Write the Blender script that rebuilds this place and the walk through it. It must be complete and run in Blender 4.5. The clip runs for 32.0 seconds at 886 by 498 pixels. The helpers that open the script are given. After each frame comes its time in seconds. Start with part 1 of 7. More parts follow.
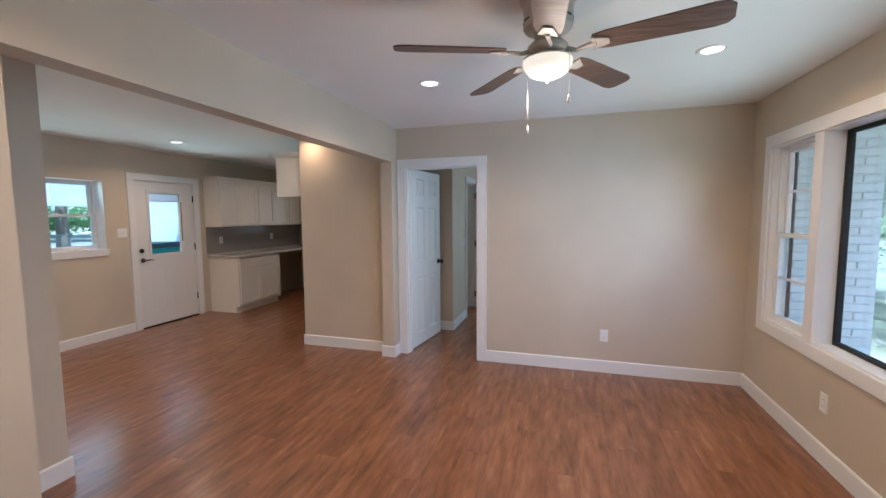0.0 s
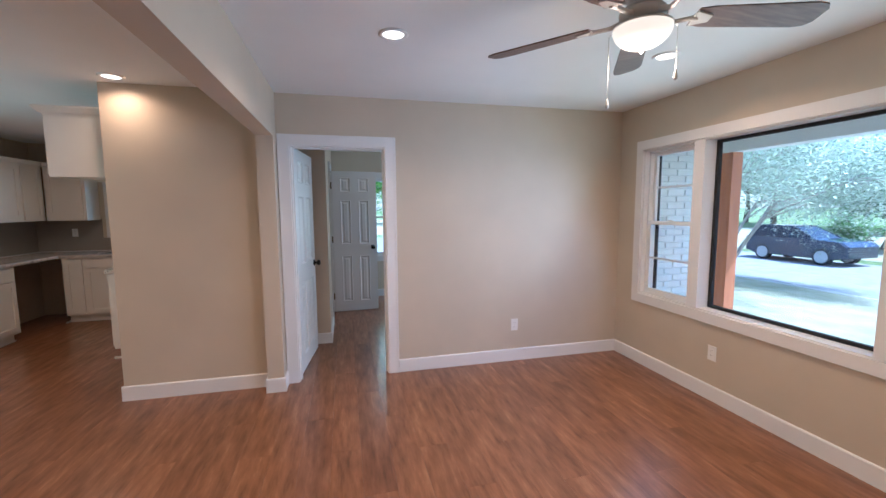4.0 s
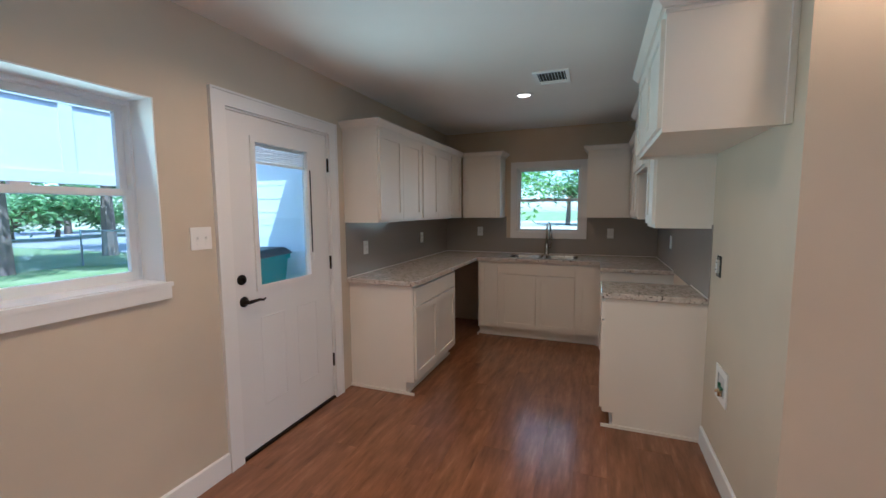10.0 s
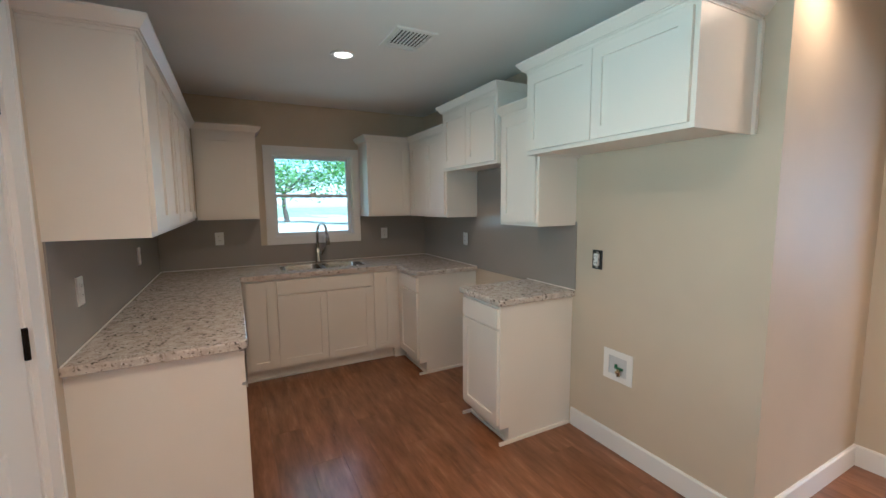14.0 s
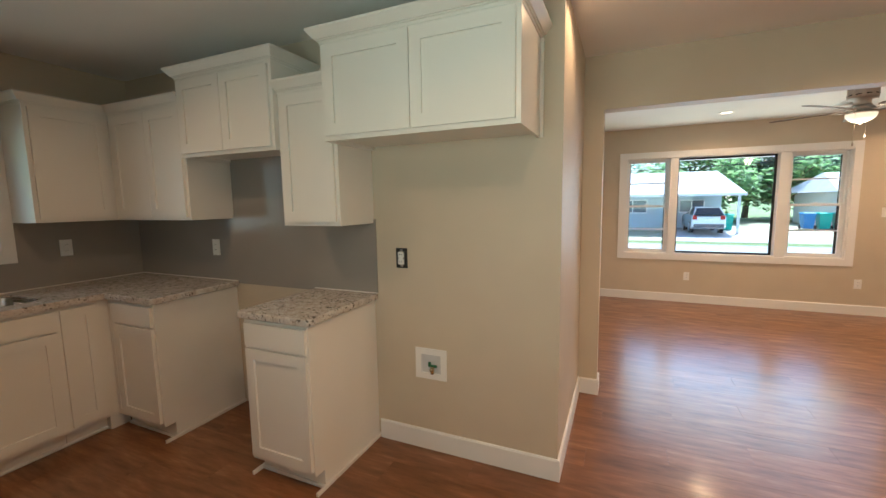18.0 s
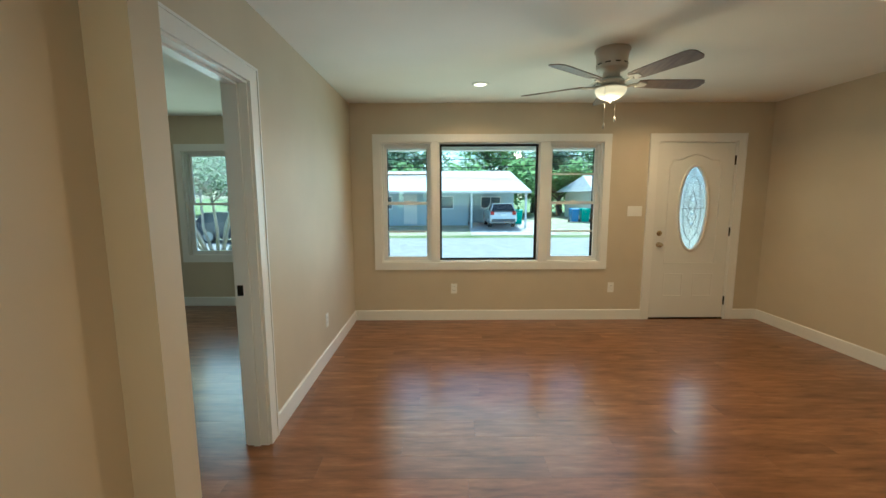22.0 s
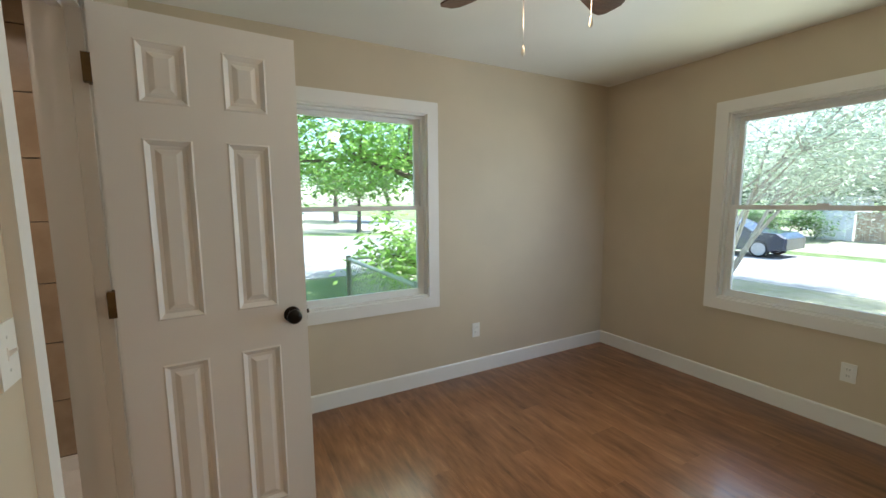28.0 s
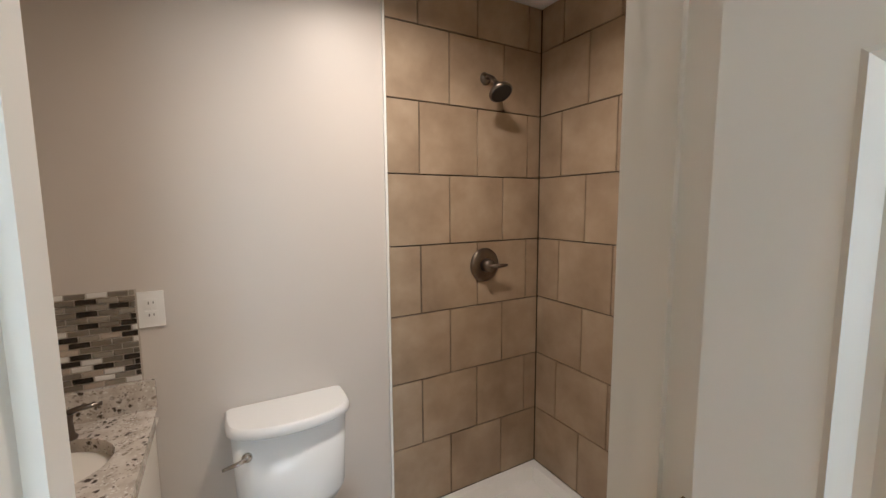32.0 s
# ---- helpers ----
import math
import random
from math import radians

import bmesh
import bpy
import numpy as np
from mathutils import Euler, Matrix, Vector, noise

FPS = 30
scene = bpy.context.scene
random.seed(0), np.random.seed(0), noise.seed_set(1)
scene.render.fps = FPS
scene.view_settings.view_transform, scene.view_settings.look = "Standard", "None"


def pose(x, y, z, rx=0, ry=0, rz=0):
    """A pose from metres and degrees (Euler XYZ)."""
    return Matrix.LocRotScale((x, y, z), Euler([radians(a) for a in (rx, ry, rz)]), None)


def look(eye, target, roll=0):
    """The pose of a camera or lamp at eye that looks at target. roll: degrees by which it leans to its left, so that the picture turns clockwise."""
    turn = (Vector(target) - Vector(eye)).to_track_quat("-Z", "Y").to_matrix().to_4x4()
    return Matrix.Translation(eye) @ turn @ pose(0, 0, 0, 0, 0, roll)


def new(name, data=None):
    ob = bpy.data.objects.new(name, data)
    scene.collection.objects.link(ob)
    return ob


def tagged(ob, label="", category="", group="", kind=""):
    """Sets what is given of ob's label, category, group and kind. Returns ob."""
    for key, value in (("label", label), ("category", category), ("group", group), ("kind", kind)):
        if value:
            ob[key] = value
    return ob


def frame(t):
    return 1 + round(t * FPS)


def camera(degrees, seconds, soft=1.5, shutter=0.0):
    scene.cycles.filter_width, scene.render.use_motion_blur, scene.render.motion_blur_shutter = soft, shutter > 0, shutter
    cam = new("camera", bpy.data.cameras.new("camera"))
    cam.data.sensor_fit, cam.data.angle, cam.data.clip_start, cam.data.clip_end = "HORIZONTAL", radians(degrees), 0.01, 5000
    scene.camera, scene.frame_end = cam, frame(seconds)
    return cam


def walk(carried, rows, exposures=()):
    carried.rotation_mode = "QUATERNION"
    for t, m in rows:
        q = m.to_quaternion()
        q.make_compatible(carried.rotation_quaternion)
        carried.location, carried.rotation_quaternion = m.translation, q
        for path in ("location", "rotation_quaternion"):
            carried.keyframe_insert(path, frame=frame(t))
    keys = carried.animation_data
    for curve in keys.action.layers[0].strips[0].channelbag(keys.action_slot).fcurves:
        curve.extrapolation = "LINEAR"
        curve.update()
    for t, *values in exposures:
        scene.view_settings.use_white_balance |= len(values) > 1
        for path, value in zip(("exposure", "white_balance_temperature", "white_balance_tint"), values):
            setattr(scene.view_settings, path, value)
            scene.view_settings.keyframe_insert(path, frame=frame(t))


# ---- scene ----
cam = camera(95.5, 32.0)
PATH = [
    (0, (0.455, 0.298, 1.514), (-0.119, 2.207, 1.35), -0.4),
    (0.5, (0.249, 0.324, 1.473), (-0.112, 2.284, 1.309), -0.4),
    (1, (0.044, 0.319, 1.459), (-0.087, 2.309, 1.304), -0.4),
    (1.5, (-0.185, 0.291, 1.444), (-0.062, 2.281, 1.295), -0.5),
    (2, (-0.348, 0.284, 1.453), (0.038, 2.24, 1.294), -0.6),
    (2.5, (-0.47, 0.351, 1.453), (0.128, 2.252, 1.279), -0.6),
    (4.5, (-0.854, 0.95, 1.511), (-0.559, 2.917, 1.304), -0.3),
    (5, (-0.991, 1.166, 1.479), (-1.108, 3.153, 1.283), -0.3),
    (5.5, (-1.173, 1.461, 1.512), (-1.724, 3.373, 1.305), -0.2),
    (6, (-1.422, 1.729, 1.513), (-2.331, 3.498, 1.298), -0.4),
    (6.5, (-1.641, 1.88, 1.52), (-2.795, 3.501, 1.312), -0.5),
    (7, (-1.848, 1.977, 1.523), (-3.155, 3.476, 1.317), -0.4),
    (7.5, (-1.997, 2.072, 1.524), (-3.407, 3.475, 1.312), -0.4),
    (8, (-2.18, 2.163, 1.523), (-3.6, 3.556, 1.31), -0.4),
    (8.5, (-2.438, 2.263, 1.493), (-3.753, 3.757, 1.294), -0.3),
    (9, (-2.671, 2.451, 1.487), (-3.842, 4.06, 1.287), -0.4),
    (9.5, (-2.895, 2.556, 1.48), (-3.856, 4.3, 1.289), -0.4),
    (10, (-3.119, 2.611, 1.457), (-3.832, 4.469, 1.266), -0.4),
    (10.5, (-3.374, 2.647, 1.471), (-3.8, 4.592, 1.284), -0.6),
    (11, (-3.629, 2.715, 1.444), (-3.783, 4.699, 1.249), -0.6),
    (11.5, (-3.859, 2.76, 1.455), (-3.767, 4.747, 1.252), -0.7),
    (12, (-4.072, 2.78, 1.466), (-3.749, 4.743, 1.257), -0.6),
    (12.5, (-4.211, 2.847, 1.477), (-3.666, 4.76, 1.268), -0.6),
    (13, (-4.312, 3.023, 1.477), (-3.587, 4.874, 1.26), -0.7),
    (13.5, (-4.391, 3.257, 1.476), (-3.549, 5.057, 1.256), -0.6),
    (15.5, (-4.472, 4.152, 1.507), (-3.428, 5.845, 1.291), -0.6),
    (16, (-4.494, 4.263, 1.51), (-3.411, 5.932, 1.301), -0.7),
    (16.5, (-4.516, 4.359, 1.498), (-3.322, 5.948, 1.28), -0.8),
    (17, (-4.508, 4.308, 1.468), (-3.108, 5.718, 1.242), -1.0),
    (17.5, (-4.487, 4.192, 1.45), (-2.858, 5.332, 1.227), -0.9),
    (18, (-4.498, 4.07, 1.452), (-2.681, 4.875, 1.223), -0.9),
    (18.5, (-4.494, 3.959, 1.477), (-2.565, 4.424, 1.222), -0.5),
    (19, (-4.492, 3.879, 1.466), (-2.514, 4.024, 1.21), -0.6),
    (19.5, (-4.478, 3.836, 1.462), (-2.5, 3.696, 1.203), -0.4),
    (20, (-4.365, 3.759, 1.466), (-2.416, 3.395, 1.2), -0.3),
    (20.5, (-4.017, 3.621, 1.448), (-2.102, 3.11, 1.176), -0.2),
    (21, (-3.583, 3.432, 1.429), (-1.672, 2.901, 1.169), -0.4),
    (21.5, (-3.075, 3.308, 1.441), (-1.124, 2.951, 1.185), -0.3),
    (22, (-2.579, 3.343, 1.434), (-0.596, 3.338, 1.173), -0.2),
    (22.5, (-2.083, 3.453, 1.421), (-0.139, 3.853, 1.172), -0.3),
    (23, (-1.645, 3.636, 1.417), (0.193, 4.387, 1.171), -0.5),
    (23.5, (-1.34, 3.865, 1.409), (0.358, 4.894, 1.166), -0.5),
    (24, (-1.163, 4.055, 1.405), (0.395, 5.286, 1.17), -0.4),
    (24.5, (-1.06, 4.209, 1.396), (0.383, 5.575, 1.172), -0.3),
    (26.5, (-0.7, 4.61, 1.385), (0.709, 6.01, 1.147), -0.4),
    (27, (-0.707, 4.722, 1.378), (0.693, 6.13, 1.139), -0.4),
    (27.5, (-0.678, 4.855, 1.384), (0.572, 6.399, 1.147), -0.4),
    (28, (-0.582, 5.024, 1.401), (0.369, 6.767, 1.166), -0.5),
    (28.5, (-0.483, 5.205, 1.39), (0.02, 7.128, 1.162), -0.6),
    (29, (-0.39, 5.366, 1.41), (-0.464, 7.353, 1.195), -0.8),
    (29.5, (-0.242, 5.566, 1.459), (-0.947, 7.421, 1.212), -0.3),
    (30, (-0.281, 5.764, 1.499), (-1.408, 7.399, 1.261), -0.3),
    (30.5, (-0.416, 5.91, 1.519), (-1.791, 7.345, 1.293), -0.3),
    (31, (-0.511, 6.047, 1.512), (-2.047, 7.311, 1.305), -0.3),
    (31.5, (-0.606, 6.13, 1.511), (-2.237, 7.27, 1.306), -0.3),
    (32, (-0.666, 6.233, 1.49), (-2.399, 7.207, 1.274), -0.4),
]
EXPOSURES = [(0.0, 2.08, 4420, 6), (2.0, 2.05, 4380, 8), (5.0, 2.22, 4450, 11), (6.5, 2.2, 4520, 11), (8.0, 2.05, 4320, 8), (11.0, 2.27, 4350, 6), (13.0, 2.42, 4250, 2), (16.0, 2.9, 4800, 9), (17.0, 2.82, 4800, 8), (18.0, 2.3, 5150, 5), (19.0, 2.1, 5350, 3), (20.0, 2.0, 5080, 5), (21.0, 1.96, 4800, 6), (22.0, 1.82, 4950, -15), (23.0, 1.95, 4480, -3), (24.3, 2.0, 4480, -5), (26.5, 2.6, 5970, 6), (28.0, 2.6, 5780, 7), (29.0, 2.62, 5600, 12), (30.0, 2.45, 6100, 10), (31.0, 3.05, 5600, 15), (32.0, 3.25, 5350, 8)]
walk(cam, [(t, look(eye, target, roll)) for t, eye, target, roll in PATH], EXPOSURES)

# ---- world, sun and large lights ----
SKY_STRENGTH, SUN_STRENGTH = 0.09, 2.35
CAN_COLOR, CAN_WATTS, FAN_WATTS, BED_FAN_WATTS, BATH_WATTS = (1.0, 0.56, 0.26), 2.5, 2.1, 1.2, 1.5
DAY_COLOR, DAY_EAST, DAY_WEST, DAY_NORTH, DAY_BED = (0.56, 0.60, 0.58), 0.64, 0.58, 0.20, 0.49
YARD_COLOR, BED_COLOR, GROUND_COLOR, SKY_COLOR = (0.56, 0.62, 0.45), (0.70, 0.76, 0.60), (0.62, 0.63, 0.46), (0.48, 0.58, 0.74)
world = bpy.data.worlds.new("sky_world")
scene.world = world
world.use_nodes = True
wn = world.node_tree
sky = wn.nodes.new("ShaderNodeTexSky")
sky.sky_type, sky.sun_disc = "NISHITA", False
sky.sun_elevation, sky.sun_rotation = radians(62), radians(125)
wn.links.new(sky.outputs["Color"], wn.nodes["Background"].inputs["Color"])
wn.nodes["Background"].inputs["Strength"].default_value = SKY_STRENGTH
sun = new("sun", bpy.data.lights.new("sun", "SUN"))
sun.data.energy, sun.data.angle, sun.data.color = SUN_STRENGTH, radians(0.5), (1.0, 0.97, 0.92)
sun.rotation_euler = (radians(28), 0, radians(55))
tagged(sun, "sunlight", "sun", kind="structure")

# ---- materials ----
def mat(name, color, rough=0.5, metal=0.0, spec=0.5, coat=0.0, emit=None, power=0.0, transmission=0.0, ior=1.45):
    m = bpy.data.materials.new(name)
    m.use_nodes = True
    b = m.node_tree.nodes["Principled BSDF"]
    b.inputs["Base Color"].default_value = (*color, 1)
    b.inputs["Roughness"].default_value = rough
    b.inputs["Metallic"].default_value = metal
    b.inputs["Specular IOR Level"].default_value = spec
    b.inputs["Coat Weight"].default_value = coat
    b.inputs["Transmission Weight"].default_value = transmission
    b.inputs["IOR"].default_value = ior
    if emit:
        b.inputs["Emission Color"].default_value = (*emit, 1)
        b.inputs["Emission Strength"].default_value = power
    return m


def nodes_of(m):
    return m.node_tree.nodes, m.node_tree.links, m.node_tree.nodes["Principled BSDF"]


def coords(m, scale=(1, 1, 1), kind="Object", shift_random=False):
    n, l, _ = nodes_of(m)
    tc, mp = n.new("ShaderNodeTexCoord"), n.new("ShaderNodeMapping")
    mp.inputs["Scale"].default_value = scale
    if shift_random:
        info, mul, add = n.new("ShaderNodeObjectInfo"), n.new("ShaderNodeVectorMath"), n.new("ShaderNodeVectorMath")
        mul.operation, add.operation = "SCALE", "ADD"
        mul.inputs[0].default_value = (37.0, 91.0, 53.0)
        l.new(info.outputs["Random"], mul.inputs["Scale"])
        l.new(tc.outputs[kind], add.inputs[0])
        l.new(mul.outputs[0], add.inputs[1])
        l.new(add.outputs[0], mp.inputs["Vector"])
    else:
        l.new(tc.outputs[kind], mp.inputs["Vector"])
    return mp.outputs["Vector"]


def noise_tex(m, vec, scale, detail=4.0, rough=0.55):
    n, l, _ = nodes_of(m)
    t = n.new("ShaderNodeTexNoise")
    t.inputs["Scale"].default_value, t.inputs["Detail"].default_value, t.inputs["Roughness"].default_value = scale, detail, rough
    l.new(vec, t.inputs["Vector"])
    return t.outputs["Fac"]


def ramp(m, fac, stops):
    n, l, _ = nodes_of(m)
    r = n.new("ShaderNodeValToRGB")
    els = r.color_ramp.elements
    while len(els) < len(stops):
        els.new(0.5)
    for e, (p, c) in zip(els, stops):
        e.position, e.color = p, (*c, 1)
    l.new(fac, r.inputs["Fac"])
    return r.outputs["Color"]


def blend(m, fac, a, b, how="MIX"):
    n, l, _ = nodes_of(m)
    x = n.new("ShaderNodeMix")
    x.data_type, x.blend_type = "RGBA", how
    for sock, v in ((x.inputs["Factor"], fac), (x.inputs["A"], a), (x.inputs["B"], b)):
        if hasattr(v, "is_linked"):
            l.new(v, sock)
        elif isinstance(v, (int, float)):
            sock.default_value = v
        else:
            sock.default_value = (*v, 1)
    return x.outputs["Result"]


def bump(m, fac, strength=0.2, distance=0.005):
    n, l, b = nodes_of(m)
    t = n.new("ShaderNodeBump")
    t.inputs["Strength"].default_value, t.inputs["Distance"].default_value = strength, distance
    l.new(fac, t.inputs["Height"])
    l.new(t.outputs["Normal"], b.inputs["Normal"])


def painted(name, color, rough, grain=220.0, depth=0.12, stain=0.06):
    """Rolled paint: fine orange peel and a faint cloudiness."""
    m = mat(name, color, rough)
    n, l, b = nodes_of(m)
    v = coords(m)
    cloud = noise_tex(m, v, 1.3, 3)
    dark, light = [c * (1 - stain) for c in color], [min(1, c * (1 + stain)) for c in color]
    l.new(ramp(m, cloud, [(0.3, dark), (0.7, light)]), b.inputs["Base Color"])
    bump(m, noise_tex(m, v, grain, 2), depth, 0.002)
    return m


def mottled(name, stops, scale, rough, bump_scale=60, depth=0.2, distance=0.004, spec=0.5, metal=0.0, stretch=(1, 1, 1), random_shift=False):
    m = mat(name, stops[0][1], rough, metal, spec)
    n, l, b = nodes_of(m)
    v = coords(m, stretch, shift_random=random_shift)
    l.new(ramp(m, noise_tex(m, v, scale, 6), stops), b.inputs["Base Color"])
    bump(m, noise_tex(m, v, bump_scale, 4), depth, distance)
    return m


wall_paint = painted("wall_paint", (0.58, 0.502, 0.384), 0.55)
ceiling_paint = painted("ceiling_paint", (0.84, 0.83, 0.80), 0.8, 90, 0.25, 0.03)
trim_paint = painted("trim_paint", (0.80, 0.79, 0.77), 0.35, 60, 0.05, 0.02)
door_paint = painted("door_paint", (0.76, 0.75, 0.73), 0.4, 140, 0.06, 0.02)
cabinet_paint = painted("cabinet_paint", (0.81, 0.77, 0.70), 0.32, 50, 0.04, 0.03)
vinyl_white = painted("vinyl_white", (0.80, 0.81, 0.81), 0.35, 80, 0.02, 0.02)
splash_grey = painted("splash_grey", (0.31, 0.285, 0.26), 0.16, 14, 0.02, 0.04)
plastic_white = mat("plastic_white", (0.82, 0.81, 0.78), 0.3)
slot_dark = mat("slot_dark", (0.03, 0.03, 0.03), 0.6)
bronze = mottled("bronze", [(0.3, (0.012, 0.010, 0.009)), (0.8, (0.03, 0.024, 0.02))], 9, 0.35, metal=0.8)
hinge_brass = mottled("hinge_brass", [(0.3, (0.10, 0.065, 0.03)), (0.8, (0.22, 0.15, 0.07))], 12, 0.4, metal=0.9)
nickel = mottled("nickel", [(0.3, (0.42, 0.39, 0.35)), (0.8, (0.58, 0.55, 0.5))], 20, 0.26, metal=1.0, depth=0.03)
steel = mottled("steel", [(0.3, (0.40, 0.38, 0.35)), (0.8, (0.55, 0.53, 0.50))], 30, 0.3, metal=1.0, stretch=(1, 12, 1), depth=0.03)
brass = mat("brass", (0.62, 0.50, 0.32), 0.25, 1.0)
porcelain = mat("porcelain", (0.82, 0.83, 0.84), 0.24, coat=0.1)
acrylic = mottled("acrylic", [(0.3, (0.76, 0.76, 0.75)), (0.7, (0.82, 0.82, 0.81))], 3, 0.25, 200, 0.04)
rubber_black = mat("rubber_black", (0.02, 0.02, 0.021), 0.75)
glass = mat("glass", (0.95, 0.985, 0.975), 0.0, transmission=1.0, ior=1.45)
lamp_glow = mat("lamp_glow", (1, 1, 1), 0.5, emit=(1.0, 0.74, 0.47), power=1.0)
bowl_glow = mat("bowl_glow", (0.45, 0.42, 0.38), 0.4, emit=(1.0, 0.69, 0.39), power=0.25)


def plank_wood():
    m = mat("plank_wood", (0.2, 0.1, 0.06), 0.36, spec=0.4, coat=0.5)
    m.node_tree.nodes["Principled BSDF"].inputs["Coat Roughness"].default_value = 0.17
    n, l, b = nodes_of(m)
    streak = noise_tex(m, coords(m, (13.0, 2.0, 1.0), shift_random=True), 1.7, 6, 0.64)
    cloud = noise_tex(m, coords(m, (5.0, 1.1, 1.0), shift_random=True), 1.2, 3, 0.5)
    fine = noise_tex(m, coords(m, (110.0, 6.0, 1.0), shift_random=True), 1.0, 3)
    base = ramp(m, streak, [(0.26, (0.108, 0.042, 0.015)), (0.44, (0.200, 0.084, 0.031)), (0.58, (0.255, 0.110, 0.044)), (0.74, (0.36, 0.176, 0.080))])
    info = n.new("ShaderNodeObjectInfo")
    tone = ramp(m, info.outputs["Random"], [(0.0, (0.88, 0.86, 0.85)), (0.5, (1.0, 1.0, 1.0)), (1.0, (1.09, 1.08, 1.07))])
    col = blend(m, 1.0, base, tone, "MULTIPLY")
    col = blend(m, 0.6, col, ramp(m, cloud, [(0.3, (0.72, 0.68, 0.66)), (0.65, (1.12, 1.12, 1.12))]), "MULTIPLY")
    col = blend(m, 0.14, col, ramp(m, fine, [(0.35, (0.45, 0.42, 0.4)), (0.6, (1, 1, 1))]), "MULTIPLY")
    l.new(col, b.inputs["Base Color"])
    l.new(ramp(m, streak, [(0.3, (0.40, 0.40, 0.40)), (0.75, (0.28, 0.28, 0.28))]), b.inputs["Roughness"])
    bump(m, fine, 0.06, 0.0015)
    return m


floor_wood = plank_wood()


def granite_stone():
    m = mat("granite", (0.6, 0.56, 0.5), 0.14)
    n, l, b = nodes_of(m)
    v = coords(m)
    wob, mul, add = n.new("ShaderNodeTexNoise"), n.new("ShaderNodeVectorMath"), n.new("ShaderNodeVectorMath")
    wob.inputs["Scale"].default_value = 70
    mul.operation, add.operation = "SCALE", "ADD"
    mul.inputs["Scale"].default_value = 0.018
    l.new(v, wob.inputs["Vector"])
    l.new(wob.outputs["Color"], mul.inputs[0])
    l.new(v, add.inputs[0])
    l.new(mul.outputs[0], add.inputs[1])
    w = add.outputs[0]
    cloud = ramp(m, noise_tex(m, v, 24, 5), [(0.3, (0.44, 0.385, 0.33)), (0.5, (0.57, 0.515, 0.455)), (0.7, (0.68, 0.64, 0.59))])

    def flecks(scale, pick_scale, low, high, color, under):
        vo = n.new("ShaderNodeTexVoronoi")
        vo.inputs["Scale"].default_value = scale
        l.new(w, vo.inputs["Vector"])
        spot = ramp(m, vo.outputs["Distance"], [(0.22, (0, 0, 0)), (0.36, (1, 1, 1))])
        pick = ramp(m, noise_tex(m, v, pick_scale, 2), [(low, (1, 1, 1)), (high, (0, 0, 0))])
        return blend(m, blend(m, 1.0, spot, pick, "LIGHTEN"), color, under)

    col = flecks(60, 30, 0.51, 0.60, (0.27, 0.225, 0.18), cloud)
    col = flecks(95, 22, 0.48, 0.56, (0.74, 0.72, 0.68), col)
    col = flecks(46, 17, 0.49, 0.56, (0.075, 0.058, 0.048), col)
    col = flecks(120, 41, 0.52, 0.60, (0.15, 0.12, 0.10), col)
    l.new(col, b.inputs["Base Color"])
    return m


granite = granite_stone()
fan_silver = mottled("fan_silver", [(0.3, (0.44, 0.41, 0.37)), (0.7, (0.53, 0.50, 0.45))], 5, 0.45, metal=0.15)
fan_white = painted("fan_white", (0.78, 0.76, 0.72), 0.35, 60, 0.03, 0.02)
blade_grey = mottled("blade_grey", [(0.3, (0.085, 0.05, 0.034)), (0.7, (0.17, 0.11, 0.08))], 5, 0.5, stretch=(1.5, 16, 1))
blade_brown = mottled("blade_brown", [(0.3, (0.045, 0.022, 0.012)), (0.7, (0.11, 0.055, 0.03))], 5, 0.42, stretch=(1.5, 16, 1))
shower_tile = mottled("shower_tile", [(0.25, (0.25, 0.180, 0.120)), (0.5, (0.345, 0.260, 0.178)), (0.75, (0.44, 0.347, 0.247))], 5, 0.3, 40, 0.06, random_shift=True)
grout_dark = mottled("grout_dark", [(0.3, (0.028, 0.021, 0.016)), (0.7, (0.055, 0.042, 0.033))], 40, 0.9)

# ---- builders ----
def thing(name, m, label, category, group="", kind=""):
    ob = new(name)
    ob.matrix_basis = m
    ob.empty_display_size = 0.1
    return tagged(ob, label, category, group, kind)


def mesh_ob(name, bm, material, smooth=False, bevel=0.0):
    if bevel:
        bmesh.ops.bevel(bm, geom=[e for e in bm.edges if len(e.link_faces) == 2 and e.calc_face_angle(0) > 0.6], offset=bevel, segments=2, affect="EDGES", profile=0.5)
    bmesh.ops.recalc_face_normals(bm, faces=bm.faces)
    me = bpy.data.meshes.new(name)
    if smooth:
        for f in bm.faces:
            f.smooth = True
    bm.to_mesh(me)
    bm.free()
    me.materials.append(material)
    return new(name, me)


def part(name, bm, material, parent, label="", smooth=False, bevel=0.0):
    ob = mesh_ob(name, bm, material, smooth, bevel)
    ob.parent = parent
    if label:
        ob["label"] = label
    return ob


def setting(name, bm, material, label, category, bevel=0.0, smooth=False):
    return tagged(mesh_ob(name, bm, material, smooth, bevel), label, category, kind="structure")


def box(bm, a, b):
    vs = [bm.verts.new((x, y, z)) for x in (a[0], b[0]) for y in (a[1], b[1]) for z in (a[2], b[2])]
    for q in ((0, 1, 3, 2), (4, 6, 7, 5), (0, 4, 5, 1), (2, 3, 7, 6), (0, 2, 6, 4), (1, 5, 7, 3)):
        bm.faces.new([vs[i] for i in q])
    return vs


def boxes(*pairs):
    bm = bmesh.new()
    for a, b in pairs:
        box(bm, a, b)
    return bm


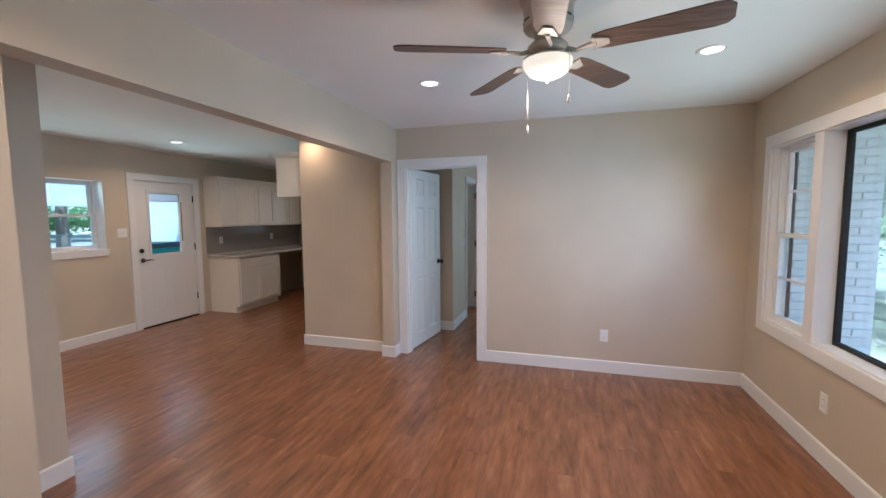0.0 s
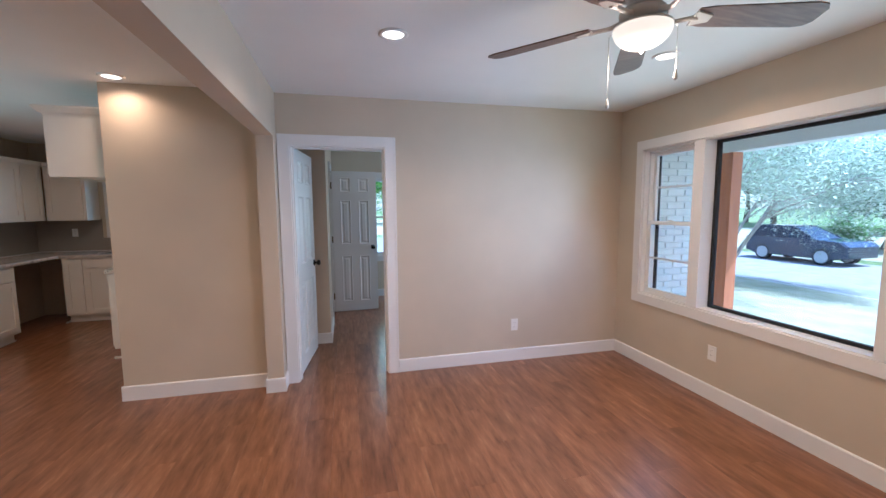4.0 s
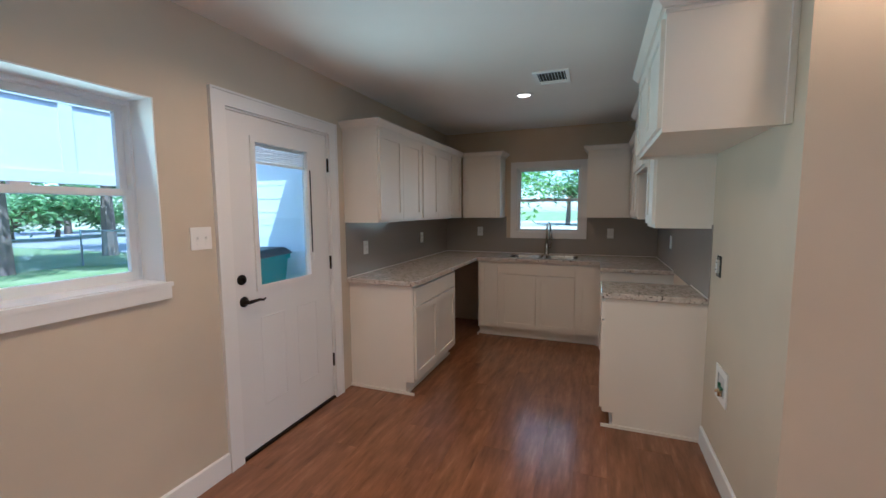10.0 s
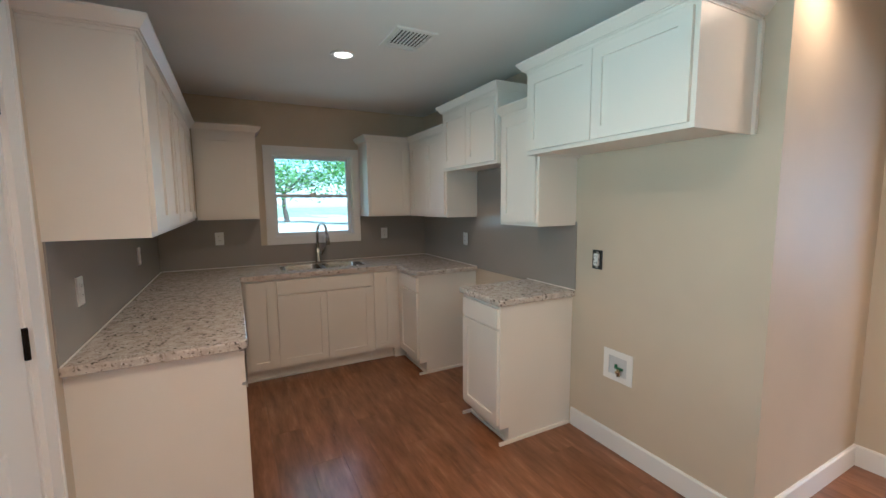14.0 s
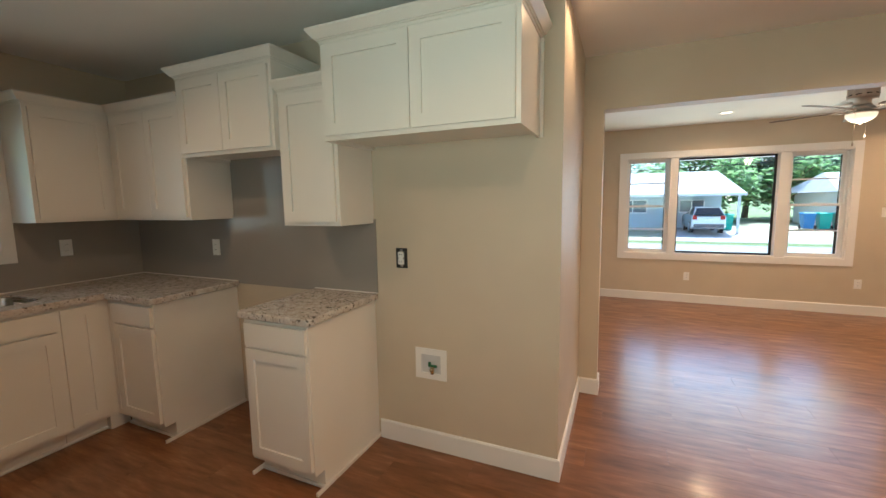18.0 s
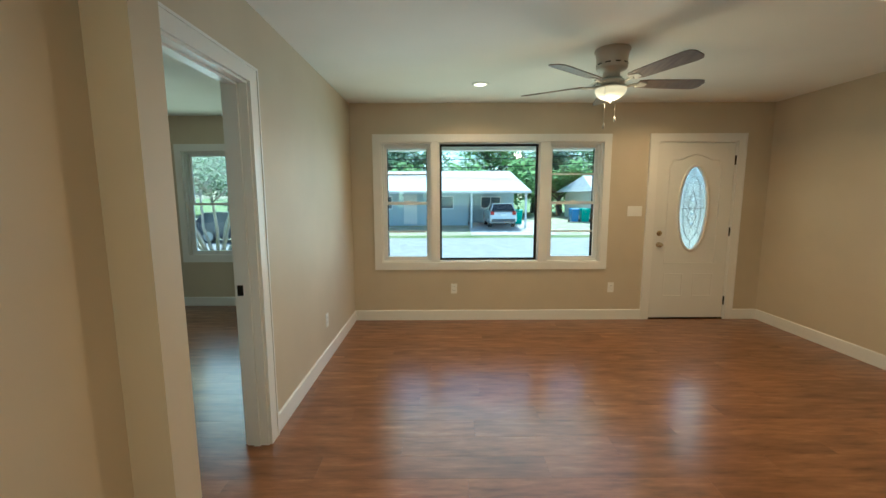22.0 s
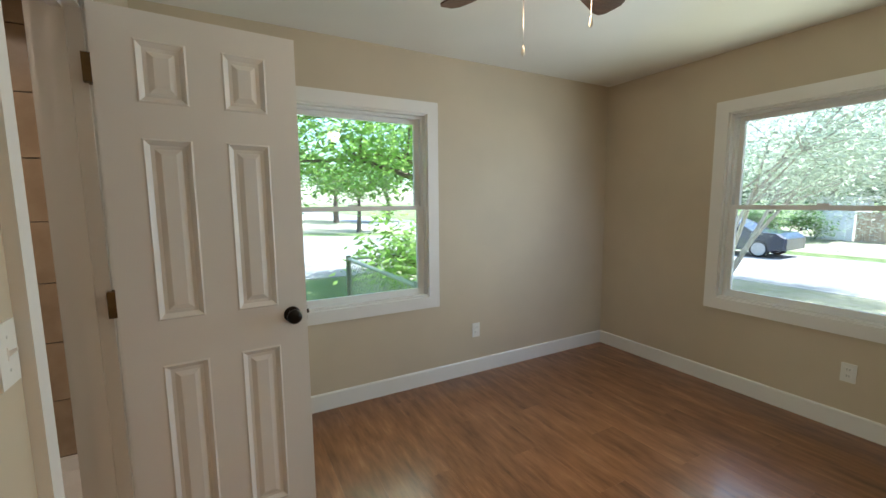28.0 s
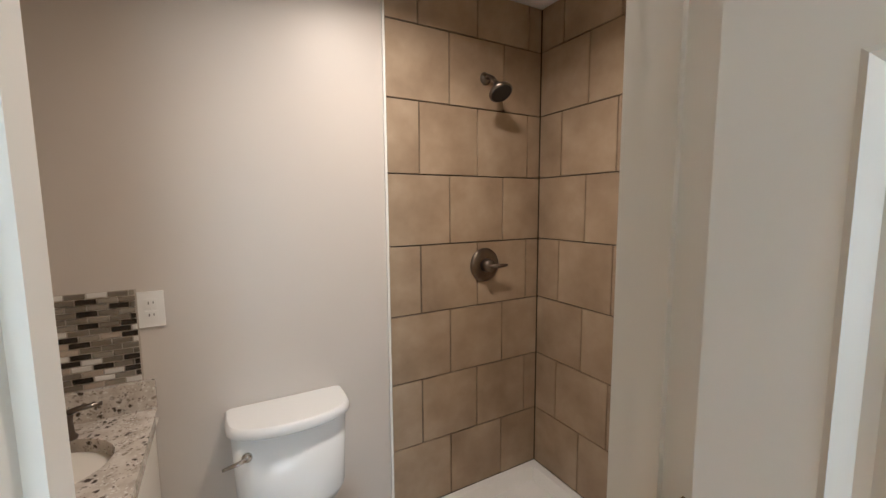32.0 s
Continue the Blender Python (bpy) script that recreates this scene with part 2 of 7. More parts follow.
def frustum(bm, lower, upper):
    """A solid between two rectangles, each given as four corners in the same order."""
    lo, up = [bm.verts.new(p) for p in lower], [bm.verts.new(p) for p in upper]
    bm.faces.new(lo[::-1])
    bm.faces.new(up)
    for i in range(4):
        j = (i + 1) % 4
        bm.faces.new((lo[i], lo[j], up[j], up[i]))


def turned(bm, profile, seg=24, m=Matrix(), close=True):
    """A solid of revolution about the local z axis from (radius, z) pairs."""
    rings = []
    for r, z in profile:
        rings.append([bm.verts.new(m @ Vector((max(r, 1e-5) * math.cos(a), max(r, 1e-5) * math.sin(a), z))) for a in [2 * math.pi * k / seg for k in range(seg)]])
    for p, q in zip(rings, rings[1:]):
        for k in range(seg):
            bm.faces.new((p[k], p[(k + 1) % seg], q[(k + 1) % seg], q[k]))
    if close:
        bm.faces.new(rings[0][::-1])
        bm.faces.new(rings[-1])
    return bm


def tube(bm, points, radii, seg=10):
    """A tube along points, with a radius for each point."""
    rings, side = [], None
    pts = [Vector(p) for p in points]
    for i, p in enumerate(pts):
        d = (pts[min(i + 1, len(pts) - 1)] - pts[max(i - 1, 0)]).normalized()
        if side is None:
            side = d.orthogonal().normalized()
        side = (side - d * side.dot(d)).normalized()
        up = d.cross(side)
        r = radii[i] if isinstance(radii, (list, tuple)) else radii
        rings.append([bm.verts.new(p + side * r * math.cos(a) + up * r * math.sin(a)) for a in [2 * math.pi * k / seg for k in range(seg)]])
    for p, q in zip(rings, rings[1:]):
        for k in range(seg):
            bm.faces.new((p[k], p[(k + 1) % seg], q[(k + 1) % seg], q[k]))
    bm.faces.new(rings[0][::-1])
    bm.faces.new(rings[-1])
    return bm


def grid_solid(bm, us, zs, solid, place, depth):
    """One closed solid from the cells of a grid that solid(i, k) keeps; place(u, w, z) gives the corner, w runs over depth."""
    verts = {}

    def v(i, k, side):
        key = (i, k, side)
        if key not in verts:
            verts[key] = bm.verts.new(place(us[i], depth[side], zs[k]))
        return verts[key]

    ok = lambda i, k: 0 <= i < len(us) - 1 and 0 <= k < len(zs) - 1 and solid(i, k)
    for i in range(len(us) - 1):
        for k in range(len(zs) - 1):
            if not ok(i, k):
                continue
            for side in (0, 1):
                bm.faces.new((v(i, k, side), v(i + 1, k, side), v(i + 1, k + 1, side), v(i, k + 1, side)))
            for (di, dk), (a, b) in (((-1, 0), ((i, k), (i, k + 1))), ((1, 0), ((i + 1, k), (i + 1, k + 1))), ((0, -1), ((i, k), (i + 1, k))), ((0, 1), ((i, k + 1), (i + 1, k + 1)))):
                if not ok(i + di, k + dk):
                    bm.faces.new((v(*a, 0), v(*b, 0), v(*b, 1), v(*a, 1)))


def holed(bm, a, b, z0, z1, holes, place, depth):
    us = sorted({a, b, *[h[0] for h in holes], *[h[1] for h in holes]})
    zs = sorted({z0, z1, *[h[2] for h in holes], *[h[3] for h in holes]})

    def solid(i, k):
        u, z = (us[i] + us[i + 1]) / 2, (zs[k] + zs[k + 1]) / 2
        return not any(h[0] < u < h[1] and h[2] < z < h[3] for h in holes)
    grid_solid(bm, us, zs, solid, place, depth)


def wall_x(bm, x0, x1, y0, y1, z0, z1, holes=()):
    """A wall that runs along y; holes as (y0, y1, z0, z1)."""
    holed(bm, y0, y1, z0, z1, holes, lambda u, w, z: (w, u, z), (x0, x1))


def wall_y(bm, y0, y1, x0, x1, z0, z1, holes=()):
    holed(bm, x0, x1, z0, z1, holes, lambda u, w, z: (u, w, z), (y0, y1))


def ring(x0, x1, z0, z1, w, y0, y1):
    """Four boards round an opening, outside it."""
    return [((x0 - w, y0, z0 - w), (x0, y1, z1 + w)), ((x1, y0, z0 - w), (x1 + w, y1, z1 + w)),
            ((x0, y0, z1), (x1, y1, z1 + w)), ((x0, y0, z0 - w), (x1, y1, z0))]


def sash(parent, name, x0, x1, z0, z1, y, w=0.030, t=0.032, bars=(), label=""):
    """A window sash with its pane; bars are heights of thin cross bars."""
    bm = bmesh.new()
    holed(bm, x0, x1, z0, z1, [(x0 + w, x1 - w, z0 + w, z1 - w)], lambda u, d, z: (u, d, z), (y, y + t))
    s = part(name, bm, vinyl_white, parent, label, bevel=0.004)
    pane = part("pane", boxes(((x0 + w - 0.004, y + t * 0.5, z0 + w - 0.004), (x1 - w + 0.004, y + t * 0.5 + 0.004, z1 - w + 0.004))), glass, s)
    pane.visible_shadow = False
    for z in bars:
        part("glazing_bar", boxes(((x0 + w, y + 0.004, z - 0.009), (x1 - w, y + t * 0.5 - 0.002, z + 0.009))), vinyl_white, s)
    return s


def hung_window(win, x0, x1, z0, z1, y, split=0.5, bars=(), lock=True, rim=0.018, rail=0.030):
    """A single-hung window: outer frame, upper sash set back, lower sash in front."""
    bm = bmesh.new()
    holed(bm, x0, x1, z0, z1, [(x0 + rim, x1 - rim, z0 + rim, z1 - rim)], lambda u, d, z: (u, d, z), (y, y + 0.075))
    part("window_frame", bm, vinyl_white, win, bevel=0.003)
    zm = z0 + (z1 - z0) * split
    sash(win, "upper_sash", x0 + rim, x1 - rim, zm - 0.016, z1 - rim, y + 0.04, rail, bars=[b for b in bars if b > zm])
    sash(win, "lower_sash", x0 + rim, x1 - rim, z0 + rim, zm + 0.016, y + 0.003, rail, bars=[b for b in bars if b < zm])
    if lock:
        bm = boxes((((x0 + x1) / 2 - 0.03, y + 0.004, zm + 0.0165), ((x0 + x1) / 2 + 0.03, y + 0.03, zm + 0.029)))
        part("sash_lock", bm, vinyl_white, win, bevel=0.003)


def casing(win, x0, x1, z0, z1, w=0.085, t=0.018, bottom=True):
    """Flat boards round an opening on the room side."""
    r = ring(x0, x1, z0, z1, w, -t, 0)
    for k, name in enumerate(("side_casing", "side_casing", "head_casing", "sill_casing")):
        if k == 3 and not bottom:
            continue
        a, b = r[k]
        if not bottom and k < 2:
            a = (a[0], a[1], z0)
        part(name, boxes((a, b)), trim_paint, win, bevel=0.003)


def liner(win, x0, x1, z0, z1, depth, sill=True):
    """Jamb boards lining an opening through the wall."""
    t = 0.012
    part("jamb", boxes(((x0, 0, z0), (x0 + t, depth, z1))), trim_paint, win)
    part("jamb", boxes(((x1 - t, 0, z0), (x1, depth, z1))), trim_paint, win)
    part("head_jamb", boxes(((x0 + t, 0, z1 - t), (x1 - t, depth, z1))), trim_paint, win)
    if sill:
        part("sill", boxes(((x0 + t, 0, z0), (x1 - t, depth, z0 + t))), trim_paint, win)


def raised_panel(bm, x0, x1, z0, z1, y, out, depth=0.009):
    """Moulded panel on a door face at y; out is the way the face looks (-1 or 1)."""
    def rect(i, d):
        return [(x0 + i, y - out * d, z0 + i), (x1 - i, y - out * d, z0 + i), (x1 - i, y - out * d, z1 - i), (x0 + i, y - out * d, z1 - i)]
    loops = [rect(0, 0.0), rect(0.006, -0.003), rect(0.022, depth), rect(0.034, depth), rect(0.052, 0.002)]
    vs = [[bm.verts.new(p) for p in lp] for lp in loops]
    for p, q in zip(vs, vs[1:]):
        for i in range(4):
            j = (i + 1) % 4
            bm.faces.new((p[i], p[j], q[j], q[i]))
    bm.faces.new(vs[-1])


def door_knob(parent, x, z, y, out, material, label):
    bm = bmesh.new()
    m = Matrix.Translation((x, y, z)) @ Matrix.Rotation(radians(90 if out < 0 else -90), 4, "X")
    turned(bm, [(0.033, 0), (0.033, 0.005), (0.026, 0.010), (0.012, 0.014), (0.012, 0.028), (0.020, 0.033), (0.029, 0.042), (0.030, 0.052), (0.024, 0.063), (0.010, 0.068)], 20, m)
    return part("knob", bm, material, parent, label, smooth=True)


def six_panel_door(name, m, w, h, label, knob_label="dark bronze round knob", hinge_z=(0.22, 1.05, 1.82)):
    """A leaf hinged at local x = 0, its faces at y = 0 and y = 0.035."""
    t = 0.035
    door = thing(name, m, label, "door", kind="structure")
    st, mid = (0.11, 0.107) if w < 0.7 else (0.115, 0.11)
    pw = (w - 2 * st - mid) / 2
    rows = [(0.135, 0.81), (0.975, 1.61), (1.725, 1.93)]
    cells = [(st, a, st + pw, b) for a, b in rows] + [(st + pw + mid, a, w - st, b) for a, b in rows]
    bm = bmesh.new()
    holed(bm, 0, w, 0, h, [(c[0], c[2], c[1], c[3]) for c in cells], lambda u, y, z: (u, y, z), (0, t))
    part("slab", bm, door_paint, door)
    for x0, z0, x1, z1 in cells:
        bm = bmesh.new()
        raised_panel(bm, x0, x1, z0, z1, 0.0, -1)
        part("panel", bm, door_paint, door)
        bm = bmesh.new()
        raised_panel(bm, x0, x1, z0, z1, t, 1)
        part("panel", bm, door_paint, door)
    door_knob(door, w - 0.06, 0.93, 0, -1, bronze, knob_label)
    door_knob(door, w - 0.06, 0.93, t, 1, bronze, knob_label)
    part("latch_plate", boxes(((w, 0.006, 0.90), (w + 0.002, t - 0.006, 0.96))), bronze, door)
    part("latch", boxes(((w + 0.002, 0.012, 0.922), (w + 0.012, t - 0.012, 0.938))), bronze, door)
    for z in hinge_z:
        bm = boxes(((-0.024, 0.004, z - 0.045), (0.0, t - 0.004, z + 0.045)))
        box(bm, (-0.045, t + 0.012, z - 0.045), (-0.002, t + 0.0155, z + 0.045))
        tube(bm, [(-0.005, t + 0.005, z - 0.046), (-0.005, t + 0.005, z + 0.046)], 0.006, 8)
        part("hinge", bm, hinge_brass, door, "aged brass hinge")
    return door


def outlet(name, m, label, switch=0, gang=1, plate=None):
    """A wall plate whose back lies on y = 0 of its local frame; the room is at -y."""
    ob = thing(name, m, label, "switch" if switch else "outlet", "wall plates")
    w = 0.07 + 0.046 * (gang - 1)
    part("cover_plate", boxes(((-w / 2, -0.006, -0.0575), (w / 2, 0, 0.0575))), plate or plastic_white, ob, bevel=0.002)
    for g in range(gang):
        cx = (g - (gang - 1) / 2) * 0.046
        if switch:
            part("toggle_slot", boxes(((cx - 0.006, -0.0075, -0.012), (cx + 0.006, -0.0055, 0.012))), plastic_white, ob)
            bm = bmesh.new()
            frustum(bm, [(cx - 0.004, -0.007, -0.006), (cx + 0.004, -0.007, -0.006), (cx + 0.004, -0.007, 0.006), (cx - 0.004, -0.007, 0.006)],
                    [(cx - 0.003, -0.018, 0.004), (cx + 0.003, -0.018, 0.004), (cx + 0.003, -0.018, 0.010), (cx - 0.003, -0.018, 0.010)])
            part("toggle", bm, plastic_white, ob)
        else:
            for s in (-1, 1):
                z = s * 0.0195
                f = part("receptacle", boxes(((cx - 0.0165, -0.009, z - 0.014), (cx + 0.0165, -0.006, z + 0.014))), plastic_white, ob, bevel=0.003)
                for dx, hh in ((-0.0063, 0.0045), (0.0063, 0.0036)):
                    part("slot", boxes(((cx + dx - 0.0012, -0.0095, z + 0.002 - hh), (cx + dx + 0.0012, -0.0088, z + 0.002 + hh))), slot_dark, f)
        for z in ((-0.03, 0.03) if switch else (0,)):
            bm = turned(bmesh.new(), [(0.003, 0), (0.003, 0.0012), (0.0015, 0.0018)], 8, Matrix.Translation((cx, -0.006, z)) @ Matrix.Rotation(radians(90), 4, "X"))
            part("screw", bm, plastic_white, ob)
    return ob


NORTH, EAST, WEST, SOUTH = 0, -90, 90, 180

# ---- plan, in metres ----
H = 2.44
XW, XKE, XBW, XL0, XL1, XE, XB = -5.01, -2.48, -2.245, -1.40, -1.272, 1.98, 2.645
YS, YD, YO0, YO1, YK, YN0, YN1, YX = -0.315, 1.825, 1.165, 4.20, 4.333, 4.355, 4.475, 7.69
XC0, XC1 = -1.055, -0.935
HEAD = 2.075
WIN_W = (2.145, 3.894, 1.13, 1.975)
DOOR_W = (4.255, 5.16, 0.0, 2.03)
WIN_E = (1.545, 4.025, 0.68, 2.025)
DOOR_E = (0.055, 0.955, 0.0, 2.03)
WIN_BE = (5.555, 6.64, 0.67, 2.01)
WIN_BN = (-0.335, 0.745, 0.69, 2.02)
WIN_KN = (-4.078, -3.305, 1.172, 1.975)
DOOR_B = (-1.18, -0.385, 0.0, 2.035)
DOOR_T = (6.108, 6.775, 0.0, 2.035)

bm = bmesh.new()
wall_x(bm, XW - 0.25, XW, YD - 0.12, YX + 0.18, 0, H, [WIN_W, DOOR_W])
setting("wall_west", bm, wall_paint, "greige painted wall with back door and double window", "wall")
bm = bmesh.new()
wall_y(bm, YX, YX + 0.18, XW, XB, 0, H, [WIN_KN, WIN_BN])
setting("wall_north", bm, wall_paint, "greige painted outer wall with kitchen and bedroom windows", "wall")
bm = bmesh.new()
wall_x(bm, XE, XE + 0.16, YS - 0.12, YN0, 0, H, [DOOR_E, WIN_E])
setting("wall_east", bm, wall_paint, "greige painted front wall with triple window and front door", "wall")
bm = bmesh.new()
wall_x(bm, XB, XB + 0.16, YN0, YX + 0.18, 0, H, [WIN_BE])
setting("wall_bedroom_east", bm, wall_paint, "greige painted bedroom front wall with a window", "wall")
bm = bmesh.new()
wall_y(bm, YN0, YN1, XL1, XB, 0, H, [DOOR_B])
setting("wall_living_north", bm, wall_paint, "greige painted wall with a cased bedroom doorway", "wall")
bm = bmesh.new()
wall_y(bm, YS - 0.12, YS, -2.426, XE, 0, H)
setting("wall_south", bm, wall_paint, "plain greige painted wall", "wall")
bm = bmesh.new()
wall_x(bm, XL0, XL1, YS, YN1, 0, H, [(YO0, YO1, 0, HEAD)])
setting("wall_living_west", bm, wall_paint, "greige wall with a wide uncased opening and header", "wall")
bm = boxes(((XW, YD - 0.12, 0), (-2.306, YD, H)))
setting("wall_dining_south", bm, wall_paint, "plain greige painted wall", "wall")
bm = boxes(((-2.426, YS, 0), (-2.306, YD - 0.12, H)))
setting("wall_hall", bm, wall_paint, "plain greige painted hall wall", "wall")
bm = boxes(((XKE, YK, 0), (XBW, YX, H)))
setting("wall_kitchen_east", bm, wall_paint, "greige painted kitchen wall behind the cabinets", "wall")
bm = boxes(((XBW, YK, 0), (XL0, YK + 0.12, H)))
setting("wall_kitchen_end", bm, wall_paint, "greige painted wall end lit by a recessed lamp", "wall")
bm = bmesh.new()
wall_x(bm, XC0, XC1, 5.43, YX, 0, H, [DOOR_T])
setting("wall_bath", bm, wall_paint, "greige painted wall with a bathroom doorway", "wall")
bm = boxes(((XBW, 5.36, 0), (XC1, 5.43, H)))
setting("wall_bath_south", bm, wall_paint, "greige painted partition wall", "wall")
bm = boxes(((XBW, YK + 0.12, 0), (XBW + 0.06, 5.36, H)))
setting("wall_closet", bm, wall_paint, "plain greige alcove wall", "wall")
bm = boxes(((XW - 0.2, YS - 0.12, H), (XB + 0.16, YX + 0.18, H + 0.12)))
setting("ceiling", bm, ceiling_paint, "white painted drywall ceiling", "ceiling")
bm = boxes(((XW - 0.2, YS - 0.12, -0.14), (XE + 0.16, YN0, -0.012)), ((XW - 0.2, YN0, -0.14), (XB + 0.16, YX + 0.18, -0.012)))
floor = setting("floor", bm, floor_wood, "red-brown wood-look vinyl plank floor", "floor")

# ---- baseboards ----
BB, BT = 0.118, 0.014


def baseboard(x0, y0, x1, y1, nx, ny):
    """A board along a wall from one corner to another; (nx, ny) points into the room."""
    bm = bmesh.new()
    a, b = Vector((x0, y0, 0)), Vector((x1, y1, 0))
    n = Vector((nx, ny, 0))
    prof = [(0, 0), (BT, 0), (BT, BB - 0.008), (BT - 0.006, BB), (0, BB)]
    ends = [[bm.verts.new(p + n * d + Vector((0, 0, z))) for d, z in prof] for p in (a, b)]
    k = len(prof)
    for i in range(k):
        bm.faces.new((ends[0][i], ends[0][(i + 1) % k], ends[1][(i + 1) % k], ends[1][i]))
    bm.faces.new(ends[0][::-1])
    bm.faces.new(ends[1])
    return setting("baseboard", bm, trim_paint, "white painted flat baseboard", "baseboard")


E_ = 0.001
for run in ((XW, YD, XW, 4.168, 1, 0), (-2.306, YD, XW + BT, YD, 0, 1), (-2.306, YS + BT, -2.306, YD + BT, 1, 0),
            (XL0, YS + BT, XL0, YO0, -1, 0), (XL0 - BT, YO0, XL1 + BT, YO0, 0, 1), (XL1, YS + BT, XL1, YO0, 1, 0),
            (XL1, YO1, XL1, YN0, 1, 0), (XL0 - BT, YO1, XL1 + BT, YO1, 0, -1), (XL0, YO1, XL0, YK - BT, -1, 0),
            (XKE - BT, YK, XL0, YK, 0, -1), (XKE, YK, XKE, 5.40, -1, 0),
            (-0.297, YN0, XE - BT, YN0, 0, -1), (XE, 1.04, XE, YN0, -1, 0), (XE, YS + BT, XE, -0.03, -1, 0),
            (XL1 + BT, YS, XE - BT, YS, 0, 1), (-2.306 + BT, YS, XL0 - BT, YS, 0, 1),
            (-0.297, YN1, XB - BT, YN1, 0, 1), (XB, YN1, XB, YX, -1, 0), (XC1 + BT, YX, XB - BT, YX, 0, -1),
            (XC1, 5.36, XC1, 6.045, 1, 0), (XC1, 6.838, XC1, YX - BT, 1, 0), (XBW + 0.06, 5.36, XC1 + BT, 5.36, 0, -1)):
    baseboard(*run)

# ---- windows ----
# double window of the dining wall, in a drywall recess with a deep sill
y0, y1, z0, z1 = WIN_W
win = thing("window_1", pose(XW, y0, 0, 0, 0, WEST), "white double single-hung window in a drywall recess", "window", kind="structure")
w = y1 - y0
part("recess_lining", boxes(((0, 0.002, z0), (0.006, 0.18, z1)), ((w - 0.006, 0.002, z0), (w, 0.18, z1)), ((0.006, 0.002, z1 - 0.006), (w - 0.006, 0.18, z1))), trim_paint, win)
hung_window(win, 0.0, w / 2 - 0.045, z0, z1 - 0.006, 0.155)
hung_window(win, w / 2 + 0.045, w, z0, z1 - 0.006, 0.155)
part("mullion", boxes(((w / 2 - 0.045, 0.150, z0), (w / 2 + 0.045, 0.245, z1 - 0.006))), vinyl_white, win, bevel=0.003)
part("sill", boxes(((0.006, -0.0, z0 - 0.018), (w - 0.006, 0.155, z0 + 0.004))), trim_paint, win)
part("stool", boxes(((-0.02, -0.022, z0 - 0.02), (w + 0.02, 0.0, z0))), trim_paint, win, bevel=0.003)
part("apron", boxes(((-0.012, -0.018, z0 - 0.078), (w + 0.012, 0.0, z0 - 0.021))), trim_paint, win, bevel=0.003)

# kitchen sink window
x0, x1, z0, z1 = WIN_KN
win = thing("window_2", pose(x0, YX, 0, 0, 0, NORTH), "white single-hung kitchen window above the sink", "window", kind="structure")
liner(win, 0, x1 - x0, z0, z1, 0.10)
casing(win, 0, x1 - x0, z0, z1, 0.068)
hung_window(win, 0.012, x1 - x0 - 0.012, z0 + 0.012, z1 - 0.012, 0.05, rim=0.011, rail=0.019)

# bedroom windows
for name, m, wd, (z0, z1) in (("window_3", pose(WIN_BN[0], YX, 0, 0, 0, NORTH), WIN_BN[1] - WIN_BN[0], WIN_BN[2:]),
                              ("window_4", pose(XB, WIN_BE[1], 0, 0, 0, EAST), WIN_BE[1] - WIN_BE[0], WIN_BE[2:])):
    win = thing(name, m, "white single-hung bedroom window with flat casing", "window", kind="structure")
    liner(win, 0, wd, z0, z1, 0.10)
    casing(win, 0, wd, z0, z1, 0.085)
    hung_window(win, 0.012, wd - 0.012, z0 + 0.012, z1 - 0.012, 0.045)

# triple front window: fixed middle pane between two hung sashes
y0, y1, z0, z1 = WIN_E
win = thing("window_5", pose(XE, y1, 0, 0, 0, EAST), "white triple front window with a fixed middle pane", "window", kind="structure")
w = y1 - y0
m1, m2 = (0.562, 0.660), (1.778, 1.888)
liner(win, 0, w, z0, z1, 0.14)
casing(win, 0, w, z0, z1, 0.083)
for a, b in (m1, m2):
    part("mullion", boxes(((a, -0.012, z0 + 0.012), (b, 0.14, z1 - 0.012))), trim_paint, win, bevel=0.003)
lz, hz = z0 + 0.012, z1 - 0.012
zq = [lz + (hz - lz) * q for q in (0.255, 0.745)]
hung_window(win, 0.012, m1[0], lz, hz, 0.045, 0.5, zq)
hung_window(win, m2[1], w - 0.012, lz, hz, 0.045, 0.5, zq)
bm = bmesh.new()
holed(bm, m1[1], m2[0], lz, hz, [(m1[1] + 0.022, m2[0] - 0.022, lz + 0.022, hz - 0.022)], lambda u, y, z: (u, y, z), (0.10, 0.135))
part("fixed_frame", bm, rubber_black, win, "black gasket frame of the fixed pane")
pane = part("pane", boxes(((m1[1] + 0.02, 0.115, lz + 0.02), (m2[0] - 0.02, 0.120, hz - 0.02))), glass, win)
pane.visible_shadow = False
for a, b in ((0.045, m1[0] - 0.033), (m2[1] + 0.033, w - 0.045)):
    part("storm_track", boxes(((a - 0.012, 0.124, lz), (a + 0.022, 0.136, hz)), ((b - 0.022, 0.124, lz), (b + 0.012, 0.136, hz))), rubber_black, win, "dark storm window track")


# ---- daylight that enters by each opening ----
def daylight(name, centre, inward, rise, wide, high, glow, color, spread=150, side=0.0):
    """A lamp that fills an opening, tilted up or down and wholly on the room's side of the glass."""
    lamp = new(name, bpy.data.lights.new(name, "AREA"))
    lamp.data.shape, lamp.data.size, lamp.data.size_y = "RECTANGLE", wide, high
    lamp.data.energy, lamp.data.color = glow * math.pi * wide * high, color
    lamp.data.spread = radians(spread)
    way = Vector(inward)
    eye = Vector(centre) + way * (high / 2 * abs(math.sin(math.atan(rise))) + wide / 2 * abs(math.sin(math.atan(side))) + 0.003)
    lamp.matrix_basis = look(eye, eye + way + Vector((0, side, rise)))
    tagged(lamp, "daylight of a window", "light", kind="structure")


